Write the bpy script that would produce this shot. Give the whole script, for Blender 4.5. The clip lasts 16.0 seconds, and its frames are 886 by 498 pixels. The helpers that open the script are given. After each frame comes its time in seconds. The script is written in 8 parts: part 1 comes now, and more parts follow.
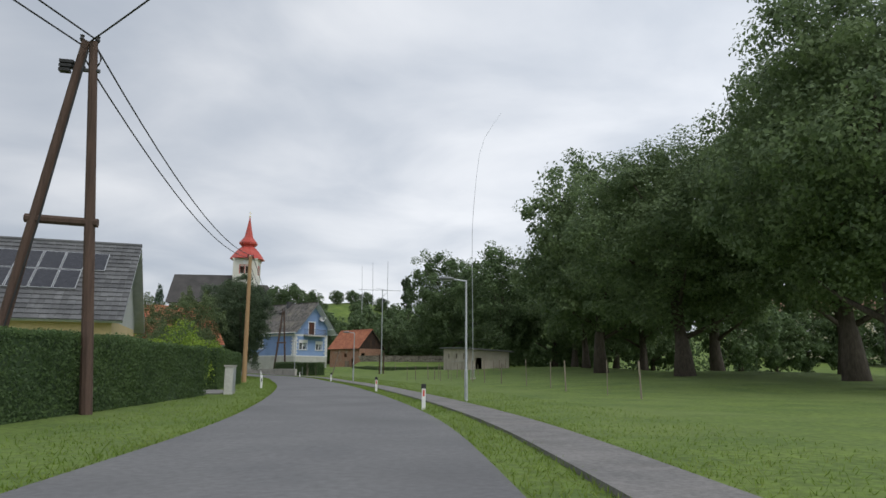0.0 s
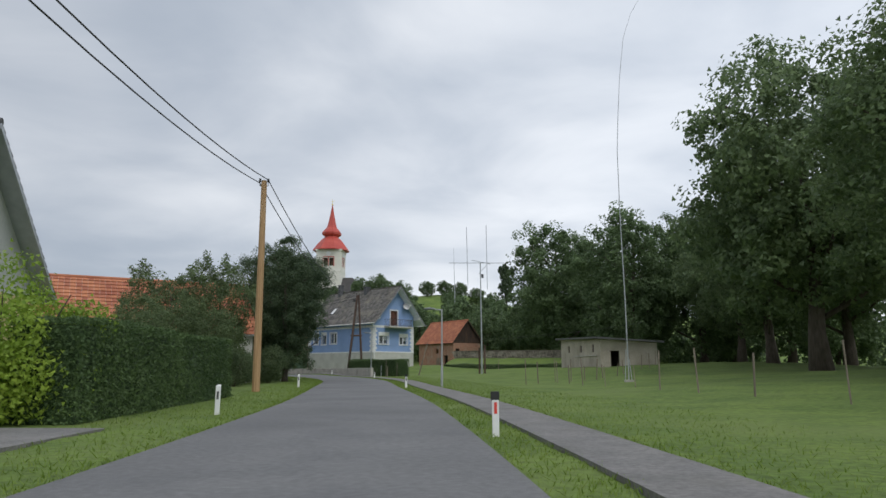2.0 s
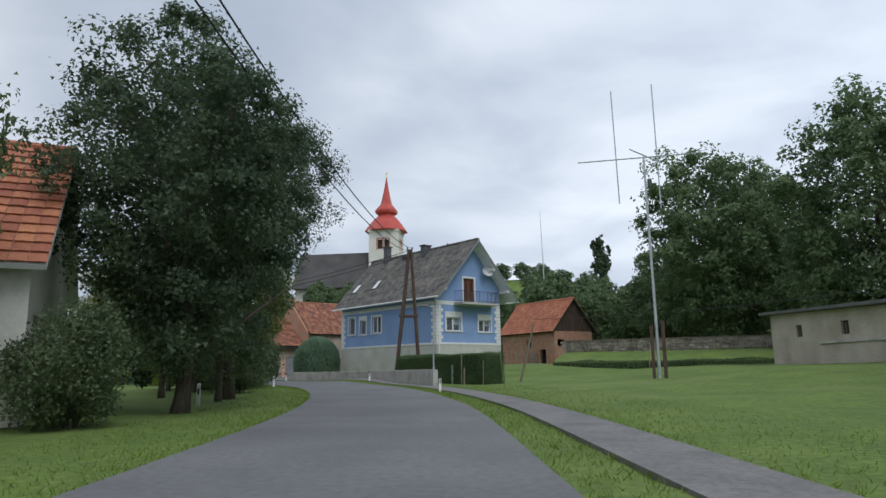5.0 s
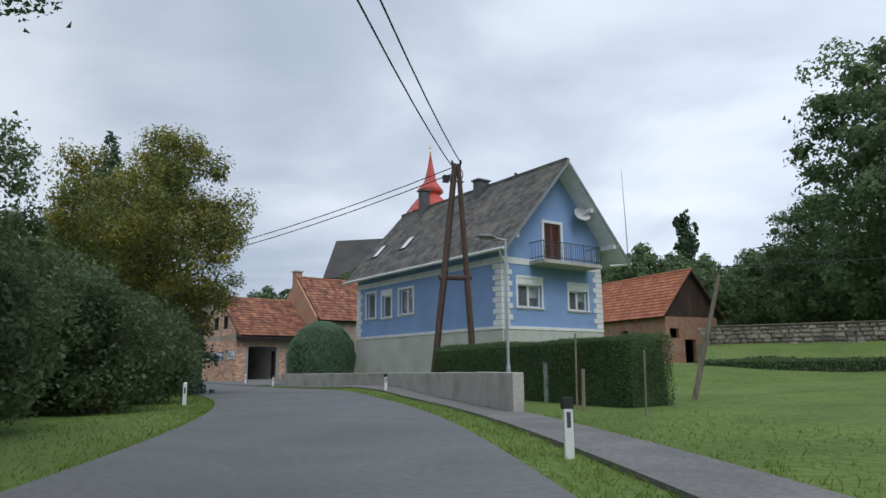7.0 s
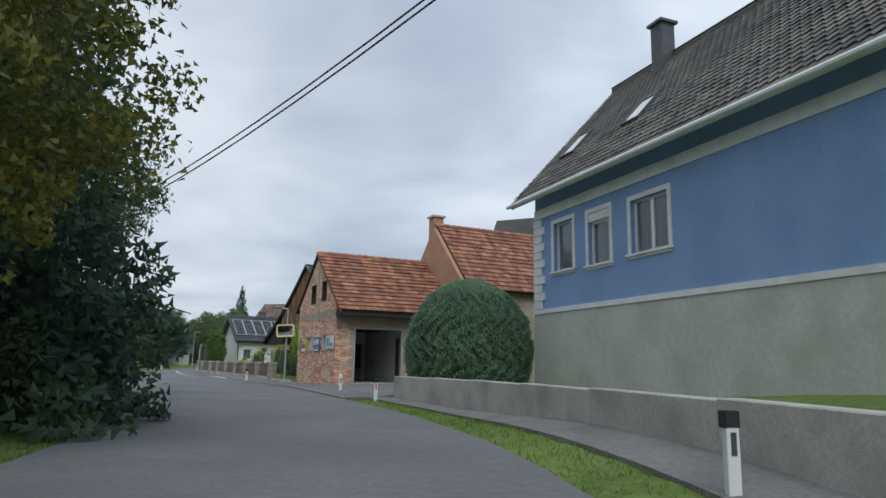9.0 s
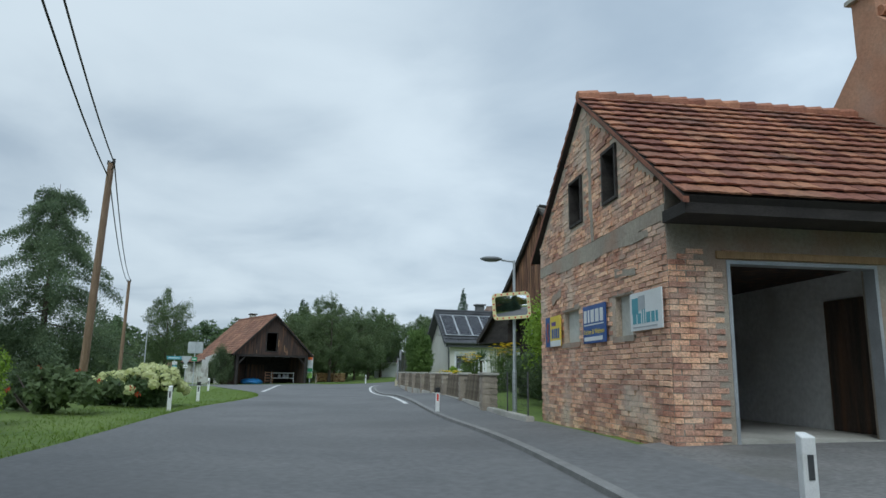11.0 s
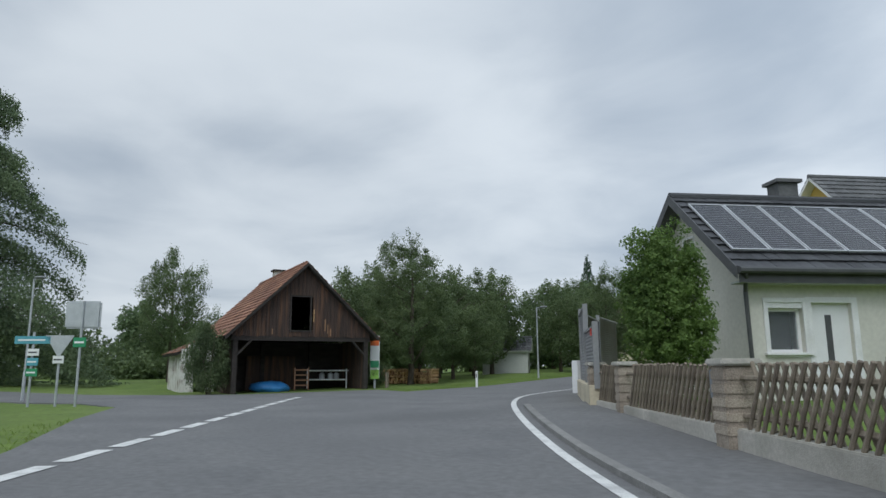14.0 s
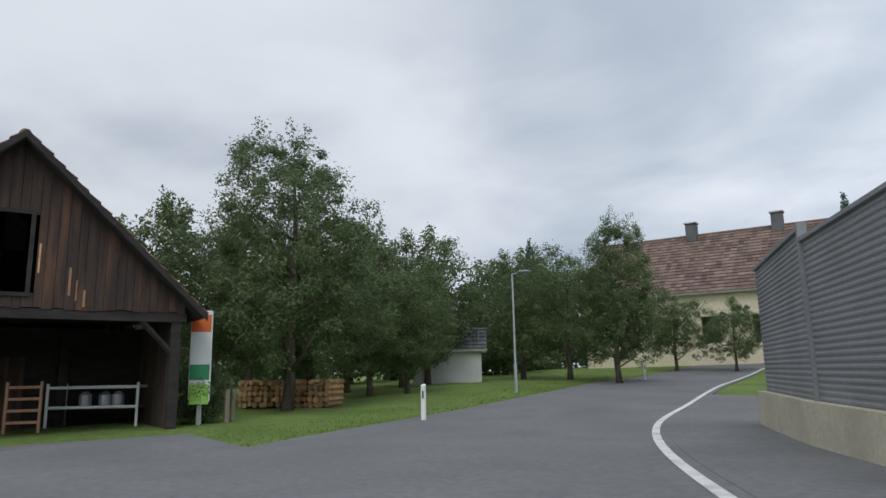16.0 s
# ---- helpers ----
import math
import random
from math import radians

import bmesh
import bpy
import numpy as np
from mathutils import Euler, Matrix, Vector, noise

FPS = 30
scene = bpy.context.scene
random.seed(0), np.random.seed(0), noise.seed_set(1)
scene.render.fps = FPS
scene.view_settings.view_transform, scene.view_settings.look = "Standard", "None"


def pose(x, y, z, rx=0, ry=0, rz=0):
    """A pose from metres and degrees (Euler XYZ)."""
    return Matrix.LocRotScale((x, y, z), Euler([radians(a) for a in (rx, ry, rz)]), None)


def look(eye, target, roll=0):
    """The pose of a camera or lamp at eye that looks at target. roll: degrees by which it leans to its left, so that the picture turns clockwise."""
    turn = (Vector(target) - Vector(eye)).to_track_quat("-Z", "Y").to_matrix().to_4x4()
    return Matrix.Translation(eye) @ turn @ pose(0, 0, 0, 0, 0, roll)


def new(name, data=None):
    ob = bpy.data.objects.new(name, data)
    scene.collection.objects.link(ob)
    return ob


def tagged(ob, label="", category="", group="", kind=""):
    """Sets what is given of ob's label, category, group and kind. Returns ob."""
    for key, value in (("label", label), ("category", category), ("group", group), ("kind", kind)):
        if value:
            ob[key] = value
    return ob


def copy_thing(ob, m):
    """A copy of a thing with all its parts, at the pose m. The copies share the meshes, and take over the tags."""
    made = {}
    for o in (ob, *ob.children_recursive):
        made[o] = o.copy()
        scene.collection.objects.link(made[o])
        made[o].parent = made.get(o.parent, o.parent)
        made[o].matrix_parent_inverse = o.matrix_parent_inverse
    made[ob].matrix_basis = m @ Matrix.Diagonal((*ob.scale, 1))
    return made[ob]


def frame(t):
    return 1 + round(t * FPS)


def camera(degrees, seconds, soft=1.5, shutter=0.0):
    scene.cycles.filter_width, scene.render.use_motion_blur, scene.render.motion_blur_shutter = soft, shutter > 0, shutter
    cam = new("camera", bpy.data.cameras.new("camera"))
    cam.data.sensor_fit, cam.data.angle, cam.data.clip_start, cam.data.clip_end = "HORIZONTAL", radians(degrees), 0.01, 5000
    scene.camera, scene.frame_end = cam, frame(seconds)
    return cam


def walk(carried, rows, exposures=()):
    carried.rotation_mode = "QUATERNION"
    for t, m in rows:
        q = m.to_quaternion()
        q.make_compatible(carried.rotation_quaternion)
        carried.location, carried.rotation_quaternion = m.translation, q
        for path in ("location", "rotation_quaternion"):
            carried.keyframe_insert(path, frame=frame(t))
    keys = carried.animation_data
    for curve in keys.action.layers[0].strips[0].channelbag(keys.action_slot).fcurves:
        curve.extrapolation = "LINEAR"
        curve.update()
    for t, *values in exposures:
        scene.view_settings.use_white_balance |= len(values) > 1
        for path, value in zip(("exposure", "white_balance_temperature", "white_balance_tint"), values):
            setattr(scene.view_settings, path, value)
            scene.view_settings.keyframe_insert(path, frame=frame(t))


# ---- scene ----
cam = camera(67.0, 16.0)
PATH = [
    (0, (4.03, 1.77, 1.074), (3.975, 3.738, 1.425), 0.4),
    (0.5, (3.521, 7.195, 1.063), (3.405, 9.16, 1.414), 0.2),
    (1, (2.839, 12.595, 1.07), (2.652, 14.557, 1.409), 0.6),
    (1.5, (2.009, 18.031, 1.053), (1.75, 19.985, 1.394), 0.4),
    (2, (1.02, 23.123, 1.034), (0.693, 25.066, 1.379), -0.1),
    (2.5, (-0.119, 28.365, 0.994), (-0.51, 30.296, 1.339), -0.5),
    (3, (-1.493, 33.662, 1.043), (-1.915, 35.586, 1.389), -0.7),
    (3.5, (-2.916, 39.067, 1.064), (-3.366, 40.985, 1.407), -0.6),
    (4, (-4.281, 43.979, 1.018), (-4.753, 45.894, 1.349), -1.4),
    (4.2, (-4.853, 45.957, 1.0), (-5.333, 47.868, 1.341), -1.4),
    (6.3, (-11.513, 67.418, 1.005), (-12.082, 69.303, 1.357), -0.1),
    (6.5, (-12.059, 69.351, 1.01), (-12.651, 71.228, 1.367), -0.4),
    (7, (-13.756, 73.794, 0.999), (-14.403, 75.654, 1.348), -0.5),
    (7.5, (-15.755, 78.376, 1.056), (-16.469, 80.208, 1.419), 0.1),
    (8, (-17.961, 83.01, 1.15), (-18.776, 84.802, 1.501), 0.5),
    (8.2, (-18.961, 84.845, 1.134), (-19.821, 86.617, 1.484), 1.0),
    (10.3, (-32.38, 101.759, 1.027), (-33.794, 103.127, 1.384), 0.5),
    (10.5, (-34.009, 102.989, 0.997), (-35.462, 104.315, 1.36), 1.1),
    (11, (-38.012, 106.061, 1.075), (-39.566, 107.267, 1.439), 0.8),
    (11.5, (-42.255, 108.807, 1.095), (-43.874, 109.927, 1.444), 0.0),
    (12, (-46.564, 111.266, 0.99), (-48.228, 112.323, 1.326), -0.5),
    (12.5, (-50.8, 113.674, 1.018), (-52.489, 114.69, 1.355), -1.0),
    (13, (-55.124, 116.021, 1.016), (-56.82, 117.028, 1.348), -0.8),
    (13.5, (-59.36, 118.424, 1.012), (-61.055, 119.422, 1.373), -0.9),
    (14, (-63.444, 120.62, 1.024), (-65.146, 121.611, 1.37), -0.3),
    (14.5, (-67.513, 122.837, 1.019), (-69.225, 123.812, 1.365), -0.3),
    (15, (-71.398, 124.873, 1.027), (-73.099, 125.863, 1.381), -0.2),
    (15.5, (-75.224, 127.174, 1.093), (-76.866, 128.26, 1.448), -0.7),
    (16, (-78.953, 129.793, 1.078), (-80.512, 130.993, 1.438), -1.0),
]
walk(cam, [(t, look(eye, target, roll)) for t, eye, target, roll in PATH],
     [(0.0, 0.12, 6350, 10), (4.0, 0.15, 6050, 9), (7.0, 0.2, 5900, 9), (10.3, 0.2, 5850, 3), (12.0, 0.13, 5350, -1), (13.0, 0.12, 5700, 3), (14.0, 0.14, 5950, 6), (16.0, 0.2, 6100, 9)])

# ---- sky and sun: thick bright overcast ----
world = bpy.data.worlds.new("world")
scene.world = world
world.use_nodes = True
wn, wl = world.node_tree.nodes, world.node_tree.links
wn.clear()
SUN_EL, SUN_ROT = 52, 135
w_out = wn.new("ShaderNodeOutputWorld")
w_bg = wn.new("ShaderNodeBackground")
w_sky = wn.new("ShaderNodeTexSky")
w_sky.sky_type, w_sky.sun_disc = "NISHITA", False
w_sky.sun_elevation, w_sky.sun_rotation = radians(SUN_EL), radians(SUN_ROT)
w_sky.dust_density, w_sky.altitude = 3.0, 300
w_geo = wn.new("ShaderNodeTexCoord")
w_sep = wn.new("ShaderNodeSeparateXYZ")
wl.new(w_geo.outputs["Generated"], w_sep.inputs[0])


def wmath(op, a, b=None):
    n = wn.new("ShaderNodeMath")
    n.operation = op
    for k, v in enumerate((a, b)):
        if v is None:
            continue
        if isinstance(v, (int, float)):
            n.inputs[k].default_value = v
        else:
            wl.new(v, n.inputs[k])
    return n.outputs[0]


w_up = wmath("ADD", wmath("MAXIMUM", w_sep.outputs[2], 0.0), 0.16)
w_vec = wn.new("ShaderNodeCombineXYZ")
wl.new(wmath("DIVIDE", w_sep.outputs[0], w_up), w_vec.inputs[0])
wl.new(wmath("DIVIDE", w_sep.outputs[1], w_up), w_vec.inputs[1])


def wnoise(scale, detail, rough, dist):
    n = wn.new("ShaderNodeTexNoise")
    n.inputs["Scale"].default_value, n.inputs["Detail"].default_value = scale, detail
    n.inputs["Roughness"].default_value, n.inputs["Distortion"].default_value = rough, dist
    wl.new(w_vec.outputs[0], n.inputs["Vector"])
    return n.outputs["Fac"]


w_fac = wmath("ADD", wmath("MULTIPLY", wnoise(0.55, 3, 0.5, 0.5), 0.7), wmath("MULTIPLY", wnoise(1.5, 6, 0.52, 0.35), 0.36))
w_ramp = wn.new("ShaderNodeValToRGB")
w_ramp.color_ramp.interpolation = "EASE"
w_ramp.color_ramp.elements[0].position, w_ramp.color_ramp.elements[0].color = 0.38, (0.49, 0.535, 0.60, 1)
w_ramp.color_ramp.elements[1].position, w_ramp.color_ramp.elements[1].color = 0.70, (0.93, 0.935, 0.945, 1)
wl.new(w_fac, w_ramp.inputs[0])
w_dim = wn.new("ShaderNodeMix")
w_dim.data_type = "RGBA"
w_dim.blend_type = "MULTIPLY"
w_dim.inputs[0].default_value = 1.0
wl.new(w_sky.outputs[0], w_dim.inputs[6])
w_dim.inputs[7].default_value = (0.08, 0.08, 0.08, 1)
w_mix = wn.new("ShaderNodeMix")
w_mix.data_type = "RGBA"
w_mix.inputs[0].default_value = 0.88
wl.new(w_dim.outputs[2], w_mix.inputs[6])
wl.new(w_ramp.outputs[0], w_mix.inputs[7])
wl.new(w_mix.outputs[2], w_bg.inputs[0])
wl.new(wmath("ADD", wmath("MULTIPLY", w_sep.outputs[0], 0.30), 1.04), w_bg.inputs[1])  # brighter towards the veiled sun in the east
wl.new(w_bg.outputs[0], w_out.inputs[0])

sun_data = bpy.data.lights.new("sun", "SUN")
sun_data.energy, sun_data.angle, sun_data.color = 0.9, radians(25), (1.0, 0.97, 0.92)
sun = new("sun", sun_data)
_el, _az = radians(SUN_EL), radians(SUN_ROT)
sun.matrix_world = look((0, 0, 60), (-math.sin(_az) * math.cos(_el), -math.cos(_az) * math.cos(_el), 60 - math.sin(_el)))


# ---- materials ----
def mat(name, c1, c2=None, scale=3.0, rough=0.8, bump=0.0, bscale=40.0, fine=0.25, metal=0.0, stretch=(1, 1, 1), stain=None, stain_scale=0.6, stain_amt=0.5, per_object=0.0, per_island=0.0, spec=0.5, trans=0.0):
    """A plain surface: two tones mixed at a broad and a fine scale, stains of a third tone, and a fine relief."""
    m = bpy.data.materials.new(name)
    m.use_nodes = True
    n, l = m.node_tree.nodes, m.node_tree.links
    p = n["Principled BSDF"]
    p.inputs["Roughness"].default_value, p.inputs["Metallic"].default_value = rough, metal
    p.inputs["Specular IOR Level"].default_value = spec
    c2 = c2 or c1
    tc = n.new("ShaderNodeTexCoord")
    mp = n.new("ShaderNodeMapping")
    mp.inputs["Scale"].default_value = stretch
    l.new(tc.outputs["Object"], mp.inputs[0])

    def noise_out(s, d):
        t = n.new("ShaderNodeTexNoise")
        t.inputs["Scale"].default_value, t.inputs["Detail"].default_value = s, d
        l.new(mp.outputs[0], t.inputs["Vector"])
        return t.outputs["Fac"]

    def mix(f, a, b):
        x = n.new("ShaderNodeMix")
        x.data_type = "RGBA"
        for sock, v in ((x.inputs[0], f), (x.inputs[6], a), (x.inputs[7], b)):
            if isinstance(v, (int, float)):
                sock.default_value = v
            elif isinstance(v, tuple):
                sock.default_value = (*v, 1)
            else:
                l.new(v, sock)
        return x.outputs[2]

    def rng(f, lo, hi, a=0.0, b=1.0):
        r = n.new("ShaderNodeMapRange")
        l.new(f, r.inputs[0])
        for k, v in enumerate((lo, hi, a, b)):
            r.inputs[k + 1].default_value = v
        return r.outputs[0]

    col = mix(rng(noise_out(scale, 4), 0.32, 0.68), c1, c2)
    fine_f = rng(noise_out(scale * 14, 3), 0.3, 0.7, 1 - fine, 1 + fine)
    hs = n.new("ShaderNodeHueSaturation")
    l.new(col, hs.inputs["Color"])
    val = fine_f
    if per_object or per_island:
        if per_object:
            oi = n.new("ShaderNodeObjectInfo")
            rnd, amt = oi.outputs["Random"], per_object
        else:
            gi = n.new("ShaderNodeNewGeometry")
            rnd, amt = gi.outputs["Random Per Island"], per_island
        mm = n.new("ShaderNodeMath")
        mm.operation = "MULTIPLY"
        l.new(fine_f, mm.inputs[0])
        l.new(rng(rnd, 0, 1, 1 - amt, 1 + amt), mm.inputs[1])
        val = mm.outputs[0]
        l.new(rng(rnd, 0, 1, 0.5 - 0.03 * amt, 0.5 + 0.03 * amt), hs.inputs["Hue"])
    l.new(val, hs.inputs["Value"])
    col = hs.outputs[0]
    if stain:
        col = mix(rng(noise_out(stain_scale, 6), 0.5, 0.68, 0, stain_amt), col, stain)
    l.new(col, p.inputs["Base Color"])
    if trans:
        p.inputs["Transmission Weight"].default_value = trans
    if bump:
        bm_n = n.new("ShaderNodeBump")
        bm_n.inputs["Strength"].default_value, bm_n.inputs["Distance"].default_value = min(1, bump), 0.02
        l.new(noise_out(bscale, 4), bm_n.inputs["Height"])
        l.new(bm_n.outputs[0], p.inputs["Normal"])
    return m


def leaf_mat(name, c1, c2, c3=None):
    """Foliage: each leaf clump has a tone of its own, with a little light coming through."""
    m = bpy.data.materials.new(name)
    m.use_nodes = True
    n, l = m.node_tree.nodes, m.node_tree.links
    p = n["Principled BSDF"]
    gi = n.new("ShaderNodeNewGeometry")
    tc = n.new("ShaderNodeTexCoord")
    ns = n.new("ShaderNodeTexNoise")
    ns.inputs["Scale"].default_value = 0.55
    l.new(tc.outputs["Object"], ns.inputs["Vector"])
    r = n.new("ShaderNodeValToRGB")
    r.color_ramp.elements[0].color, r.color_ramp.elements[1].color = (*c1, 1), (*c2, 1)
    if c3:
        e = r.color_ramp.elements.new(0.56)
        e.color = (*c2, 1)
        r.color_ramp.elements[2].color = (*c3, 1)
    a = n.new("ShaderNodeMath")
    a.operation = "MULTIPLY_ADD"
    l.new(gi.outputs["Random Per Island"], a.inputs[0])
    a.inputs[1].default_value = 0.55
    b = n.new("ShaderNodeMapRange")
    l.new(ns.outputs["Fac"], b.inputs[0])
    b.inputs[1].default_value, b.inputs[2].default_value, b.inputs[4].default_value = 0.3, 0.7, 0.5
    l.new(b.outputs[0], a.inputs[2])
    l.new(a.outputs[0], r.inputs[0])
    l.new(r.outputs[0], p.inputs["Base Color"])
    p.inputs["Roughness"].default_value = 0.55
    p.inputs["Specular IOR Level"].default_value = 0.3
    tr = n.new("ShaderNodeBsdfTranslucent")
    l.new(r.outputs[0], tr.inputs[0])
    mx = n.new("ShaderNodeMixShader")
    mx.inputs[0].default_value = 0.42
    l.new(p.outputs[0], mx.inputs[1])
    l.new(tr.outputs[0], mx.inputs[2])
    l.new(mx.outputs[0], n["Material Output"].inputs[0])
    return m


M_ASPHALT = mat("asphalt", (0.145, 0.145, 0.148), (0.185, 0.184, 0.183), 0.7, 0.85, 0.5, 90, 0.14, stain=(0.09, 0.09, 0.095), stain_scale=0.35, stain_amt=0.5)
M_PATH = mat("path_asphalt", (0.17, 0.165, 0.16), (0.22, 0.21, 0.20), 1.2, 0.9, 0.5, 80, 0.2, stain=(0.12, 0.115, 0.10), stain_scale=0.8)
M_PAINT = mat("road_paint", (0.62, 0.62, 0.60), (0.75, 0.75, 0.73), 5, 0.7, 0.2, 60, 0.15, stain=(0.3, 0.3, 0.3), stain_scale=3)
M_GRASS = mat("grass_ground", (0.090, 0.145, 0.024), (0.138, 0.200, 0.034), 0.5, 0.95, 0.8, 35, 0.3, stain=(0.17, 0.22, 0.06), stain_scale=0.16, stain_amt=0.5)
M_BLADE = leaf_mat("grass_blades", (0.120, 0.195, 0.028), (0.185, 0.270, 0.042), (0.23, 0.28, 0.07))
M_CONC = mat("concrete", (0.42, 0.40, 0.36), (0.52, 0.50, 0.45), 1.4, 0.9, 0.4, 60, 0.12, stain=(0.27, 0.26, 0.22), stain_scale=1.1, stain_amt=0.6)
M_KERB = mat("kerb_stone", (0.20, 0.198, 0.19), (0.27, 0.265, 0.255), 3, 0.9, 0.4, 70, 0.15)
M_BLUE = mat("blue_render", (0.23, 0.345, 0.60), (0.27, 0.385, 0.63), 0.9, 0.9, 0.25, 120, 0.05, stain=(0.22, 0.32, 0.52), stain_scale=0.7, stain_amt=0.5)
M_PLINTH = mat("grey_plinth_render", (0.50, 0.50, 0.46), (0.58, 0.58, 0.53), 0.8, 0.9, 0.4, 90, 0.08, stain=(0.40, 0.39, 0.33), stain_scale=0.9)
M_WHITE = mat("white_paint", (0.74, 0.74, 0.74), (0.82, 0.82, 0.81), 2, 0.7, 0.1, 60, 0.05, stain=(0.58, 0.57, 0.53), stain_scale=1.7, stain_amt=0.4)
M_RENDER_W = mat("pale_render", (0.60, 0.585, 0.52), (0.67, 0.655, 0.59), 0.8, 0.9, 0.3, 110, 0.06, stain=(0.5, 0.48, 0.42), stain_scale=0.6, stain_amt=0.4)
M_GLASS = mat("window_glass", (0.75, 0.8, 0.82), rough=0.03, fine=0.0, trans=0.92)
M_PVC = mat("white_frame", (0.78, 0.78, 0.78), (0.82, 0.82, 0.82), 3, 0.45, fine=0.03)
M_SLATE = mat("weathered_slate", (0.095, 0.088, 0.080), (0.165, 0.155, 0.142), 1.8, 0.8, 0.4, 50, 0.3, per_island=0.42, stain=(0.27, 0.25, 0.19), stain_scale=0.8, stain_amt=0.6)
M_TILE = mat("old_clay_tile", (0.28, 0.12, 0.07), (0.42, 0.19, 0.115), 1.3, 0.85, 0.4, 40, 0.2, per_object=0.28, stain=(0.20, 0.10, 0.065), stain_scale=1.2, stain_amt=0.55)
M_TILE_I = mat("old_clay_tile_far", (0.215, 0.088, 0.052), (0.365, 0.155, 0.092), 1.6, 0.85, 0.4, 40, 0.3, per_island=0.34, stain=(0.115, 0.072, 0.052), stain_scale=0.9, stain_amt=0.6)
M_TILE_RED = mat("orange_clay_tile", (0.36, 0.125, 0.065), (0.45, 0.175, 0.092), 0.8, 0.8, 0.3, 40, 0.15, per_island=0.2)
M_TILE_BRN = mat("brown_clay_tile", (0.23, 0.115, 0.075), (0.33, 0.17, 0.11), 1.0, 0.85, 0.3, 40, 0.2, per_island=0.3, stain=(0.14, 0.09, 0.07), stain_scale=0.8)
M_TILE_GRY = mat("grey_concrete_tile", (0.095, 0.097, 0.10), (0.145, 0.147, 0.148), 0.8, 0.8, 0.3, 40, 0.15, per_island=0.2)
M_TILE_NAVE = mat("dark_nave_tile", (0.055, 0.052, 0.050), (0.085, 0.08, 0.076), 0.3, 0.9, 0.3, 10, 0.1)
M_TILE_OLD = mat("old_brown_tile", (0.14, 0.095, 0.075), (0.205, 0.14, 0.11), 0.8, 0.85, 0.3, 40, 0.2, per_island=0.35, stain=(0.13, 0.10, 0.085), stain_scale=0.5)
M_CREAMWALL = mat("cream_low_wall", (0.55, 0.49, 0.36), (0.64, 0.58, 0.44), 1.2, 0.9, 0.3, 60, 0.1, stain=(0.42, 0.37, 0.27), stain_scale=1.1)
M_TILE_DRK = mat("anthracite_tile", (0.045, 0.047, 0.052), (0.07, 0.072, 0.078), 0.8, 0.6, 0.2, 40, 0.12, per_island=0.2)
M_BRICK = mat("red_brick", (0.64, 0.34, 0.22), (0.80, 0.54, 0.39), 5.0, 0.9, 0.8, 60, 0.3, per_object=0.34, stain=(0.70, 0.60, 0.48), stain_scale=3.0, stain_amt=0.9)
M_BRICK_I = mat("red_brick_far", (0.60, 0.30, 0.19), (0.76, 0.50, 0.36), 2.5, 0.9, 0.8, 60, 0.3, per_island=0.38, stain=(0.68, 0.58, 0.47), stain_scale=1.1, stain_amt=0.75)
M_BRICK_BARN = mat("barn_brick", (0.34, 0.17, 0.11), (0.46, 0.27, 0.19), 2.5, 0.9, 0.8, 60, 0.3, stain=(0.40, 0.32, 0.25), stain_scale=1.1, stain_amt=0.75)
M_MORTAR = mat("mortar", (0.50, 0.395, 0.30), (0.58, 0.48, 0.38), 2, 0.95, 0.6, 70, 0.2)
M_PLASTER = mat("rough_plaster", (0.33, 0.28, 0.225), (0.42, 0.37, 0.30), 1.4, 0.95, 0.6, 50, 0.15, stain=(0.42, 0.22, 0.14), stain_scale=0.9, stain_amt=0.45)
M_TERRA = mat("terracotta_plaster", (0.40, 0.21, 0.13), (0.48, 0.28, 0.18), 1.2, 0.95, 0.5, 60, 0.12, stain=(0.36, 0.30, 0.25), stain_scale=0.8)
M_TIMBER_R = mat("red_brown_weathered_boards", (0.070, 0.038, 0.026), (0.190, 0.088, 0.048), 2.2, 0.85, 0.5, 50, 0.35, stretch=(7, 7, 0.4), per_island=0.35, per_object=0.35, stain=(0.36, 0.20, 0.115), stain_scale=2.2, stain_amt=0.8)
M_TIMBER = mat("dark_weathered_boards", (0.038, 0.027, 0.022), (0.075, 0.048, 0.036), 1.6, 0.85, 0.5, 50, 0.35, stretch=(6, 6, 0.5), per_island=0.4, stain=(0.24, 0.115, 0.055), stain_scale=0.9, stain_amt=0.4)
M_TIMBER_D = mat("blackened_logs", (0.025, 0.021, 0.019), (0.05, 0.042, 0.037), 1.6, 0.9, 0.5, 40, 0.3, stretch=(1, 1, 4), per_island=0.3)
M_POLE = mat("tarred_pole", (0.070, 0.043, 0.032), (0.115, 0.072, 0.053), 2.5, 0.85, 0.5, 40, 0.2, stretch=(5, 5, 0.4))
M_POLE_B = mat("brown_pole", (0.21, 0.135, 0.085), (0.30, 0.205, 0.14), 2.5, 0.85, 0.5, 40, 0.2, stretch=(5, 5, 0.4))
M_POLE_N = mat("new_pine_pole", (0.36, 0.22, 0.105), (0.45, 0.29, 0.15), 2.5, 0.8, 0.4, 40, 0.15, stretch=(5, 5, 0.3))
M_WOOD_G = mat("grey_fence_wood", (0.20, 0.165, 0.125), (0.30, 0.255, 0.20), 3, 0.9, 0.5, 50, 0.2, stretch=(5, 5, 0.6), per_object=0.2)
M_BARK = mat("bark", (0.075, 0.06, 0.047), (0.13, 0.105, 0.085), 3, 0.95, 1.0, 18, 0.3, stretch=(3, 3, 0.7))
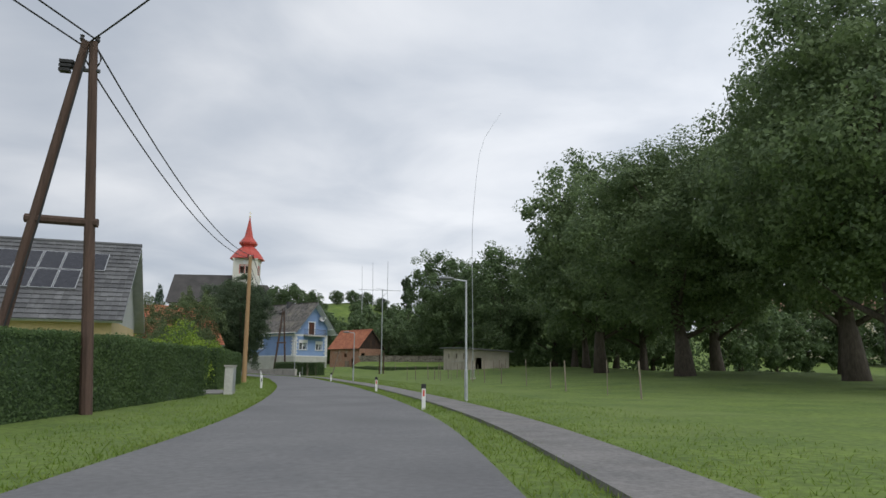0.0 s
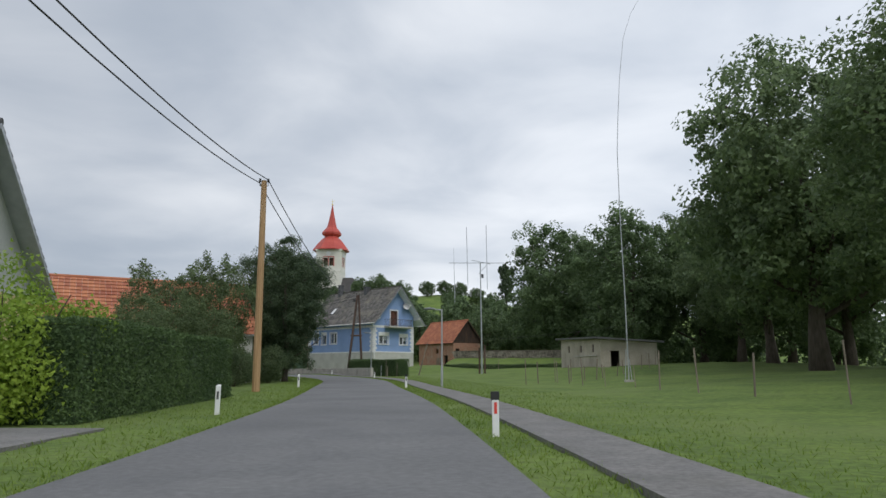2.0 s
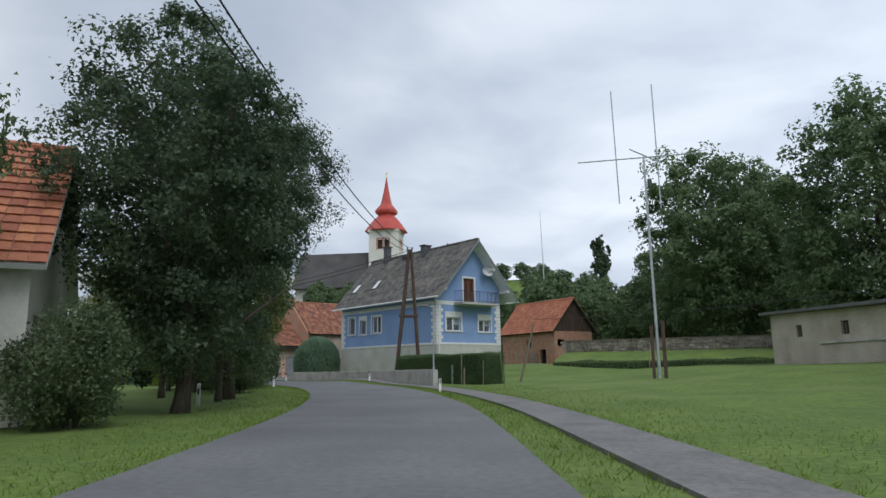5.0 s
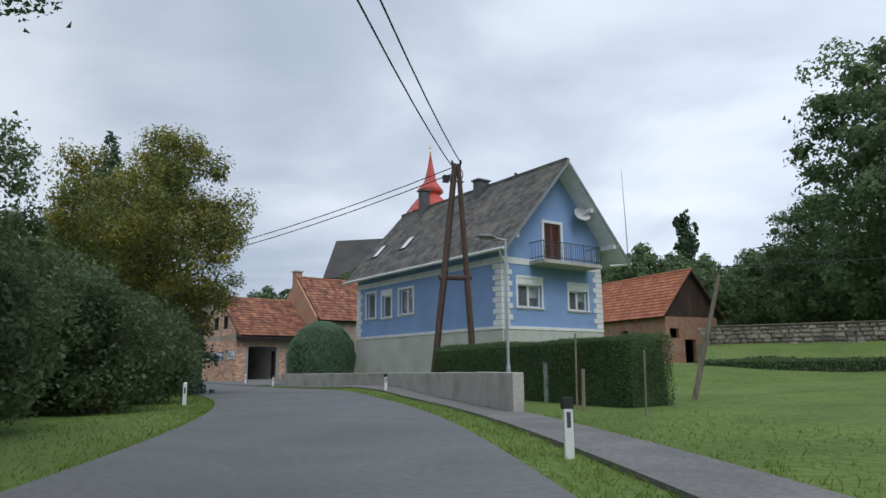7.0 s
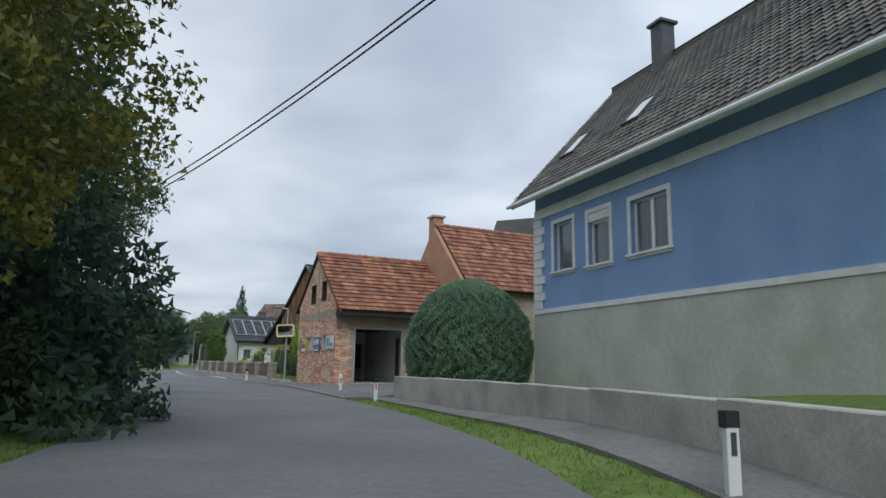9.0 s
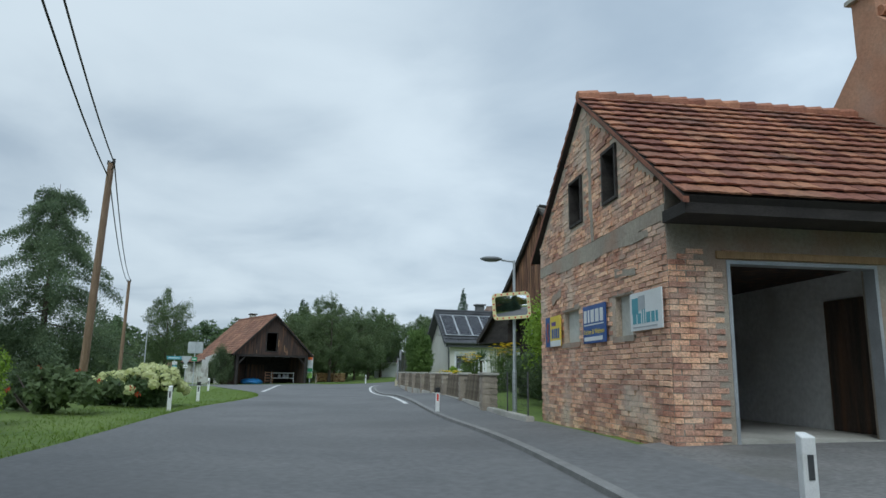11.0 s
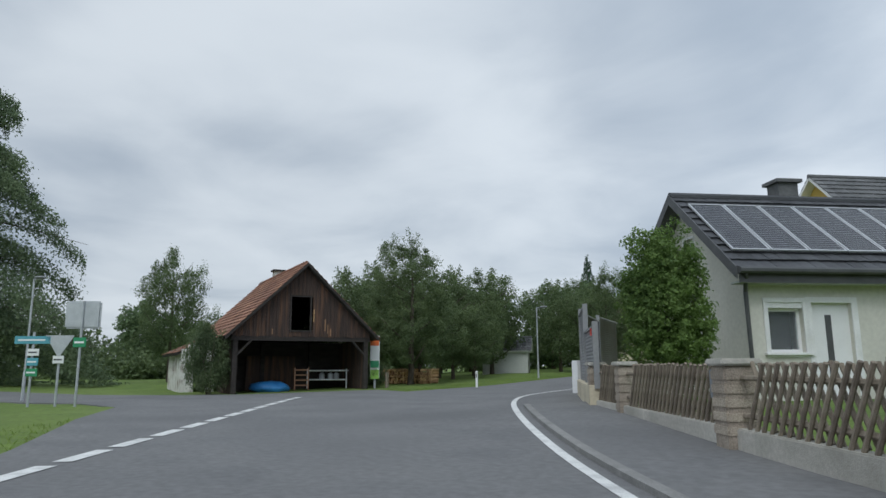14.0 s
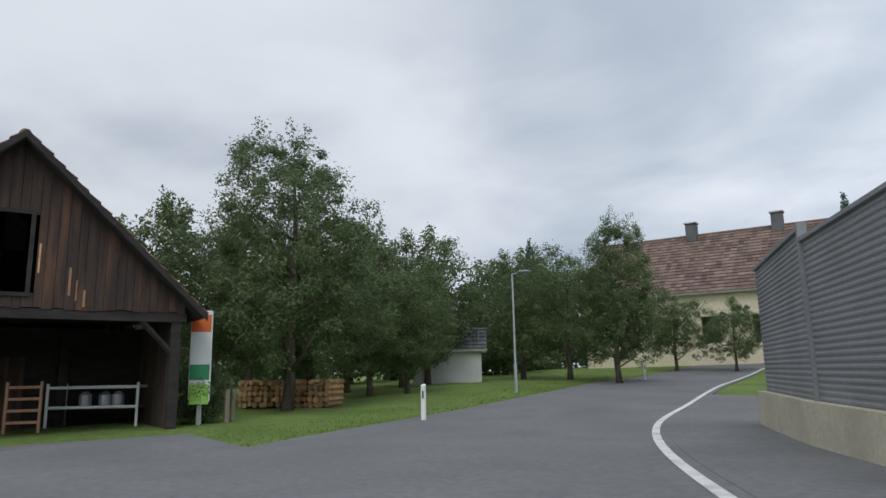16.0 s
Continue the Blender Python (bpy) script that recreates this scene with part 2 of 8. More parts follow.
M_STONE = mat("tan_split_stone", (0.30, 0.255, 0.205), (0.40, 0.345, 0.28), 4, 0.9, 0.7, 40, 0.25, per_object=0.15)
M_LAMPHEAD = mat("grey_lamp_housing", (0.20, 0.21, 0.22), (0.25, 0.26, 0.27), 3, 0.5, 0.1, 60, 0.08)
M_STEEL = mat("galvanised_steel", (0.42, 0.44, 0.46), (0.52, 0.54, 0.56), 3, 0.5, 0.1, 60, 0.08, metal=0.5)
M_DARKMET = mat("dark_metal", (0.06, 0.062, 0.065), (0.09, 0.092, 0.095), 3, 0.5, fine=0.1)
M_BLACK = mat("black_rubber", (0.02, 0.02, 0.02), (0.03, 0.03, 0.03), 3, 0.6, fine=0.1)
M_PLASTIC = mat("white_plastic", (0.76, 0.76, 0.75), (0.82, 0.82, 0.80), 6, 0.5, fine=0.06, stain=(0.5, 0.48, 0.42), stain_scale=5, stain_amt=0.4)
M_RED = mat("red_reflector", (0.62, 0.045, 0.03), (0.68, 0.06, 0.04), 5, 0.35, fine=0.05)
M_REDROOF = mat("red_sheet_roof", (0.42, 0.055, 0.04), (0.50, 0.085, 0.06), 0.5, 0.5, fine=0.08)
M_CHURCH = mat("church_render", (0.66, 0.64, 0.56), (0.74, 0.72, 0.65), 0.4, 0.9, fine=0.05)
M_YELLOW = mat("ochre_render", (0.62, 0.42, 0.10), (0.68, 0.48, 0.14), 0.6, 0.9, 0.2, 90, 0.05)
M_YELLOW_P = mat("pale_yellow_render", (0.60, 0.47, 0.24), (0.66, 0.53, 0.29), 0.6, 0.9, 0.2, 90, 0.06)
M_GREYWALL = mat("light_grey_render", (0.46, 0.475, 0.45), (0.53, 0.54, 0.51), 0.6, 0.9, 0.2, 90, 0.06)
M_CREAM = mat("cream_render", (0.64, 0.57, 0.40), (0.72, 0.65, 0.48), 0.5, 0.9, fine=0.06)
M_SHED = mat("shed_render", (0.42, 0.37, 0.30), (0.53, 0.48, 0.40), 0.7, 0.95, 0.4, 40, 0.12, stain=(0.30, 0.26, 0.20), stain_scale=0.5, stain_amt=0.6)
M_PV = mat("solar_cells", (0.018, 0.019, 0.026), (0.03, 0.031, 0.038), 3, 0.16, fine=0.1)
M_ALU = mat("aluminium_frame", (0.6, 0.61, 0.62), rough=0.4, fine=0.05, metal=0.6)
M_DISH = mat("grey_dish", (0.52, 0.52, 0.53), (0.58, 0.58, 0.58), 3, 0.5, fine=0.05)
M_MIRROR = mat("mirror_surface", (0.9, 0.9, 0.9), rough=0.02, metal=1.0, fine=0.0)
M_YSTRIP = mat("pale_yellow_plastic", (0.78, 0.72, 0.36), (0.82, 0.77, 0.44), 4, 0.5, fine=0.05)
M_SIGN_W = mat("sign_white", (0.72, 0.73, 0.72), (0.78, 0.79, 0.78), 3, 0.5, fine=0.04)
M_SIGN_B = mat("sign_blue", (0.02, 0.075, 0.27), (0.03, 0.095, 0.32), 3, 0.45, fine=0.06)
M_SIGN_Y = mat("sign_yellow", (0.75, 0.56, 0.04), (0.80, 0.62, 0.07), 3, 0.5, fine=0.05)
M_SIGN_P = mat("sign_violet", (0.10, 0.05, 0.22), (0.13, 0.07, 0.27), 3, 0.5, fine=0.05)
M_SIGN_O = mat("sign_orange", (0.65, 0.14, 0.03), rough=0.5, fine=0.05)
M_SIGN_G = mat("sign_green", (0.03, 0.23, 0.10), (0.04, 0.27, 0.12), 3, 0.5, fine=0.05)
M_SIGN_T = mat("sign_teal", (0.10, 0.33, 0.40), rough=0.5, fine=0.05)
M_GREYDOOR = mat("grey_sheet_door", (0.20, 0.215, 0.23), (0.25, 0.265, 0.28), 1.5, 0.6, fine=0.08)
M_BROWNDOOR = mat("brown_wood_door", (0.13, 0.055, 0.035), (0.18, 0.08, 0.05), 3, 0.6, 0.2, 40, 0.15, stretch=(6, 6, 0.6))
M_ROOM = mat("limewashed_interior", (0.80, 0.80, 0.79), (0.86, 0.86, 0.85), 0.8, 0.95, fine=0.1, stain=(0.35, 0.33, 0.3), stain_scale=0.7)
M_NOISE = mat("grey_noise_panel", (0.24, 0.245, 0.25), (0.29, 0.295, 0.30), 1.2, 0.65, fine=0.08, stain=(0.2, 0.2, 0.2), stain_scale=0.7)
M_BLUEPLASTIC = mat("blue_tarpaulin", (0.03, 0.16, 0.42), (0.05, 0.24, 0.55), 3, 0.5, 0.4, 10, 0.1)
M_LOGEND = mat("split_log", (0.40, 0.24, 0.115), (0.54, 0.35, 0.18), 6, 0.9, 0.3, 30, 0.2, per_island=0.35)
M_LEAF_OAK = leaf_mat("oak_leaves", (0.095, 0.142, 0.078), (0.245, 0.325, 0.140))
M_LEAF_MID = leaf_mat("lime_leaves", (0.080, 0.122, 0.062), (0.190, 0.270, 0.115))
M_LEAF_DARK = leaf_mat("dark_leaves", (0.050, 0.082, 0.048), (0.130, 0.178, 0.088))
M_LEAF_FRUIT = leaf_mat("orchard_leaves", (0.078, 0.115, 0.055), (0.190, 0.250, 0.105))
M_LEAF_LIGHT = leaf_mat("light_green_leaves", (0.130, 0.235, 0.032), (0.400, 0.520, 0.075))
M_LEAF_SHRUB = leaf_mat("shrub_leaves", (0.068, 0.104, 0.054), (0.182, 0.235, 0.108))
M_LEAF_HORN = leaf_mat("hornbeam_leaves", (0.080, 0.142, 0.040), (0.225, 0.325, 0.085))
M_LEAF_YEL = leaf_mat("yellowing_leaves", (0.062, 0.105, 0.040), (0.200, 0.215, 0.055), (0.56, 0.43, 0.07))
M_LEAF_SPR = leaf_mat("spruce_needles", (0.045, 0.085, 0.058), (0.115, 0.175, 0.105))
M_LEAF_HEDGE = leaf_mat("hedge_leaves", (0.060, 0.105, 0.044), (0.150, 0.225, 0.080))
M_LEAF_LARCH = leaf_mat("larch_needles", (0.080, 0.120, 0.070), (0.205, 0.265, 0.135))
M_LEAF_THUJA = leaf_mat("thuja_sprays", (0.135, 0.225, 0.145), (0.260, 0.385, 0.245))
# near-black tone that puts the shade of a room into the colour
M_ROOM_SHADE = mat("painted_room_shade", (0.05, 0.048, 0.045), (0.07, 0.066, 0.06), 1.0, 0.95)
M_WHITEWASH = mat("flaking_whitewash", (0.60, 0.59, 0.55), (0.72, 0.71, 0.68), 1.5, 0.95, 0.4, 40, 0.2, stain=(0.22, 0.17, 0.12), stain_scale=1.6, stain_amt=0.9)
M_PETAL = leaf_mat("cream_petals", (0.62, 0.66, 0.27), (0.85, 0.86, 0.55))
M_PETAL_Y = leaf_mat("yellow_petals", (0.82, 0.56, 0.015), (0.92, 0.72, 0.03))
M_PETAL_R = leaf_mat("red_petals", (0.5, 0.05, 0.03), (0.6, 0.12, 0.05))
# dark green for solid plant cores: shade between the leaves, as colour
M_CORE_SHADE = mat("painted_core_shade", (0.030, 0.055, 0.022), (0.05, 0.085, 0.032), 2, 1.0, fine=0.3)


# ---- mesh helpers ----
def finish(name, bm, material, parent=None, label="", smooth=False):
    me = bpy.data.meshes.new(name)
    bmesh.ops.remove_doubles(bm, verts=bm.verts, dist=0.0001)
    bmesh.ops.recalc_face_normals(bm, faces=bm.faces)
    bm.to_mesh(me)
    bm.free()
    me.materials.append(material)
    if smooth:
        me.shade_smooth()
    ob = new(name, me)
    if parent:
        ob.parent = parent
    if label:
        ob["label"] = label
    return ob


def part(name, bm, material, parent, label="", smooth=False):
    if name in ("wall", "gable", "tower"):
        bmesh.ops.remove_doubles(bm, verts=bm.verts[:], dist=0.0005)
    return finish(name, bm, material, parent, label, smooth)


def thing(name, bm, material, label, category, group="", kind="", smooth=False):
    return tagged(finish(name, bm, material, None, "", smooth), label, category, group, kind)


def empty(name, m, label, category, group="", kind=""):
    ob = new(name)
    ob.empty_display_size = 0.3
    ob.matrix_world = m
    return tagged(ob, label, category, group, kind)


def hexa(bm, pts, m=None):
    """Eight points: the lower four in turn, then the upper four."""
    v = [bm.verts.new(m @ Vector(p) if m else p) for p in pts]
    for f in ((3, 2, 1, 0), (4, 5, 6, 7), (0, 1, 5, 4), (1, 2, 6, 5), (2, 3, 7, 6), (3, 0, 4, 7)):
        bm.faces.new([v[k] for k in f])
    return v


def box(bm, x0, x1, y0, y1, z0, z1, m=None):
    return hexa(bm, [(x0, y0, z0), (x1, y0, z0), (x1, y1, z0), (x0, y1, z0), (x0, y0, z1), (x1, y0, z1), (x1, y1, z1), (x0, y1, z1)], m)


def boxed(*a, bevel=0.0):
    bm = bmesh.new()
    box(bm, *a)
    if bevel:
        bmesh.ops.bevel(bm, geom=bm.edges[:], offset=bevel, segments=2, affect="EDGES")
    return bm


def tube(bm, points, radii, n=8, cap=True):
    """A round bar through points."""
    pts = [Vector(p) for p in points]
    if isinstance(radii, (int, float)):
        radii = [radii] * len(pts)
    rings = []
    ref = Vector((0.13, 0.31, 0.94))
    for k, p in enumerate(pts):
        d = (pts[min(k + 1, len(pts) - 1)] - pts[max(k - 1, 0)]).normalized()
        a = d.cross(ref if abs(d.dot(ref)) < 0.95 else Vector((1, 0, 0))).normalized()
        b = d.cross(a)
        rings.append([bm.verts.new(p + radii[k] * (math.cos(2 * math.pi * j / n) * a + math.sin(2 * math.pi * j / n) * b)) for j in range(n)])
    for r0, r1 in zip(rings, rings[1:]):
        for j in range(n):
            bm.faces.new((r0[j], r0[(j + 1) % n], r1[(j + 1) % n], r1[j]))
    if cap:
        bm.faces.new(rings[0][::-1])
        bm.faces.new(rings[-1])
    return bm


def lathe(bm, profile, n=16, centre=(0, 0), square=False, turn=0.0):
    """Rings of (radius, z)."""
    rings = []
    for r, z in profile:
        ring = []
        for j in range(n):
            a = 2 * math.pi * (j + 0.5) / n + turn
            ring.append(bm.verts.new((centre[0] + r * math.cos(a), centre[1] + r * math.sin(a), z)))
        rings.append(ring)
    for r0, r1 in zip(rings, rings[1:]):
        for j in range(n):
            bm.faces.new((r0[j], r0[(j + 1) % n], r1[(j + 1) % n], r1[j]))
    bm.faces.new(rings[0][::-1])
    bm.faces.new(rings[-1])
    return bm


def wall(bm, x0, x1, z0, top, ops=(), t=0.3, m=None, breaks=()):
    """A wall along x from y = 0 to y = t, with a top of any outline and openings (xa, xb, za, zb) through it."""
    f = top if callable(top) else (lambda x: top)
    xs = sorted({x0, x1, *breaks, *[v for o in ops for v in o[:2]]})
    xs = [x for x in xs if x0 <= x <= x1]
    for a, b in zip(xs, xs[1:]):
        mid = (a + b) / 2
        cuts = sorted((o[2], o[3]) for o in ops if o[0] < mid < o[1])
        z = z0
        for lo, hi in cuts:
            if lo > z + 1e-4:
                box(bm, a, b, 0, t, z, lo, m)
            z = hi
        ta, tb = f(a), f(b)
        hexa(bm, [(a, 0, z), (b, 0, z), (b, t, z), (a, t, z), (a, 0, ta), (b, 0, tb), (b, t, tb), (a, t, ta)], m)
    return bm


def mesh_from(name, verts, faces, material, parent=None, smooth=False):
    me = bpy.data.meshes.new(name)
    me.from_pydata(verts, [], faces)
    me.materials.append(material)
    if smooth:
        me.shade_smooth()
    ob = new(name, me)
    if parent:
        ob.parent = parent
    return ob


def leaf_mesh(name, q, material):
    """A mesh of loose leaves from an array (leaves, corners, 3)."""
    n, c = q.shape[:2]
    me = bpy.data.meshes.new(name)
    me.vertices.add(c * n)
    me.vertices.foreach_set("co", np.ascontiguousarray(q, dtype=np.float32).ravel())
    me.loops.add(c * n)
    me.loops.foreach_set("vertex_index", np.arange(c * n, dtype=np.int32))
    me.polygons.add(n)
    me.polygons.foreach_set("loop_start", np.arange(0, c * n, c, dtype=np.int32))
    me.update(calc_edges=True)
    me.materials.append(material)
    return me


def tile_rows(lx, ly, w, h, lift=0.035, thick=0.02, stagger=0.0, rng=None, jitter=0.005, point=0.0, bow=0.02):
    """Verts and faces of overlapping roof tiles over lx by ly: x along the eave, y up the slope, z out of the roof."""
    verts, faces = [], []
    nx, ny = max(1, round(lx / w)), max(1, round(ly / h))
    w, h = lx / nx, ly / ny
    for j in range(ny):
        off = stagger * w if j % 2 else 0.0
        for i in range(-1 if off else 0, nx):
            a, b = max(0.0, i * w + off + 0.004), min(lx, (i + 1) * w + off - 0.004)
            if b - a < 0.03:
                continue
            dz = rng.uniform(-jitter, jitter) if rng else 0
            dy = rng.uniform(-jitter, jitter) if rng else 0
            y0, y1 = j * h + dy, (j + 1) * h + 0.04 + point
            z0, z1 = lift + dz, dz
            k = len(verts)
            mid = (a + b) / 2
            ys = y0 + point if j else y0
            verts += [(a, ys, z0), (mid, y0, z0 + bow), (b, ys, z0), (b, y1, z1), (mid, y1, z1 + bow), (a, y1, z1), (a, ys, z0 - thick), (b, ys, z0 - thick), (b, y1, z1 - thick), (a, y1, z1 - thick)]
            faces += [(k, k + 1, k + 4, k + 5), (k + 1, k + 2, k + 3, k + 4), (k + 6, k + 7, k + 2, k + 1, k), (k + 6, k, k + 5, k + 9), (k + 2, k + 7, k + 8, k + 3)]
    return verts, faces


def slope_matrix(origin, along, up):
    """A frame on a roof slope: x along the eave, y up the slope, z outwards."""
    x, y = Vector(along).normalized(), Vector(up).normalized()
    z = x.cross(y).normalized()
    m = Matrix((x, y, z)).transposed().to_4x4()
    m.translation = origin
    return m


def roof_slope(parent, origin, along, up, lx, ly, material, tile=(0.3, 0.34), deck=M_DARKMET, rng=None, stagger=0.0, thick=0.12, name="roof_slope"):
    """A boarded roof slope with a field of tiles on it; returns the slope object."""
    m = slope_matrix(origin, along, up)
    bm = bmesh.new()
    box(bm, 0, lx, 0, ly, -thick, 0)
    slab = part(name, bm, deck, parent)
    slab.matrix_basis = m
    v, f = tile_rows(lx, ly, tile[0], tile[1], rng=rng, stagger=stagger, point=0.13 if material is M_SLATE else 0.0, lift=0.045 if material is M_SLATE else 0.05, bow=0.002 if material is M_SLATE else 0.012)
    t = mesh_from("tiles", v, f, material, slab)
    t.location = (0, 0, 0.012)
    tagged(t, kind="stuff")
    return slab


def window(parent, m, x0, x1, z0, z1, trim=0.12, sashes=2, shutter=0.0, sill=True, depth=0.12, frame=M_PVC, trim_mat=M_WHITE, name="window"):
    """A window in a wall opening: m maps x along the wall, y inwards, z up."""
    bm = bmesh.new()
    fw = 0.07
    box(bm, x0, x1, depth, depth + 0.07, z0, z0 + fw, m)
    box(bm, x0, x1, depth, depth + 0.07, z1 - fw - shutter, z1 - shutter, m)
    box(bm, x0, x0 + fw, depth, depth + 0.07, z0 + fw, z1 - fw - shutter, m)
    box(bm, x1 - fw, x1, depth, depth + 0.07, z0 + fw, z1 - fw - shutter, m)
    for k in range(1, sashes):
        c = x0 + (x1 - x0) * k / sashes
        box(bm, c - 0.05, c + 0.05, depth - 0.01, depth + 0.06, z0 + fw, z1 - fw - shutter, m)
    w = part(name, bm, frame, parent)
    w["label"] = "white framed window"
    step = (x1 - x0) / sashes
    for k in range(sashes):
        bm = bmesh.new()
        box(bm, x0 + k * step + 0.04, x0 + (k + 1) * step - 0.04, depth + 0.03, depth + 0.04, z0 + 0.05, z1 - 0.05 - shutter, m)
        pane = part("pane", bm, M_GLASS, w)
        pane.visible_shadow = False
    # added dark sheet behind the panes, standing for the room's shade
    bm = bmesh.new()
    box(bm, x0 - 0.1, x1 + 0.1, 0.62, 0.64, z0 - 0.1, z1 + 0.1, m)
    part("room_back", bm, M_ROOM_SHADE, w)
    if shutter:
        bm = bmesh.new()
        box(bm, x0, x1, 0.0, depth + 0.05, z1 - shutter, z1, m)
        part("shutter_box", bm, M_WHITE, w, "white roller shutter box")
    if trim:
        bm = bmesh.new()
        box(bm, x0 - trim, x1 + trim, -0.03, 0.0, z1, z1 + trim, m)
        box(bm, x0 - trim, x1 + trim, -0.03, 0.0, z0 - trim, z0, m)
        box(bm, x0 - trim, x0, -0.03, 0.0, z0, z1, m)
        box(bm, x1, x1 + trim, -0.03, 0.0, z0, z1, m)
        part("surround", bm, trim_mat, w, "painted window surround")
    if sill:
        bm = bmesh.new()
        box(bm, x0 - trim - 0.04, x1 + trim + 0.04, -0.09, 0.02, z0 - 0.05, z0, m)
        part("sill", bm, trim_mat, w)
    return w


def curtain(parent, m, x0, x1, z0, z1, material=None):
    bm = bmesh.new()
    n = 10
    x0 = x0 + 0.62 * (x1 - x0)
    for k in range(n):
        a, b = x0 + (x1 - x0) * k / n, x0 + (x1 - x0) * (k + 1) / n
        ya, yb = (0.30 + 0.025 * (k % 2), 0.30 + 0.025 * ((k + 1) % 2))
        vs = [bm.verts.new(m @ Vector(p)) for p in ((a, ya, z0), (b, yb, z0), (b, yb, z1), (a, ya, z1))]
        bm.faces.new(vs)
    return part("curtain", bm, material or M_SIGN_W, parent)


# ---- terrain ----
HILLS = [
    (9, 97, 19, 0.8), (24, 50, 18, 0.55), (-19, 107, 9.5, 0.75), (-6, 126, 20, 0.9), (34, 82, 28, 0.8), (-57, 222, 46, 15), (-12, 205, 42, 5), (12, 172, 36, 1.6),
    (-112, 172, 26, 0.6), (-99, 149, 9, 0.15), (-112, 184, 20, 0.7), (-72, 139, 10, 0.3), (-54, 127, 9, 0.35), (-40, 121, 9, 0.25), (60, 240, 90, 12), (-97, 123, 10, -0.15)]
_hills = np.array(HILLS)


def ground_z(x, y):
    """The height of the land: soft swells, level along the road."""
    d2 = ((_hills[:, 0] - x) ** 2 + (_hills[:, 1] - y) ** 2) / _hills[:, 2] ** 2
    return float((_hills[:, 3] * np.exp(-d2 * d2)).sum())


def on_ground(x, y, turn=0.0, dz=0.0):
    return pose(x, y, ground_z(x, y) + dz, 0, 0, turn)


# ---- road, paths and land ----
ROAD = [  # x, y, width to the left, width to the right of the driven line
    (13, -70, 3.2, 1.25), (7.6, -25, 3.2, 1.25), (4.0, 1.8, 3.2, 1.25), (2.0, 18.0, 3.2, 1.25), (-2.9, 39.1, 3.1, 1.2), (-8.2, 57.0, 3.1, 1.15), (-13.0, 72.0, 3.2, 1.3),
    (-19.0, 84.8, 3.3, 1.55), (-25.3, 94.4, 3.5, 1.75), (-32.4, 101.8, 3.8, 1.9), (-38.0, 106.0, 4.1, 2.0), (-46.6, 111.3, 4.3, 2.1), (-55.1, 116.0, 4.4, 2.0),
    (-63.4, 120.6, 3.6, 1.9), (-71.4, 124.9, 4.6, 1.9), (-78.8, 129.6, 4.9, 2.0), (-84.0, 134.6, 4.7, 1.88), (-88.4, 140.2, 4.0, 1.9), (-91.8, 146.8, 3.7, 1.9),
    (-95.6, 155.0, 3.7, 1.9), (-99.0, 163.5, 3.6, 1.9), (-101.6, 172.0, 3.4, 1.9), (-103.5, 184, 3.2, 2.2)]


def smooth_line(rows, step=1.0):
    """A Catmull-Rom curve through rows of numbers, about step metres apart."""
    p = np.array(rows, float)
    p = np.vstack([2 * p[0] - p[1], p, 2 * p[-1] - p[-2]])
    out = []
    for k in range(1, len(p) - 2):
        n = max(2, int(np.hypot(*(p[k + 1] - p[k])[:2]) / step))
        for u in np.arange(n) / n:
            out.append(0.5 * (2 * p[k] + (p[k + 1] - p[k - 1]) * u + (2 * p[k - 1] - 5 * p[k] + 4 * p[k + 1] - p[k + 2]) * u**2 + (3 * p[k] - p[k - 1] - 3 * p[k + 1] + p[k + 2]) * u**3))
    return np.array(out + [p[-2]])


LINE = smooth_line(ROAD)
_d = np.gradient(LINE[:, :2], axis=0)
_d /= np.hypot(_d[:, 0], _d[:, 1])[:, None]
RIGHT = np.stack([_d[:, 1], -_d[:, 0]], 1)


def beside(k, off):
    """The place off metres to the right of the driven line at its sample k."""
    return LINE[k, :2] + RIGHT[k] * off


def nearest(x, y):
    return int(np.argmin((LINE[:, 0] - x) ** 2 + (LINE[:, 1] - y) ** 2))


def strip(name, ks, inner, outer, material, dz, label, category, cols=5, skirt=0.25):
    """A paved strip along the road between two offsets (numbers or functions of the sample)."""
    fi = inner if callable(inner) else (lambda k: inner)
    fo = outer if callable(outer) else (lambda k: outer)
    bm = bmesh.new()
    rows = []
    for k in ks:
        row = []
        for c in range(cols + 1):
            x, y = beside(k, fi(k) + (fo(k) - fi(k)) * c / cols)
            row.append(bm.verts.new((x, y, ground_z(x, y) + dz)))
        low = [bm.verts.new(row[0].co - Vector((0, 0, skirt))), bm.verts.new(row[-1].co - Vector((0, 0, skirt)))]
        rows.append([low[0]] + row + [low[1]])
    for a, b in zip(rows, rows[1:]):
        for c in range(len(a) - 1):
            bm.faces.new((a[c], a[c + 1], b[c + 1], b[c]))
    bm.faces.new(rows[0])
    bm.faces.new(rows[-1])
    return thing(name, bm, material, label, category, kind="structure")


N = len(LINE)
strip("road", range(N), lambda k: -LINE[k, 2], lambda k: LINE[k, 3], M_ASPHALT, 0.0, "grey worn asphalt village road with soft grassy edges", "road", cols=8)
K_WALL, K_GAR, K_FEN0, K_FEN1 = nearest(-19.8, 86.5), nearest(-41, 108), nearest(-47.5, 112), nearest(-76, 127.5)
strip("footpath", range(nearest(6, -15), K_GAR), lambda k: LINE[k, 3] + 0.85, lambda k: LINE[k, 3] + 1.95 - 0.25 * (k > K_WALL), M_PATH, 0.03, "narrow grey asphalt footpath beside the road", "path", cols=2)
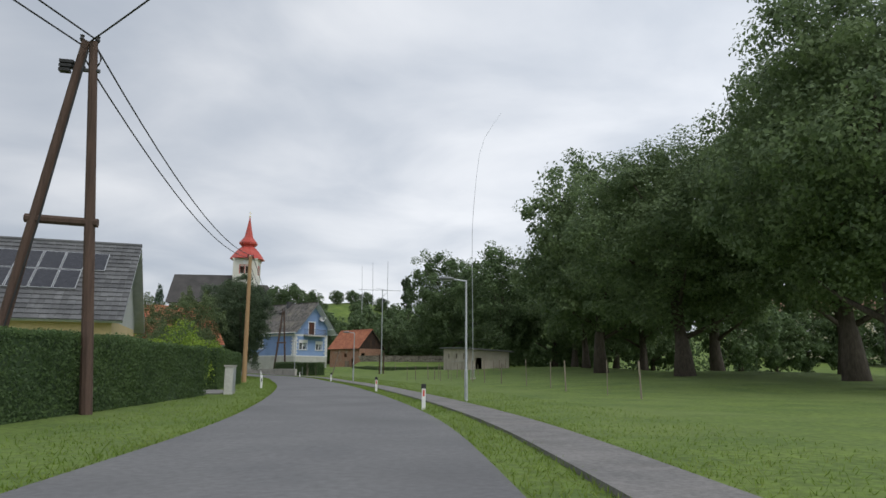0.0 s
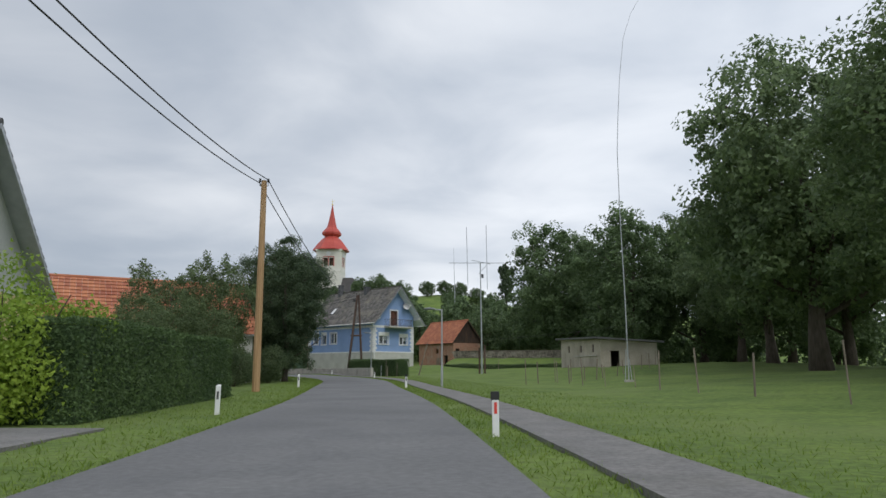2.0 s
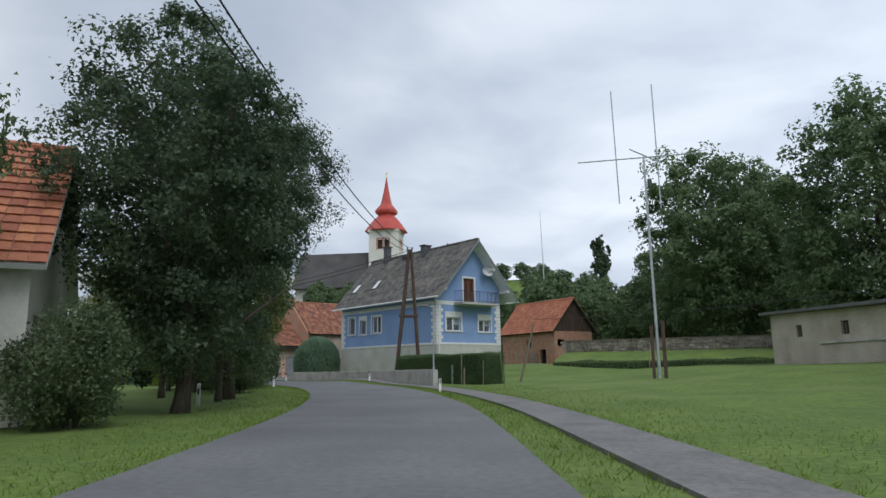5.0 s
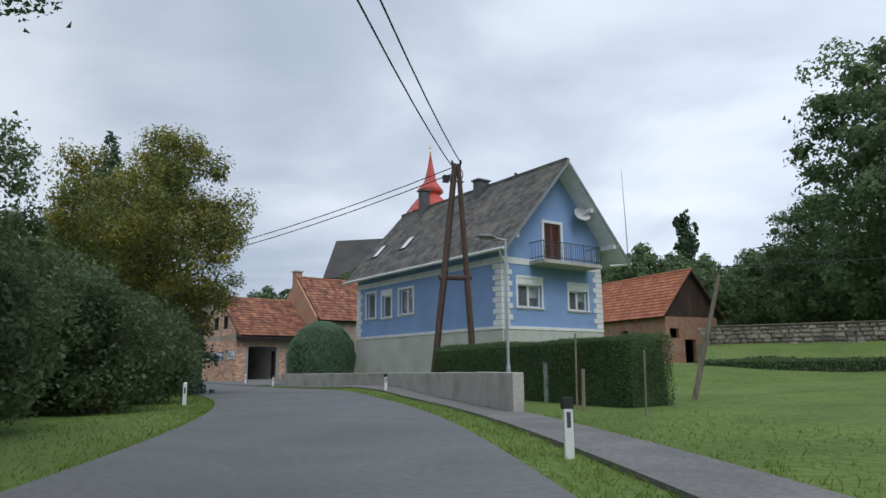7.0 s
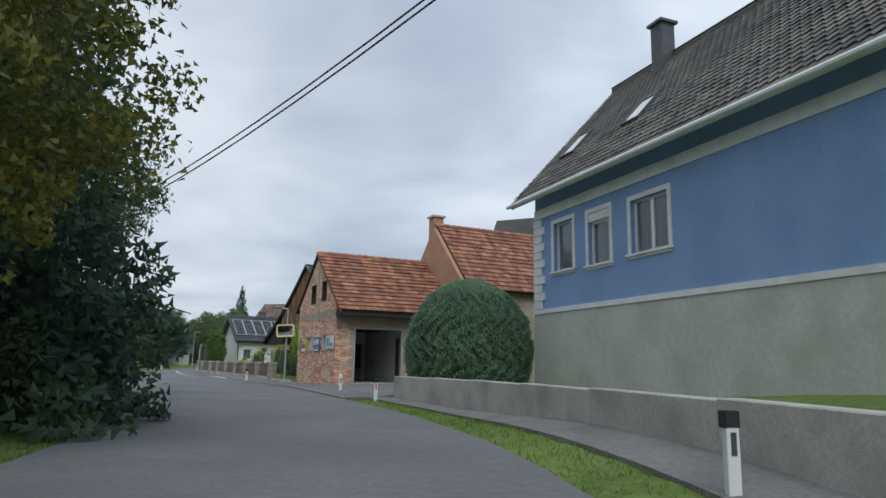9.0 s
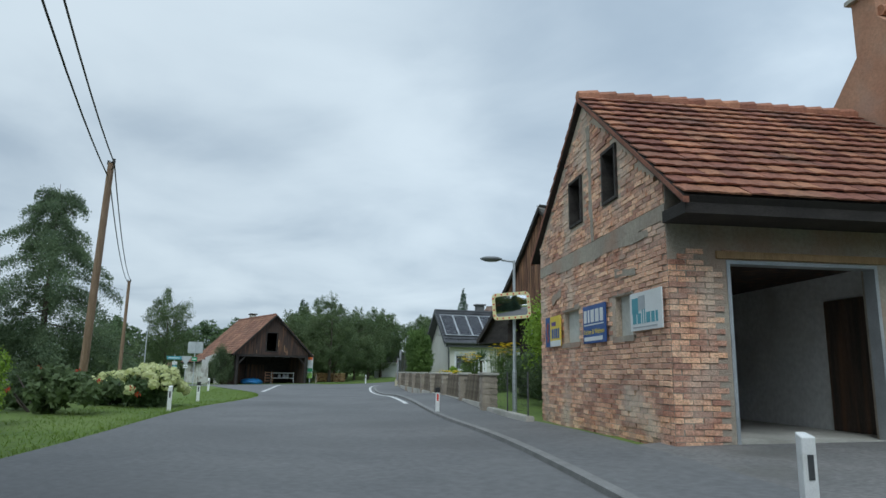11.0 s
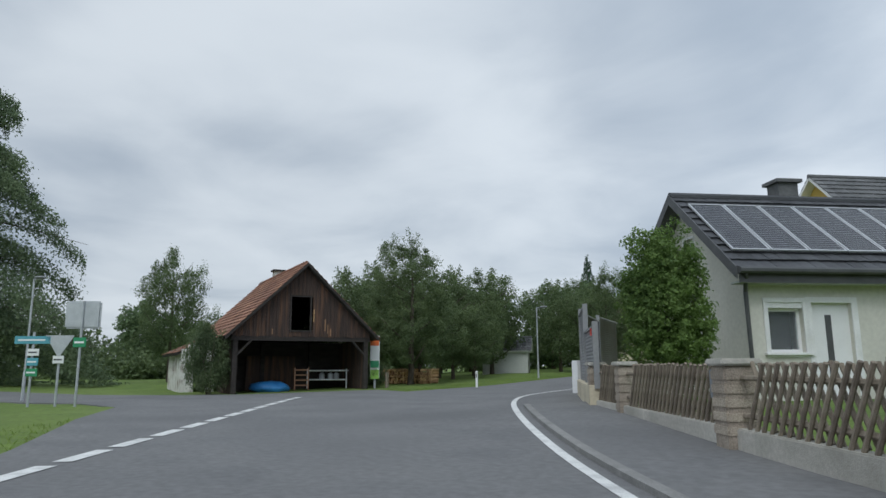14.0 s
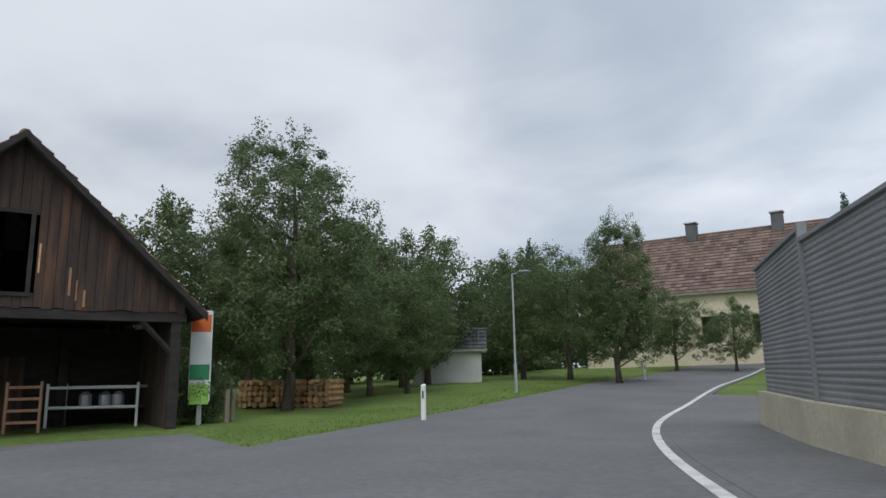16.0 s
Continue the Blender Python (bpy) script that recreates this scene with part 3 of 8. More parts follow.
strip("pavement", range(K_FEN1 + 1, nearest(-93, 150)), lambda k: LINE[k, 3] - 0.02, lambda k: 3.6 + 1.6 * min(1, max(0, (k - K_FEN1) / 8)), M_ASPHALT, 0.005, "flush asphalt margin before the noise barrier", "pavement", cols=2)
strip("pavement", range(K_GAR - 3, K_FEN1 + 2), lambda k: LINE[k, 3] + 0.14, lambda k: 3.6, M_ASPHALT, 0.05, "grey asphalt pavement along the garden fence", "pavement", cols=2)
strip("kerb", range(K_GAR - 3, K_FEN1 + 2), lambda k: LINE[k, 3], lambda k: LINE[k, 3] + 0.13, M_KERB, 0.06, "low grey kerb stones at the pavement", "kerb", cols=1)


def yard(name, pts, material, dz, label, category):
    bm = bmesh.new()
    vs = [bm.verts.new((x, y, ground_z(x, y) + dz)) for x, y in pts]
    low = [bm.verts.new(v.co - Vector((0, 0, 0.25))) for v in vs]
    bm.faces.new(vs)
    for k in range(len(vs)):
        bm.faces.new((vs[k], vs[k - 1], low[k - 1], low[k]))
    bmesh.ops.triangulate(bm, faces=bm.faces[:])
    return thing(name, bm, material, label, category, kind="structure")


JUNCTION = [(-66, 119.3), (-70.6, 119.5), (-74, 120.3), (-79.5, 121.2), (-84, 122.3), (-88, 121.6), (-95, 117.5), (-104, 112), (-130, 101), (-131, 105.5), (-106, 117), (-98, 122.5), (-95.5, 125.5), (-94, 128), (-92.6, 134.0), (-88.5, 133.8), (-84, 130), (-76, 123.8)]
yard("junction", JUNCTION, M_ASPHALT, -0.004, "asphalt side road and yard in front of the old barn", "road")
DRIVE = [(-5.6, 28.9), (-9, 29.4), (-10, 33.2), (-6.5, 33.6)]
yard("driveway", DRIVE, M_PATH, 0.02, "short paved driveway through the hedge", "driveway")
FORECOURT = [(-38.2, 108.6), (-36.6, 111.6), (-41.0, 118.8), (-43.6, 114.4), (-43.9, 112.8)]
yard("forecourt", FORECOURT, M_PATH, 0.04, "grey paved forecourt of the brick garage", "forecourt")


def edge_line(name, ks, off, w, label, dash=None):
    bm = bmesh.new()
    run = list(ks)
    for j, (a, b) in enumerate(zip(run, run[1:])):
        if dash and j % (dash[0] + dash[1]) >= dash[0]:
            continue
        q = []
        for k, o in ((a, -w / 2), (a, w / 2), (b, w / 2), (b, -w / 2)):
            x, y = beside(k, off(k) + o)
            q.append(bm.verts.new((x, y, ground_z(x, y) + 0.006)))
        bm.faces.new(q)
    return thing(name, bm, M_PAINT, label, "road marking", kind="structure")


edge_line("edge_line", range(nearest(-56, 116.5), N), lambda k: LINE[k, 3] - 0.22, 0.13, "white painted edge line along the bend")
bm = bmesh.new()
for k in range(13):
    for a, b in ((1.4 * k, 1.4 * k + 1.08),):
        q = []
        for u, o in ((a, -0.11), (b, -0.11), (b, 0.11), (a, 0.11)):
            x, y = -71.0 - 0.89 * u - 0.456 * o, 120.2 + 0.456 * u - 0.89 * o
            q.append(bm.verts.new((x, y, ground_z(x, y) + 0.008)))
        bm.faces.new(q)
thing("dashed_line", bm, M_PAINT, "white dashed line across the junction mouth", "road marking", kind="structure")


def in_poly(x, y, poly):
    inside = False
    for k in range(len(poly)):
        (xa, ya), (xb, yb) = poly[k - 1], poly[k]
        if (ya > y) != (yb > y) and x < (xb - xa) * (y - ya) / (yb - ya) + xa:
            inside = not inside
    return inside


def paved(x, y):
    k = nearest(x, y)
    s = float((np.array((x, y)) - LINE[k, :2]) @ RIGHT[k])
    far = float(np.hypot(x - LINE[k, 0], y - LINE[k, 1]))
    if far < abs(s) + 1.5:
        if -LINE[k, 2] - 0.02 < s < LINE[k, 3] + 0.02:
            return True
        if k < K_GAR and LINE[k, 3] + 0.8 < s < LINE[k, 3] + 2.0:
            return True
        if K_GAR - 3 <= k <= nearest(-93, 150) and 0 < s < 3.65 + 1.6 * min(1, max(0, (k - K_FEN1) / 8)):
            return True
    return any(in_poly(x, y, p) for p in (JUNCTION, DRIVE, FORECOURT))


def axis(lo, hi, step, far):
    mid = list(np.arange(lo, hi + 0.01, step))
    out, d = [], step
    while not out or out[-1] < far:
        d *= 1.5
        out.append((out[-1] if out else 0) + d)
    return [lo - v for v in out[::-1]] + mid + [hi + v for v in out]


xs, ys = axis(-125, 45, 0.9, 2500), axis(-12, 200, 0.9, 2500)
gverts, gfaces = [], []
_xy = np.stack(np.meshgrid(xs, ys), -1).reshape(-1, 2)
_zz = np.zeros(len(_xy))
for hx, hy, hr, hh in HILLS:
    _zz += hh * np.exp(-((((_xy[:, 0] - hx) ** 2 + (_xy[:, 1] - hy) ** 2) / hr**2) ** 2))
_dist = np.full(len(_xy), 1e9)
for k in range(0, N, 2):
    _dist = np.minimum(_dist, (_xy[:, 0] - LINE[k, 0]) ** 2 + (_xy[:, 1] - LINE[k, 1]) ** 2)
for k, (x, y) in enumerate(_xy):
    z = _zz[k]
    near = _dist[k] < 64 or (-132 < x < -66 and 98 < y < 136)
    if near and paved(x, y):
        z -= 0.03
    else:
        z += 0.035 * math.sin(1.3 * x + 0.7 * y) * math.cos(0.9 * y - 0.4 * x) * (0.3 if near else 1)
    gverts.append((x, y, z - 0.015))
nx = len(xs)
for j in range(len(ys) - 1):
    for i in range(nx - 1):
        k = j * nx + i
        gfaces.append((k, k + 1, k + nx + 1, k + nx))
tagged(mesh_from("ground", gverts, gfaces, M_GRASS, smooth=True), "green mown grass land with some yellowed patches", "ground", kind="structure")


# ---- plants ----
def rand_dirs(rng, n):
    v = rng.normal(size=(n, 3))
    return v / np.linalg.norm(v, axis=1)[:, None]


def leaves_at(rng, centres, out, size, flat=0.5, long=1.5, hang=None):
    """Small pointed leaves at centres, that face roughly outwards; hang is the way that long sprays point."""
    n = len(centres)
    nrm = out * flat + rand_dirs(rng, n)
    nrm /= np.linalg.norm(nrm, axis=1)[:, None]
    a = np.cross(nrm, rand_dirs(rng, n)) if hang is None else hang + 0.45 * rand_dirs(rng, n)
    if hang is not None:
        a = a - nrm * (a * nrm).sum(1)[:, None]
    a /= np.linalg.norm(a, axis=1)[:, None] + 1e-9
    b = np.cross(nrm, a)
    s = size * rng.uniform(0.6, 1.35, n)[:, None]
    return np.stack([centres - a * s * long * 0.5, centres - b * s * 0.5 + a * s * long * 0.3, centres + b * s * 0.5 + a * s * long * 0.3 + nrm * s * 0.12], 1)


def trunk_and_limbs(root, rng, h, r, limbs, reach, base=0.35, lean=0.04):
    bm = bmesh.new()
    pts, rad = [], []
    bx = by = 0.0
    for k in range(7):
        u = k / 6
        pts.append((bx, by, -0.3 + (h * 0.78 + 0.3) * u))
        rad.append(r * (1.35 if k == 0 else 1.0) * (1 - 0.8 * u))
        bx += rng.uniform(-lean, lean) * h * 0.3
        by += rng.uniform(-lean, lean) * h * 0.3
    tube(bm, pts, rad, 9)
    part("trunk", bm, M_BARK, root, smooth=True)
    for j in range(limbs):
        u = base + (0.92 - base) * j / max(1, limbs - 1)
        k = min(5, int(u * 6))
        p = Vector(pts[k]).lerp(Vector(pts[k + 1]), u * 6 - k)
        a = j * 2.4 + rng.uniform(-0.4, 0.4)
        l = reach * (1.0 - 0.45 * abs(u - 0.5)) * rng.uniform(0.7, 1.05)
        d = Vector((math.cos(a), math.sin(a), 0.45))
        mid = p + d * l * 0.5 + Vector((0, 0, 0.06 * l))
        end = p + d * l + Vector((0, 0, 0.22 * l))
        part("limb", tube(bmesh.new(), [p, mid, end], [r * 0.38 * (1 - 0.6 * u), r * 0.22, r * 0.06], 6), M_BARK, root, smooth=True)


def broadleaf(name, label, seed, h, rx, crown_z, leaves, n_leaf, size, trunk_r, clumps=46, limbs=9, group="", lump=0.30, flatten=1.0, m=None, sparse=0.0, shoots=0):
    """A tree with a tapered trunk, limbs and an uneven crown: large boughs carry many small leaf clumps, with gaps between."""
    rng = np.random.default_rng(seed)
    root = empty(name, m or Matrix(), label, "tree", group)
    trunk_and_limbs(root, rng, h, trunk_r, limbs, rx * 0.8, max(0.2, crown_z / h))
    cz, rz = (crown_z + h) / 2, (h - crown_z) / 2
    boughs = max(11, clumps // 3)
    k = np.arange(boughs) + 0.5
    up = 1 - 2 * k / boughs
    az = k * 2.39996 + seed
    flat = np.sqrt(1 - up * up)
    dirs = np.stack([np.cos(az) * flat, np.sin(az) * flat, up], 1) + rng.normal(size=(boughs, 3)) * 0.13
    dirs /= ((np.abs(dirs) ** 3).sum(1) ** (1 / 3))[:, None]
    full = np.array([rx, rx * flatten, rz])
    c = dirs * rng.uniform(0.44, 0.64, boughs)[:, None] * full
    br = rng.uniform(0.30, 0.46, boughs) * (1 + lump - 0.3)
    sub = 15
    who = np.repeat(np.arange(boughs), sub)
    e = rand_dirs(rng, boughs * sub) + dirs[who] * 0.55
    e /= np.linalg.norm(e, axis=1)[:, None]
    sc = c[who] + e * (br[who] * rng.uniform(0.62, 1.06, boughs * sub))[:, None] * full
    sc[:, 2] += cz
    sr = rng.uniform(0.5, 1.25, boughs * sub) * 0.125 * (1 - 0.2 * sparse) * (rx + min(rx, rz)) / 2
    n_in = n_leaf // 4
    which = rng.integers(0, boughs * sub, n_leaf - n_in)
    d = rand_dirs(rng, n_leaf - n_in)
    d[:, 2] = d[:, 2] * 0.85 + 0.12
    rr = rng.uniform(0.15, 1.0, n_leaf - n_in) ** 0.45 * (1 + 0.25 * np.abs(rng.normal(size=n_leaf - n_in)) * (1 + sparse))
    p = sc[which] + d * (sr[which] * rr)[:, None] * np.array([1.0, 1.0, 0.95])
    out = d + e[which] * 0.7 + np.array([0, 0, 0.35])
    wi = rng.integers(0, boughs, n_in)
    di = rand_dirs(rng, n_in)
    pi = c[wi] * 0.9 + di * (br[wi] * rng.uniform(0.2, 0.95, n_in))[:, None] * full + np.array([0, 0, cz])
    p, out = np.concatenate([p, pi]), np.concatenate([out, di + np.array([0, 0, 0.4])])
    if shoots:
        base = sc[np.argsort(-sc[:, 2])[:shoots]]
        per = 90
        u = np.tile(np.linspace(0, 1, per), shoots)[:, None]
        lean = np.repeat(rng.normal(size=(shoots, 3)) * 0.25, per, 0) + np.array([0, 0, 1.0])
        ps = np.repeat(base, per, 0) + lean * u * 0.075 * h + rng.normal(size=(shoots * per, 3)) * (0.17 - 0.1 * u)
        p, out = np.concatenate([p, ps]), np.concatenate([out, rand_dirs(rng, shoots * per)])
    p[:, 2] = np.where(p[:, 2] < crown_z * 0.6, crown_z * 0.6 + rng.uniform(0, 0.5, len(p)), p[:, 2])
    crown = new("crown", leaf_mesh("crown", leaves_at(rng, p, out, size, 0.75), leaves))
    crown.parent = root
    return root


def conifer(name, label, seed, h, r, leaves, n_leaf, size, m=None, trunk_r=0.2, droop=0.35, wide=0.0, skirt=0.06, ragged=0.3, group="", nb=110, flat=1.0):
    """A conifer: a straight trunk with whorls of drooping branches covered in needle sprays."""
    rng = np.random.default_rng(seed)
    root = empty(name, m or Matrix(), label, "tree", group)
    bm = bmesh.new()
    tube(bm, [(0, 0, -0.3), (0, 0, h * 0.5), (0.01 * h * wide, 0, h * 0.93)], [trunk_r * 1.2, trunk_r * 0.65, 0.02], 8)
    bz = skirt * h + (h * 0.94 - skirt * h) * np.sort(rng.uniform(0, 1, nb)) ** (1.05)
    ba = np.arange(nb) * 2.39996 + rng.uniform(-0.3, 0.3, nb)
    t = (bz - skirt * h) / (h * (1 - skirt))
    prof = (1 - t) ** (0.85 - 0.35 * wide)
    bl = r * np.maximum(0.05, prof) * (1 + ragged * rng.uniform(-1, 0.6, nb))
    part("trunk", bm, M_BARK, root, smooth=True)
    for k in range(0, nb, 4):
        e = Vector((math.cos(ba[k]) * bl[k], math.sin(ba[k]) * bl[k], bz[k] - droop * bl[k] * 0.6))
        part("limb", tube(bmesh.new(), [(0, 0, bz[k]), e * 0.5 + Vector((0, 0, bz[k] * 0.5 + 0.05)), e], [trunk_r * 0.22, trunk_r * 0.13, 0.01], 4, cap=False), M_BARK, root)
    wgt = bl / bl.sum()
    which = rng.choice(nb, n_leaf, p=wgt)
    u = rng.uniform(0.12, 1.0, n_leaf) ** 0.75
    side = rng.normal(size=n_leaf) * 0.16 * bl[which] * (1.1 - u * 0.6)
    x = np.cos(ba[which]) * bl[which] * u - np.sin(ba[which]) * side
    y = np.sin(ba[which]) * bl[which] * u + np.cos(ba[which]) * side
    z = bz[which] - droop * bl[which] * (u**1.4) + 0.1 * bl[which] * np.sin(u * 3.1) + (rng.normal(size=n_leaf) * 0.05 * r - np.abs(rng.normal(size=n_leaf)) * 0.07 * r * (1 + wide)) * flat
    out = np.stack([np.cos(ba[which]), np.sin(ba[which]), 0 * x + 0.6], 1)
    crown = new("crown", leaf_mesh("crown", leaves_at(rng, np.stack([x, y, np.maximum(z, 0.1)], 1), out, size, 0.8, 2.0), leaves))
    crown.parent = root
    return root


def bush(name, label, seed, rx, ry, h, leaves, n_leaf, size, m, group="", category="bush", clumps=26, flowers=None, stems=True):
    rng = np.random.default_rng(seed)
    root = empty(name, m, label, category, group)
    if stems:
        bm = bmesh.new()
        for k in range(7):
            a = k * 0.9
            tube(bm, [(0.1 * math.cos(a), 0.1 * math.sin(a), -0.1), (0.35 * rx * math.cos(a), 0.35 * ry * math.sin(a), 0.45 * h), (0.62 * rx * math.cos(a), 0.62 * ry * math.sin(a), 0.8 * h)], [0.035, 0.025, 0.008], 5)
        part("stem", bm, M_BARK, root)
    d = rand_dirs(rng, clumps)
    c = d * rng.uniform(0.45, 0.82, clumps)[:, None] * np.array([rx, ry, h * 0.5]) + np.array([0, 0, h * 0.48])
    cr = rng.uniform(0.2, 0.4, clumps) * min(rx, ry, h * 0.7)
    which = rng.integers(0, clumps, n_leaf)
    dd = rand_dirs(rng, n_leaf)
    p = c[which] + dd * (cr[which] * rng.uniform(0.2, 1, n_leaf) ** 0.5 * (1 + 0.15 * np.abs(rng.normal(size=n_leaf))))[:, None]
    p[:, 2] = np.where(p[:, 2] < 0.03, rng.uniform(0.02, 0.3, n_leaf), p[:, 2])
    f = new("foliage", leaf_mesh("foliage", leaves_at(rng, p, dd + np.array([0, 0, 0.4]), size), leaves))
    f.parent = root
    if flowers:
        fm, fn, fs, per = flowers
        q = []
        for k in range(fn):
            dk = rand_dirs(rng, 1)[0]
            dk[2] = abs(dk[2]) * 0.9 + 0.05
            ck = dk * np.array([rx, ry, h * 0.62]) * rng.uniform(0.9, 1.08) + np.array([0, 0, h * 0.36])
            e = rand_dirs(rng, per)
            q.append(leaves_at(rng, ck + e * fs, e, fs * 0.9, 2.0, 1.1))
        fl = new("blossom", leaf_mesh("blossom", np.concatenate(q), fm))
        fl.parent = root
    return root


def hedge(name, label, p0, p1, width, height, leaves, per_m2, size, seed, base=None, taper=0.92, bulge=0.05, category="hedge"):
    """A clipped hedge from p0 to p1: a solid core coloured dark as inner shade, and a skin of leaves."""
    rng = np.random.default_rng(seed)
    (xa, ya), (xb, yb) = p0, p1
    length = math.hypot(xb - xa, yb - ya)
    za, zb = ground_z(xa, ya), ground_z(xb, yb)
    if base is not None:
        za = zb = base
    root = empty(name, pose(xa, ya, za, 0, -math.degrees(math.atan2(zb - za, length)), math.degrees(math.atan2(yb - ya, xb - xa))), label, category)
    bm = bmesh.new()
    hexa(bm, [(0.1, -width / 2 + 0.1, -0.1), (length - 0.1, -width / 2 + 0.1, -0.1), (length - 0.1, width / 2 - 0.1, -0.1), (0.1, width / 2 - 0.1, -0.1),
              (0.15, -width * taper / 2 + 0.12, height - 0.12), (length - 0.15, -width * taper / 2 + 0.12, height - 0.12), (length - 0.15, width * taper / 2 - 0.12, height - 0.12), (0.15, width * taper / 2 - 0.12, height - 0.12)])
    part("hedge_core", bm, M_CORE_SHADE, root, "solid core with the hedge's inner shade put into its colour")
    areas = [length * height, length * height, length * width, width * height, width * height]
    pts, outs = [], []
    for face, area in enumerate(areas):
        n = int(area * per_m2)
        u, v = rng.uniform(0, 1, n), rng.uniform(0, 1, n)
        if face < 2:
            s = -1 if face == 0 else 1
            hw = width / 2 * (1 - (1 - taper) * v)
            p = np.stack([u * length, s * hw, v * height], 1)
            o = np.tile([0, s, 0.15], (n, 1))
        elif face == 2:
            p = np.stack([u * length, (v - 0.5) * width * taper, 0 * u + height], 1)
            o = np.tile([0, 0, 1.0], (n, 1))
        else:
            s = 0 if face == 3 else 1
            p = np.stack([0 * u + s * length, (u - 0.5) * width, v * height], 1)
            o = np.tile([2.0 * s - 1, 0, 0.15], (n, 1))
        wob = np.sin(p[:, 0] * 1.7 + seed) * np.cos(p[:, 2] * 2.3) * bulge + np.sin(p[:, 0] * 0.6) * bulge
        p = p + o * (wob + rng.normal(size=n) * 0.035 - 0.03)[:, None]
        pts.append(p)
        outs.append(o)
    f = new("foliage", leaf_mesh("foliage", leaves_at(rng, np.concatenate(pts), np.concatenate(outs).astype(float), size, 0.9), leaves))
    f.parent = root
    return root


def clipped_ball(name, label, seed, r, h, leaves, n_leaf, size, m):
    """A shrub clipped to a smooth dome: a solid core coloured dark as inner shade under a dense skin of sprays."""
    rng = np.random.default_rng(seed)
    root = empty(name, m, label, "bush")
    prof = [(r * 0.80, -0.1), (r * 0.93, 0.2 * h), (r * 0.97, 0.42 * h), (r * 0.88, 0.66 * h), (r * 0.62, 0.86 * h), (r * 0.25, 0.965 * h), (0.02, 0.975 * h)]
    part("hedge_core", lathe(bmesh.new(), [(a * 0.95, b * 0.97) for a, b in prof], 28), M_CORE_SHADE, root, "solid core with the inner shade put into its colour")
    zs = rng.uniform(0, 1, n_leaf) ** 0.85 * h * 0.975
    az = rng.uniform(0, 2 * math.pi, n_leaf)
    pr = np.array(prof)
    rad = np.interp(zs, pr[:, 1], pr[:, 0]) * (1.0 + 0.025 * np.sin(az * 5 + seed) * np.cos(zs * 2.2) + 0.02 * np.sin(az * 11) + 0.05 * np.sin(az * 23 + 3 * np.sin(zs * 4)) * np.sin(zs * 7 + 2 * np.sin(az * 6)) + rng.normal(size=n_leaf) * 0.02)
    top = rng.uniform(0, 1, n_leaf) < 0.18
    rad = np.where(top, r * 0.55 * np.sqrt(rng.uniform(0, 1, n_leaf)), rad)
    zs = np.where(top, np.interp(-rad, -pr[::-1, 0][::-1], pr[:, 1]) + rng.normal(size=n_leaf) * 0.03, zs)
    out = np.stack([np.cos(az), np.sin(az), 0.15 + 1.2 * (zs / h) ** 3], 1)
    p = np.stack([np.cos(az) * rad, np.sin(az) * rad, zs], 1)
    f = new("foliage", leaf_mesh("foliage", leaves_at(rng, p, out, size, 0.8, 4.2, -out * 0.5 - np.array([0, 0, 1.0])), leaves))
    f.parent = root
    return root


def wood_edge(name, label, p0, p1, height, depth, n_leaf, size, leaves, seed):
    """The ragged far edge of a wood or thicket, down to the ground."""
    rng = np.random.default_rng(seed)
    (xa, ya), (xb, yb) = p0, p1
    length = math.hypot(xb - xa, yb - ya)
    n = int(length / 1.6)
    u = rng.uniform(0, 1, n)
    hh = height * (0.62 + 0.38 * np.sin(u * length * 0.21 + seed) * np.sin(u * length * 0.083) + rng.uniform(-0.15, 0.2, n))
    c = np.stack([xa + (xb - xa) * u, ya + (yb - ya) * u], 1) + rng.normal(size=(n, 2)) * depth * 0.4
    base = np.array([ground_z(x, y) for x, y in c])
    w = rng.integers(0, n, n_leaf)
    v = rng.uniform(0, 1, n_leaf)
    wide = 1.9 * np.sqrt(np.maximum(0.03, 1 - (2 * np.maximum(v, 0.3) - 0.95) ** 2))
    d = rand_dirs(rng, n_leaf)
    p = np.stack([c[w, 0] + d[:, 0] * wide, c[w, 1] + d[:, 1] * wide, base[w] + v * hh[w] + rng.normal(size=n_leaf) * 0.25], 1)
    f = new(name, leaf_mesh(name, leaves_at(rng, p, d + np.array([0, 0, 0.4]), size), leaves))
    tagged(f, label, "trees", kind="stuff")
    return f


# ---- buildings ----
SWAP = Matrix(((0, 1, 0, 0), (1, 0, 0, 0), (0, 0, 1, 0), (0, 0, 0, 1)))  # a wall along y, its inside towards +x


def gable_top(x_mid, z_top, slope):
    return lambda x: z_top - abs(x - x_mid) * slope


def chimney(parent, x, y, z0, z1, w=0.5, material=M_PLASTER, cap=M_CONC, d=None):
    d = d or w
    bm = bmesh.new()
    box(bm, x - w / 2, x + w / 2, y - d / 2, y + d / 2, z0, z1)
    c = part("chimney", bm, material, parent)
    part("chimney_cap", boxed(x - w / 2 - 0.09, x + w / 2 + 0.09, y - d / 2 - 0.09, y + d / 2 + 0.09, z1, z1 + 0.09), cap, c)
    return c


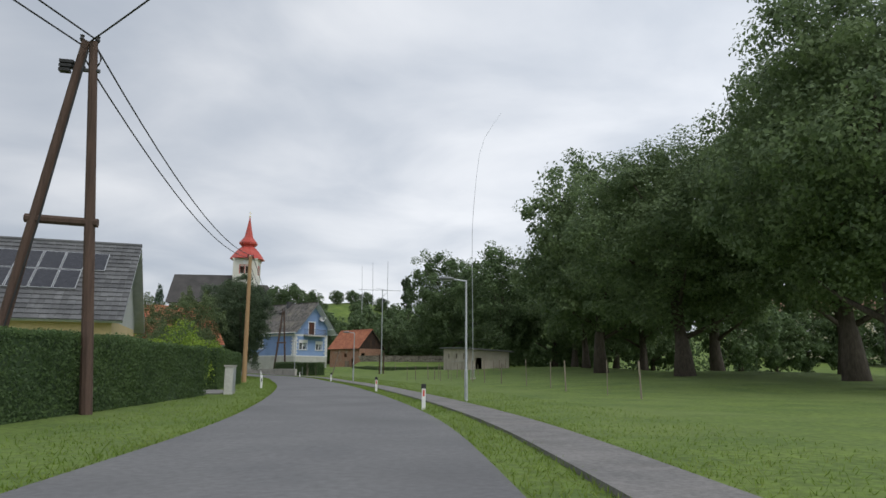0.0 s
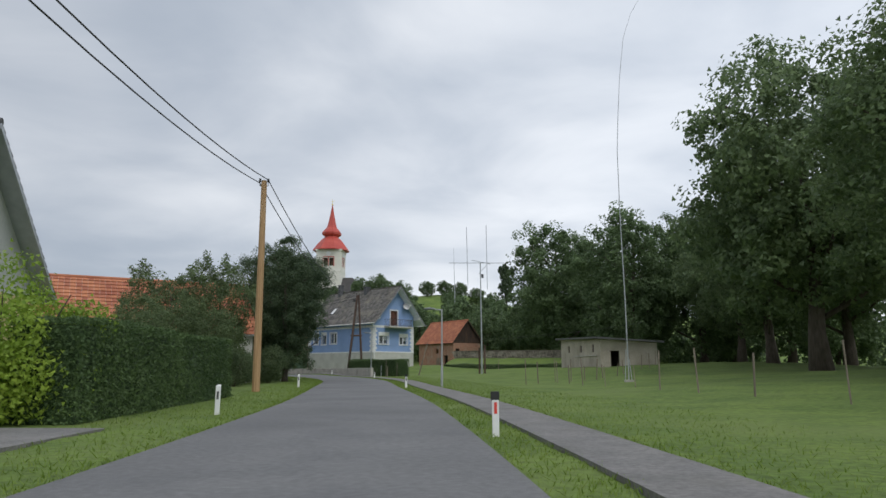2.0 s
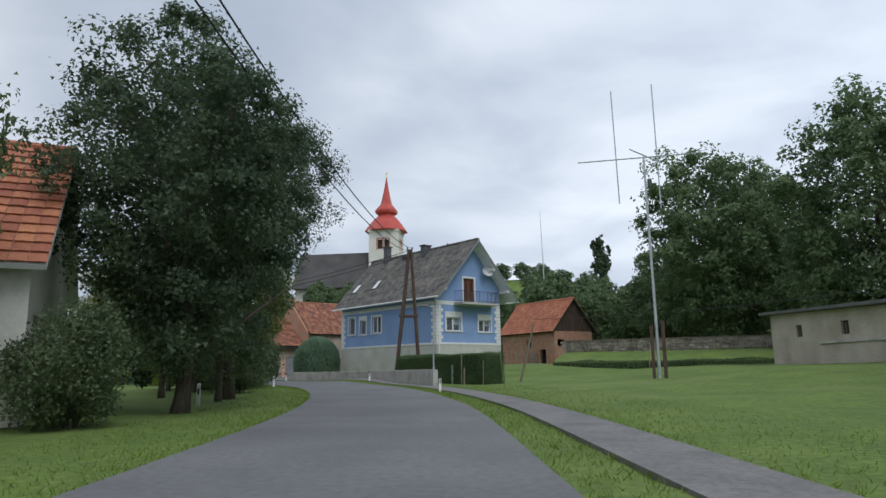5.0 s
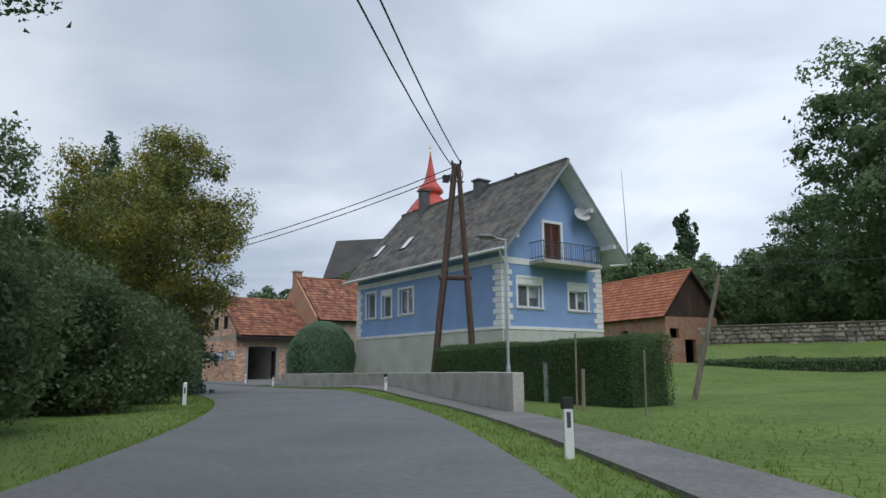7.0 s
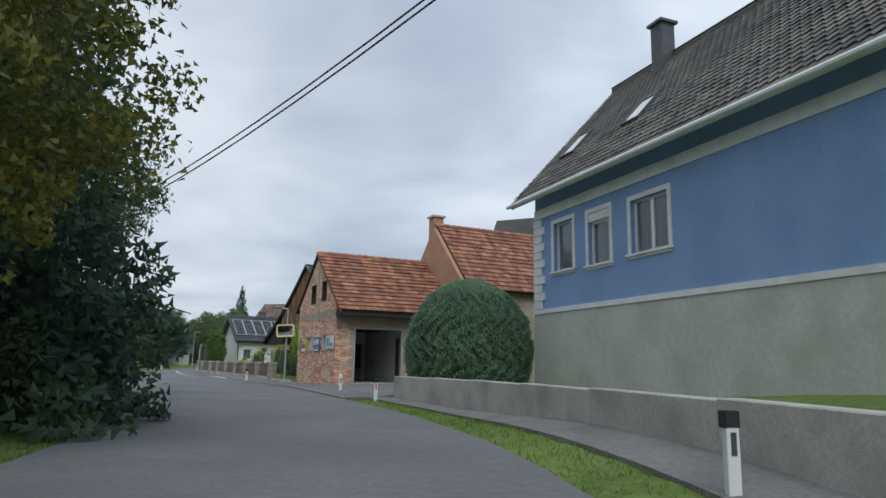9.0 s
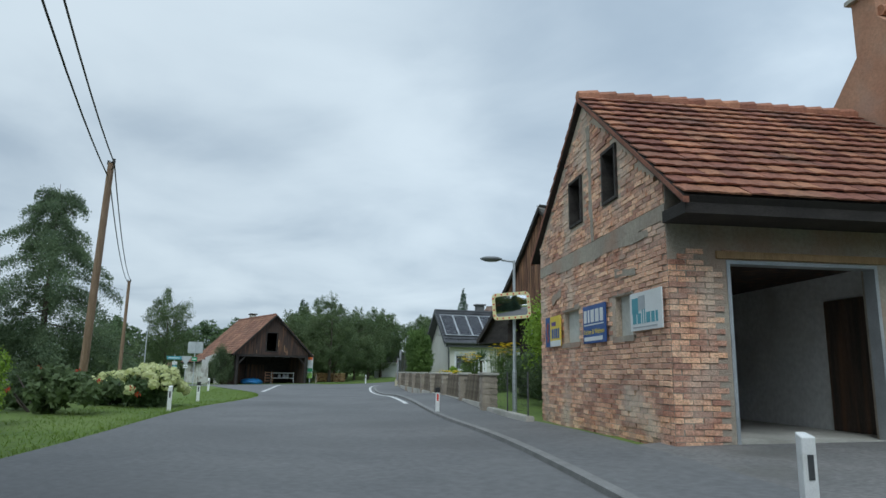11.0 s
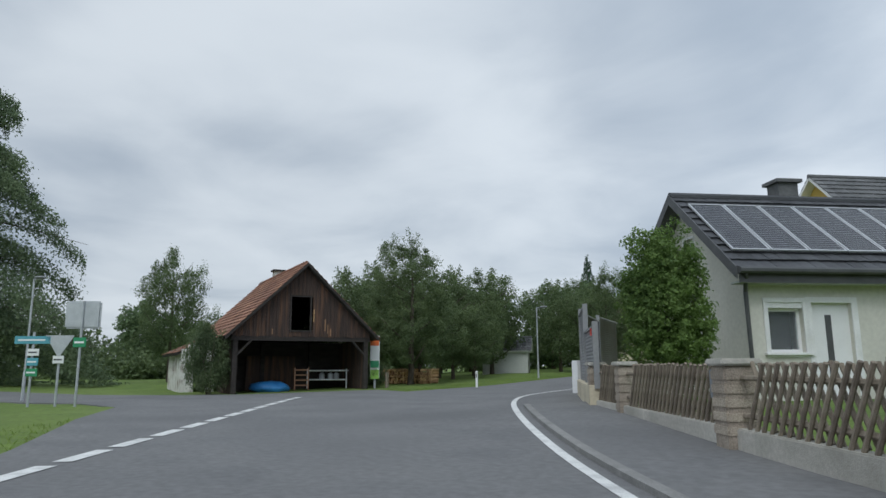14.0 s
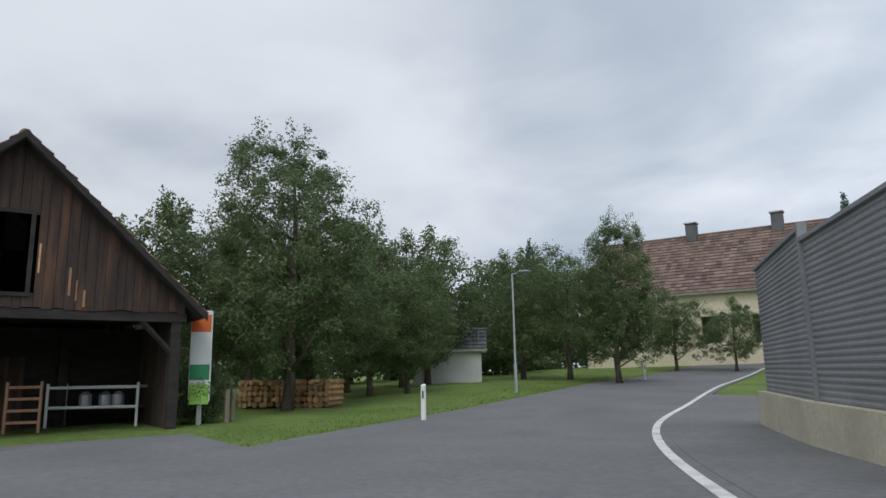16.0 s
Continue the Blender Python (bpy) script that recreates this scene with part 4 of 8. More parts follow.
def blue_house():
    h = empty("house", pose(-21.28, 103.6, 0, 0, 0, 55), "two-storey house with blue render, white quoins and grey slate roof", "house")
    W_, L_, Z0, ZP, ZB = 6.75, 13.75, 0.3, 2.74, 5.78
    mid, zr, sl = 3.62, 11.05, 1.11
    top = gable_top(mid, zr - 0.22, sl)
    g_ops = [(0.98, 2.5, 3.76, 5.15), (4.38, 5.72, 3.74, 5.04), (2.8, 3.95, 6.0, 8.0)]
    s_ops = [(7.45, 8.85, 3.95, 5.35), (9.75, 10.75, 3.9, 5.4), (11.55, 12.6, 3.95, 5.45)]
    bm = bmesh.new()
    wall(bm, 0, W_, ZP, top, g_ops, 0.35, None, (mid,))
    part("wall", bm, M_BLUE, h, "blue rendered gable wall")
    bm = bmesh.new()
    wall(bm, 0, W_, ZP, top, (), 0.35, Matrix.Translation((0, L_ - 0.35, 0)), (mid,))
    part("wall", bm, M_BLUE, h, "blue rendered gable wall")
    bm = bmesh.new()
    wall(bm, 0.35, L_ - 0.35, ZP, top(0) - 0.05, s_ops, 0.35, SWAP)
    part("wall", bm, M_BLUE, h, "blue rendered side wall")
    bm = bmesh.new()
    wall(bm, 0.35, L_ - 0.35, ZP, top(W_) - 0.05, (), 0.35, Matrix.Translation((W_ - 0.35, 0, 0)) @ SWAP)
    part("wall", bm, M_BLUE, h)
    part("plinth", boxed(-0.03, W_ + 0.03, -0.03, L_ + 0.03, Z0, ZP), M_PLINTH, h, "pale grey rendered plinth storey")
    for z0, z1, o in ((ZP - 0.02, ZP + 0.12, 0.06), (ZB, ZB + 0.30, 0.03)):
        bm = bmesh.new()
        box(bm, -o, W_ + o, -o, -0.002, z0, z1)
        box(bm, -o, -0.002, -0.002, L_, z0, z1)
        part("band", bm, M_WHITE, h, "white painted band")
    for k in range(11):
        z = ZP + 0.14 + k * 0.262
        a = 0.62 if k % 2 else 0.44
        for name_x, sgn in ((0.0, 1), (W_, -1)):
            bm = bmesh.new()
            xs_ = sorted((name_x - sgn * 0.05, name_x + sgn * a))
            box(bm, xs_[0], xs_[1], -0.05, -0.003, z, z + 0.24)
            if sgn == 1:
                box(bm, -0.05, -0.003, -0.003, 1.05 - a, z, z + 0.24)
            bmesh.ops.bevel(bm, geom=bm.edges[:], offset=0.012, segments=1, affect="EDGES")
            part("quoin", bm, M_WHITE, h)
        bm = bmesh.new()
        box(bm, -0.05, -0.003, L_ - a, L_ + 0.02, z, z + 0.24)
        part("quoin", bm, M_WHITE, h)
    for o in g_ops[:2]:
        w = window(h, Matrix(), *o, trim=0.11, sashes=2, shutter=0.32)
        curtain(h, Matrix(), o[0], o[1], o[2] + 0.5, o[3] - 0.35)
    for o, n in zip(s_ops, (2, 1, 1)):
        window(h, SWAP, *o, trim=0.12, sashes=n, shutter=0.25 if n == 1 and o[0] < 11 else 0.0)
    # balcony door, slab and railing
    bm = bmesh.new()
    for a, b in ((2.8, 3.37), (3.38, 3.95)):
        box(bm, a, a + 0.07, 0.06, 0.12, 6.02, 7.98), box(bm, b - 0.07, b, 0.06, 0.12, 6.02, 7.98)
        for z in (6.02, 6.96, 7.91):
            box(bm, a + 0.07, b - 0.07, 0.06, 0.12, z, z + 0.07)
    d = part("balcony_door", bm, M_BROWNDOOR, h, "brown louvred double shutter door")
    for a in (2.87, 3.45):
        for k in range(30):
            z = 6.1 + 0.0615 * k
            if abs(z - 6.98) > 0.06:
                bm = bmesh.new()
                hexa(bm, [(a, 0.065, z), (a + 0.43, 0.065, z), (a + 0.43, 0.11, z + 0.035), (a, 0.11, z + 0.035), (a, 0.065, z + 0.012), (a + 0.43, 0.065, z + 0.012), (a + 0.43, 0.11, z + 0.047), (a, 0.11, z + 0.047)])
                part("slat", bm, M_BROWNDOOR, d)
    part("door_backing", boxed(2.8, 3.95, 0.125, 0.16, 6.0, 8.0), M_TIMBER_D, d)
    bm = bmesh.new()
    for a in ((2.66, 2.8, 6.0, 8.14), (3.95, 4.09, 6.0, 8.14), (2.8, 3.95, 8.0, 8.14)):
        box(bm, a[0], a[1], -0.04, 0.0, a[2], a[3])
    part("door_surround", bm, M_WHITE, d)
    b = part("balcony", boxed(1.75, 5.75, -1.05, 0.0, 5.80, 5.98, bevel=0.01), M_CONC, h, "concrete balcony slab")
    for p in ([(1.8, 0, 6.86), (1.8, -1.0, 6.86), (5.7, -1.0, 6.86), (5.7, 0, 6.86)], [(1.8, 0, 6.1), (1.8, -1.0, 6.1), (5.7, -1.0, 6.1), (5.7, 0, 6.1)]):
        part("rail", tube(bmesh.new(), p, 0.022, 6), M_DARKMET, b)
    for k in range(27):
        x = 1.8 + 3.9 * k / 26
        part("bar", tube(bmesh.new(), [(x, -1.0, 5.98), (x, -1.0, 6.86)], 0.013 if k % 6 else 0.024, 5), M_DARKMET, b)
    for k in range(1, 5):
        for x in (1.8, 5.7):
            part("bar", tube(bmesh.new(), [(x, -0.2 * k, 5.98), (x, -0.2 * k, 6.86)], 0.013, 5), M_DARKMET, b)
    # roof
    rng = random.Random(4)
    y0, y1 = -1.05, L_ + 0.5
    half = 4.3
    ang = math.atan(sl)
    ly = half / math.cos(ang) + 0.02
    for sgn in (-1, 1):
        ex = mid + sgn * half
        along = (0, -1, 0) if sgn == -1 else (0, 1, 0)
        org = (ex, y1 if sgn == -1 else y0, zr - half * sl)
        s = roof_slope(h, org, along, (-sgn * math.cos(ang), 0, math.sin(ang)), y1 - y0, ly, M_SLATE, (0.26, 0.25), M_WHITE, rng, 0.5, 0.13)
        s["label"] = "weathered grey slate roof slope"
        part("gutter", tube(bmesh.new(), [(ex + sgn * 0.07, y0, org[2] - 0.03), (ex + sgn * 0.07, y1, org[2] - 0.03)], 0.065, 8), M_PVC, h)
    bm = bmesh.new()
    tube(bm, [(mid, y0, zr + 0.03), (mid, y1, zr + 0.03)], 0.11, 8)
    part("ridge_cap", bm, M_SLATE, h)
    for sgn in (-1, 1):
        bm = bmesh.new()
        for a, bq in ((0.0, half),):
            x0_, x1_ = mid, mid + sgn * bq
            hexa(bm, [(x0_, y0 - 0.04, zr - 0.19), (x1_, y0 - 0.04, zr - bq * sl - 0.19), (x1_, y0, zr - bq * sl - 0.19), (x0_, y0, zr - 0.19),
                      (x0_, y0 - 0.04, zr + 0.02), (x1_, y0 - 0.04, zr - bq * sl + 0.02), (x1_, y0, zr - bq * sl + 0.02), (x0_, y0, zr + 0.02)])
        part("barge_board", bm, M_LAMPHEAD, h)
    for x, z in ((mid + 1.75, zr - 1.75 * sl - 0.32), (mid + 3.3, zr - 3.3 * sl - 0.32), (mid - 3.4, zr - 3.4 * sl - 0.32)):
        part("purlin_end", boxed(x - 0.1, x + 0.1, -0.95, 0.0, z - 0.14, z + 0.1, bevel=0.015), M_WHITE, h, "white painted purlin end")
    chimney(h, 3.3, 5.4, zr - 0.7, zr + 0.36, 0.75, M_DARKMET, M_DARKMET, 0.5)
    chimney(h, 3.35, 11.25, zr - 1.0, zr + 1.08, 0.52, M_DARKMET, M_DARKMET)
    part("roof_vent", lathe(bmesh.new(), [(0.05, zr - 0.1), (0.05, zr + 0.12), (0.12, zr + 0.14), (0.02, zr + 0.24)], 10, (3.4, 2.56)), M_DARKMET, h)
    for y, up in ((10.05, 2.1), (13.2, 2.0)):
        m = slope_matrix((mid - half + up * math.cos(ang), y, zr - half * sl + up * math.sin(ang)), (0, -1, 0), (math.cos(ang), 0, math.sin(ang)))
        bm = bmesh.new()
        for a in ((0, 0.8, 0, 0.07), (0, 0.8, 1.13, 1.2), (0, 0.07, 0.07, 1.13), (0.73, 0.8, 0.07, 1.13)):
            box(bm, a[0], a[1], a[2], a[3], 0.0, 0.12, m)
        s = part("skylight", bm, M_DARKMET, h, "grey framed roof window")
        bm = bmesh.new()
        box(bm, 0.07, 0.73, 0.07, 1.13, 0.06, 0.08, m)
        part("pane", bm, M_SIGN_W, s, "roof window with an opaque white pane")
    # dish, pipes
    bm = bmesh.new()
    lathe(bm, [(0.02, 0.0), (0.2, 0.02), (0.36, 0.075), (0.45, 0.14), (0.45, 0.155), (0.34, 0.10), (0.02, 0.03)], 24)
    dish = part("satellite_dish", bm, M_DISH, h, "grey satellite dish on a wall arm", True)
    dish.matrix_basis = pose(5.05, -0.45, 8.55, 62, 0, -20)
    part("dish_arm", tube(bmesh.new(), [(5.05, 0, 8.4), (5.05, -0.45, 8.45), (5.25, -0.9, 8.75)], 0.025, 6), M_STEEL, h)
    part("downpipe", tube(bmesh.new(), [(-0.55, -0.5, 6.25), (-0.2, -0.25, 5.95), (0.12, -0.12, 5.75), (0.12, -0.12, 0.6)], 0.05, 8), M_PVC, h)
    part("pipe_bracket", tube(bmesh.new(), [(W_ + 0.1, -0.6, 6.1), (W_ + 1.1, -0.9, 6.2)], 0.04, 6), M_PVC, h)
    return h


blue_house()


def brick_list(x0, x1, z0, top, ops, breaks=(), bl=0.265, bh=0.078, joint=0.014, seed=1):
    """Bricks (x, z, length) of a wall in running bond under a top outline, clear of the openings."""
    rng = random.Random(seed)
    out = []
    row = 0
    z = z0
    while z < top((x0 + x1) / 2) + 4:
        x = x0 - (bl / 2 if row % 2 else 0)
        while x < x1:
            a, b = max(x, x0), min(x + bl - joint, x1)
            if b - a > 0.05 and z + bh < min(top(a), top(b)) - 0.02:
                if not any(o[0] - 0.02 < b and a < o[1] + 0.02 and o[2] - 0.02 < z + bh and z < o[3] + 0.02 for o in ops):
                    out.append((a, z + rng.uniform(-0.004, 0.004), b - a - rng.uniform(0, 0.012), rng.uniform(-0.010, 0.014)))
            x += bl
        z += bh
        row += 1
    return out


def lay_bricks(parent, bricks, m, near, bh=0.067, depth=0.016):
    """The bricks that near() picks become pieces of their own, the rest one joined piece."""
    meshes = {}
    rest = bmesh.new()
    count = 0
    for x, z, l, o in bricks:
        if near(x, z) and count < 300:
            key = round(l, 2)
            if key not in meshes:
                bm = bmesh.new()
                box(bm, 0, l, -depth, 0.01, 0, bh)
                bmesh.ops.bevel(bm, geom=[e for e in bm.edges if abs(e.verts[0].co.y + depth) < 1e-5 and abs(e.verts[1].co.y + depth) < 1e-5], offset=0.008, segments=1, affect="EDGES")
                me = bpy.data.meshes.new("brick")
                bm.to_mesh(me)
                bm.free()
                me.materials.append(M_BRICK)
                meshes[key] = me
            b = new("brick", meshes[key])
            b.parent = parent
            b.matrix_basis = m @ Matrix.Translation((x, -o, z))
            count += 1
        else:
            box(rest, x, x + l, -depth - o + 0.004, 0.01, z, z + bh, m)
    r = part("brickwork", rest, M_BRICK_I, parent)
    tagged(r, kind="stuff")


def sign_board(name, m, w, h, base, bars, label, texts=()):
    """A printed board: a plate with raised flat shapes, and lettering where it reads."""
    root = empty(name, m, label, "sign")
    part("plate", boxed(0, w, -0.02, 0, 0, h, bevel=0.004), base, root)
    for x0, x1, z0, z1, material in bars:
        part("print", boxed(x0, x1, -0.025, -0.0205, z0, z1), material, root)
    for body, x, z, size, material in texts:
        cu = bpy.data.curves.new("lettering", "FONT")
        cu.body, cu.size, cu.extrude = body, size, 0.001
        t = new("lettering", cu)
        t.data.materials.append(material)
        t.parent = root
        t.matrix_basis = pose(x, -0.027, z, 90, 0, 0)
    return root


def garage():
    h = empty("garage", pose(-43.24, 114.0, 0, 0, 0, 60), "old unrendered red brick garage with clay tile roof", "garage")
    X1, Y1, Z0 = 5.75, 6.1, -0.1
    ymid, zr, sl = 3.15, 6.32, 0.765
    top = gable_top(ymid, zr - 0.14, sl)
    f_ops = [(0.85, 3.15, Z0, 2.66), (3.9, 4.95, Z0, 2.25)]
    g_ops = [(1.62, 2.2, 3.95, 4.85), (3.3, 3.95, 3.92, 4.8), (1.22, 1.86, 1.68, 2.32), (3.62, 4.5, 1.68, 2.3)]
    bm = bmesh.new()
    wall(bm, 0.0, X1, Z0, top(0), f_ops, 0.3)
    part("wall", bm, M_PLASTER, h, "front wall of patched plaster over brick")
    bm = bmesh.new()
    wall(bm, 0.3, Y1, Z0, top, g_ops, 0.3, SWAP, (ymid,))
    part("wall", bm, M_MORTAR, h, "brick gable wall with wide mortar joints")
    bm = bmesh.new()
    wall(bm, 0.3, X1, Z0, top(Y1), (), 0.3, Matrix.Translation((0, Y1 - 0.3, 0)))
    part("wall", bm, M_ROOM, h)
    bm = bmesh.new()
    wall(bm, 0.3, Y1 - 0.3, Z0, top, (), 0.3, Matrix.Translation((X1 - 0.3, 0, 0)) @ SWAP, (ymid,))
    part("wall", bm, M_ROOM, h)
    bm = bmesh.new()
    box(bm, 0.31, X1 - 0.31, 0.31, Y1 - 0.31, -0.05, 0.25)
    box(bm, 0.86, 3.14, 0.01, 0.31, -0.05, 0.245)
    part("floor_slab", bm, M_CONC, h)
    bm = bmesh.new()
    box(bm, 0.29, X1 - 0.3, 0.29, Y1 - 0.3, 2.75, 2.85)
    part("loft_floor", bm, M_TIMBER, h, "dark boarded loft floor")
    bm = bmesh.new()
    box(bm, 3.55, 3.67, 0.32, Y1 - 0.32, 0.1, 2.74)
    part("partition", bm, M_ROOM, h)
    part("inner_door", boxed(3.51, 3.548, 0.6, 1.62, 0.255, 2.32, bevel=0.006), M_TIMBER, h, "dark brown door inside the garage")
    # frames round the big opening
    bm = bmesh.new()
    box(bm, 0.85, 0.90, -0.015, 0.2, 0.05, 2.66)
    box(bm, 3.10, 3.15, -0.015, 0.2, 0.05, 2.66)
    box(bm, 0.90, 3.10, -0.015, 0.2, 2.61, 2.66)
    part("door_frame", bm, M_STEEL, h)
    part("lintel_board", boxed(0.7, 3.3, -0.035, -0.002, 2.68, 2.78), M_POLE_N, h, "orange brown lintel board")
    part("side_door", boxed(3.93, 4.92, 0.06, 0.11, 0.1, 2.22), M_GREYDOOR, h, "grey sheet side door")
    part("cabinet", boxed(1.0, 1.45, 3.2, 3.8, 0.1, 1.25), M_DARKMET, h)
    part("inner_door", boxed(2.5, 3.3, Y1 - 0.35, Y1 - 0.31, 0.1, 2.1), M_BROWNDOOR, h)
    part("workbench", boxed(1.7, 2.9, 4.6, 5.3, 0.1, 0.85), M_WOOD_G, h)
    for o in g_ops[:2]:
        bm = bmesh.new()
        a, b, c, d = o[0] - 0.02, o[1] + 0.02, o[2] - 0.02, o[3] + 0.02
        box(bm, a, b, -0.045, 0.22, c, o[2] + 0.03, SWAP)
        box(bm, a, b, -0.045, 0.22, o[3] - 0.03, d, SWAP)
        box(bm, a, o[0] + 0.03, -0.045, 0.22, o[2] + 0.03, o[3] - 0.03, SWAP)
        box(bm, o[1] - 0.03, b, -0.045, 0.22, o[2] + 0.03, o[3] - 0.03, SWAP)
        part("loft_window", bm, M_TIMBER_D, h, "dark wooden loft window frame")
    for o in g_ops[2:]:
        bm = bmesh.new()
        box(bm, o[0], o[1], 0.1, 0.13, o[2], o[3], SWAP)
        w = part("blocked_window", bm, M_PLINTH, h, "small window blocked with grey board")
        for nm, d, z0, z1 in (("lintel", 0.012, o[3], o[3] + 0.09), ("sill", 0.03, o[2] - 0.09, o[2])):
            bm = bmesh.new()
            box(bm, o[0] - 0.09, o[1] + 0.09, -d, 0.0, z0, z1, SWAP)
            part(nm, bm, M_PLASTER, w)
    gb = brick_list(0.02, Y1, 0.08, top, g_ops, seed=3)
    gb = [b for b in gb if not 3.18 < b[1] < 3.42]
    lay_bricks(h, gb, SWAP, lambda x, z: x < 3.4 and 0.9 < z < 2.9)
    bm = bmesh.new()
    box(bm, 0.0, Y1, -0.021, 0.0, 3.2, 3.42, SWAP)
    part("ring_beam", bm, M_PLASTER, h, "grey concrete ring beam")
    fb = [b for b in brick_list(0.0, X1, 0.08, lambda x: 3.0, f_ops, seed=9) if (b[0] < 0.84 and b[1] < 2.62 + 0.2 * math.sin(b[0] * 9)) or (3.2 < b[0] < 3.85 and b[1] < 2.2 + 0.25 * math.sin(b[0] * 20)) or (b[0] > 4.98 and b[1] < 2.0 + 0.3 * math.sin(b[0] * 11))]
    lay_bricks(h, fb, Matrix(), lambda x, z: False)
    # roof
    rng = random.Random(8)
    ang = math.atan(sl)
    x0, x1 = -0.10, X1 - 0.02
    hf, hb = ymid + 0.72, Y1 - ymid + 0.5
    deck = roof_slope(h, (x0, ymid - hf, zr - hf * sl), (1, 0, 0), (0, math.cos(ang), math.sin(ang)), x1 - x0, hf / math.cos(ang), M_TILE_I, (0.30, 0.33), M_TIMBER_D, rng, 0.0, 0.1)
    deck["label"] = "old orange clay tile slope"
    roof_slope(h, (x1, ymid + hb, zr - hb * sl), (-1, 0, 0), (0, -math.cos(ang), math.sin(ang)), x1 - x0, hb / math.cos(ang), M_TILE_I, (0.30, 0.33), M_TIMBER_D, rng, 0.0, 0.1)
    for k in range(17):
        x = x0 + 0.36 * k
        bm = bmesh.new()
        tube(bm, [(x, ymid, zr + 0.0), (x + 0.40, ymid, zr + 0.025)], [0.115, 0.135], 8)
        part("ridge_tile", bm, M_TILE, h)
    for sg, reach in ((-1, hf), (1, hb)):
        bm = bmesh.new()
        e = ymid + sg * reach
        hexa(bm, [(x0 - 0.01, ymid, zr - 0.10), (-0.03, ymid, zr - 0.10), (-0.03, e, zr - reach * sl - 0.10), (x0 - 0.01, e, zr - reach * sl - 0.10), (x0 - 0.01, ymid, zr - 0.02), (-0.03, ymid, zr - 0.02), (-0.03, e, zr - reach * sl - 0.02), (x0 - 0.01, e, zr - reach * sl - 0.02)])
        part("verge_strip", bm, M_TILE_I, h, "clay verge under the tiles")
    # added box; its dark colour paints the shadow band below the eave
    part("eave_box", boxed(x0 + 0.04, x1, ymid - hf + 0.06, -0.02, 3.14, 3.30), M_TIMBER_D, h, "boxed eave coloured dark for the shade under the tiles")
    # old plaster left on the gable
    rp = random.Random(4)
    for y, z, w, n, dy, dz in ((2.78, 3.42, 0.17, 12, 0.008, 0.2), (0.5, 3.12, 0.16, 9, 0.55, 0.01), (4.6, 2.72, 0.22, 5, 0.16, -0.03), (1.0, 2.62, 0.15, 5, 0.2, 0.02)):
        bm = bmesh.new()
        rows = []
        for k in range(n):
            cy, cz, ww = y + dy * k + rp.uniform(-0.03, 0.03), z + dz * k, w * rp.uniform(0.55, 1.2)
            oy, oz = (ww / 2, 0) if dz > 0.1 else (0, ww / 2)
            rows.append([bm.verts.new(SWAP @ Vector((cy + s * oy, d, cz + s * oz))) for s in (-1, 1) for d in (-0.027, 0.0)])
        for p, q in zip(rows, rows[1:]):
            bm.faces.new((p[0], p[2], q[2], q[0])), bm.faces.new((p[0], p[1], q[1], q[0])), bm.faces.new((p[2], p[3], q[3], q[2]))
        part("plaster_patch", bm, M_PLASTER, h)
    # signs hang on the gable
    turn = h.matrix_world @ Matrix.Translation((-0.05, 0, 0)) @ Matrix.Rotation(-math.pi / 2, 4, "Z")

    def board(y, z):
        return turn @ Matrix.Translation((-y, 0, z))

    sign_board("advert_sign", board(1.14, 1.72), 1.05, 0.56, M_SIGN_W,
               [(0.08, 0.30, 0.24, 0.48, M_SIGN_T), (0.30, 0.52, 0.30, 0.50, M_STEEL), (0.10, 0.22, 0.1, 0.30, M_SIGN_T), (0.26, 0.38, 0.1, 0.25, M_SIGN_T), (0.42, 0.45, 0.1, 0.32, M_SIGN_T), (0.49, 0.52, 0.1, 0.32, M_SIGN_T), (0.56, 0.68, 0.1, 0.25, M_SIGN_T), (0.72, 0.82, 0.1, 0.25, M_SIGN_T), (0.86, 0.92, 0.1, 0.25, M_SIGN_T), (0.1, 0.9, 0.04, 0.06, M_STEEL)], "white advert board with teal print on the brick gable")
    sign_board("advert_sign", board(3.22, 1.62), 1.08, 0.66, M_SIGN_B,
               [(0.06, 0.20, 0.36, 0.58, M_SIGN_W), (0.26, 0.34, 0.36, 0.58, M_SIGN_W), (0.40, 0.56, 0.36, 0.58, M_SIGN_W), (0.62, 0.78, 0.36, 0.58, M_SIGN_W), (0.84, 0.98, 0.36, 0.58, M_SIGN_W), (0.06, 1.0, 0.31, 0.33, M_SIGN_W), (0.06, 0.94, 0.04, 0.11, M_SIGN_W)], "blue advert board with white and yellow print on the brick gable", [("Küchen & Wohnen", 0.05, 0.155, 0.125, M_SIGN_Y)])
    sign_board("advert_sign", board(5.55, 1.64), 1.0, 0.62, M_SIGN_Y,
               [(0.0, 0.30, 0.0, 0.62, M_SIGN_B), (0.08, 0.22, 0.1, 0.5, M_SIGN_O), (0.42, 0.70, 0.42, 0.5, M_SIGN_P), (0.42, 0.52, 0.16, 0.36, M_SIGN_B), (0.56, 0.64, 0.16, 0.36, M_SIGN_B), (0.68, 0.80, 0.16, 0.36, M_SIGN_B), (0.84, 0.92, 0.16, 0.36, M_SIGN_B), (0.32, 1.0, 0.0, 0.12, M_SIGN_W)], "yellow and blue advert board on the brick gable")
    return h


garage()


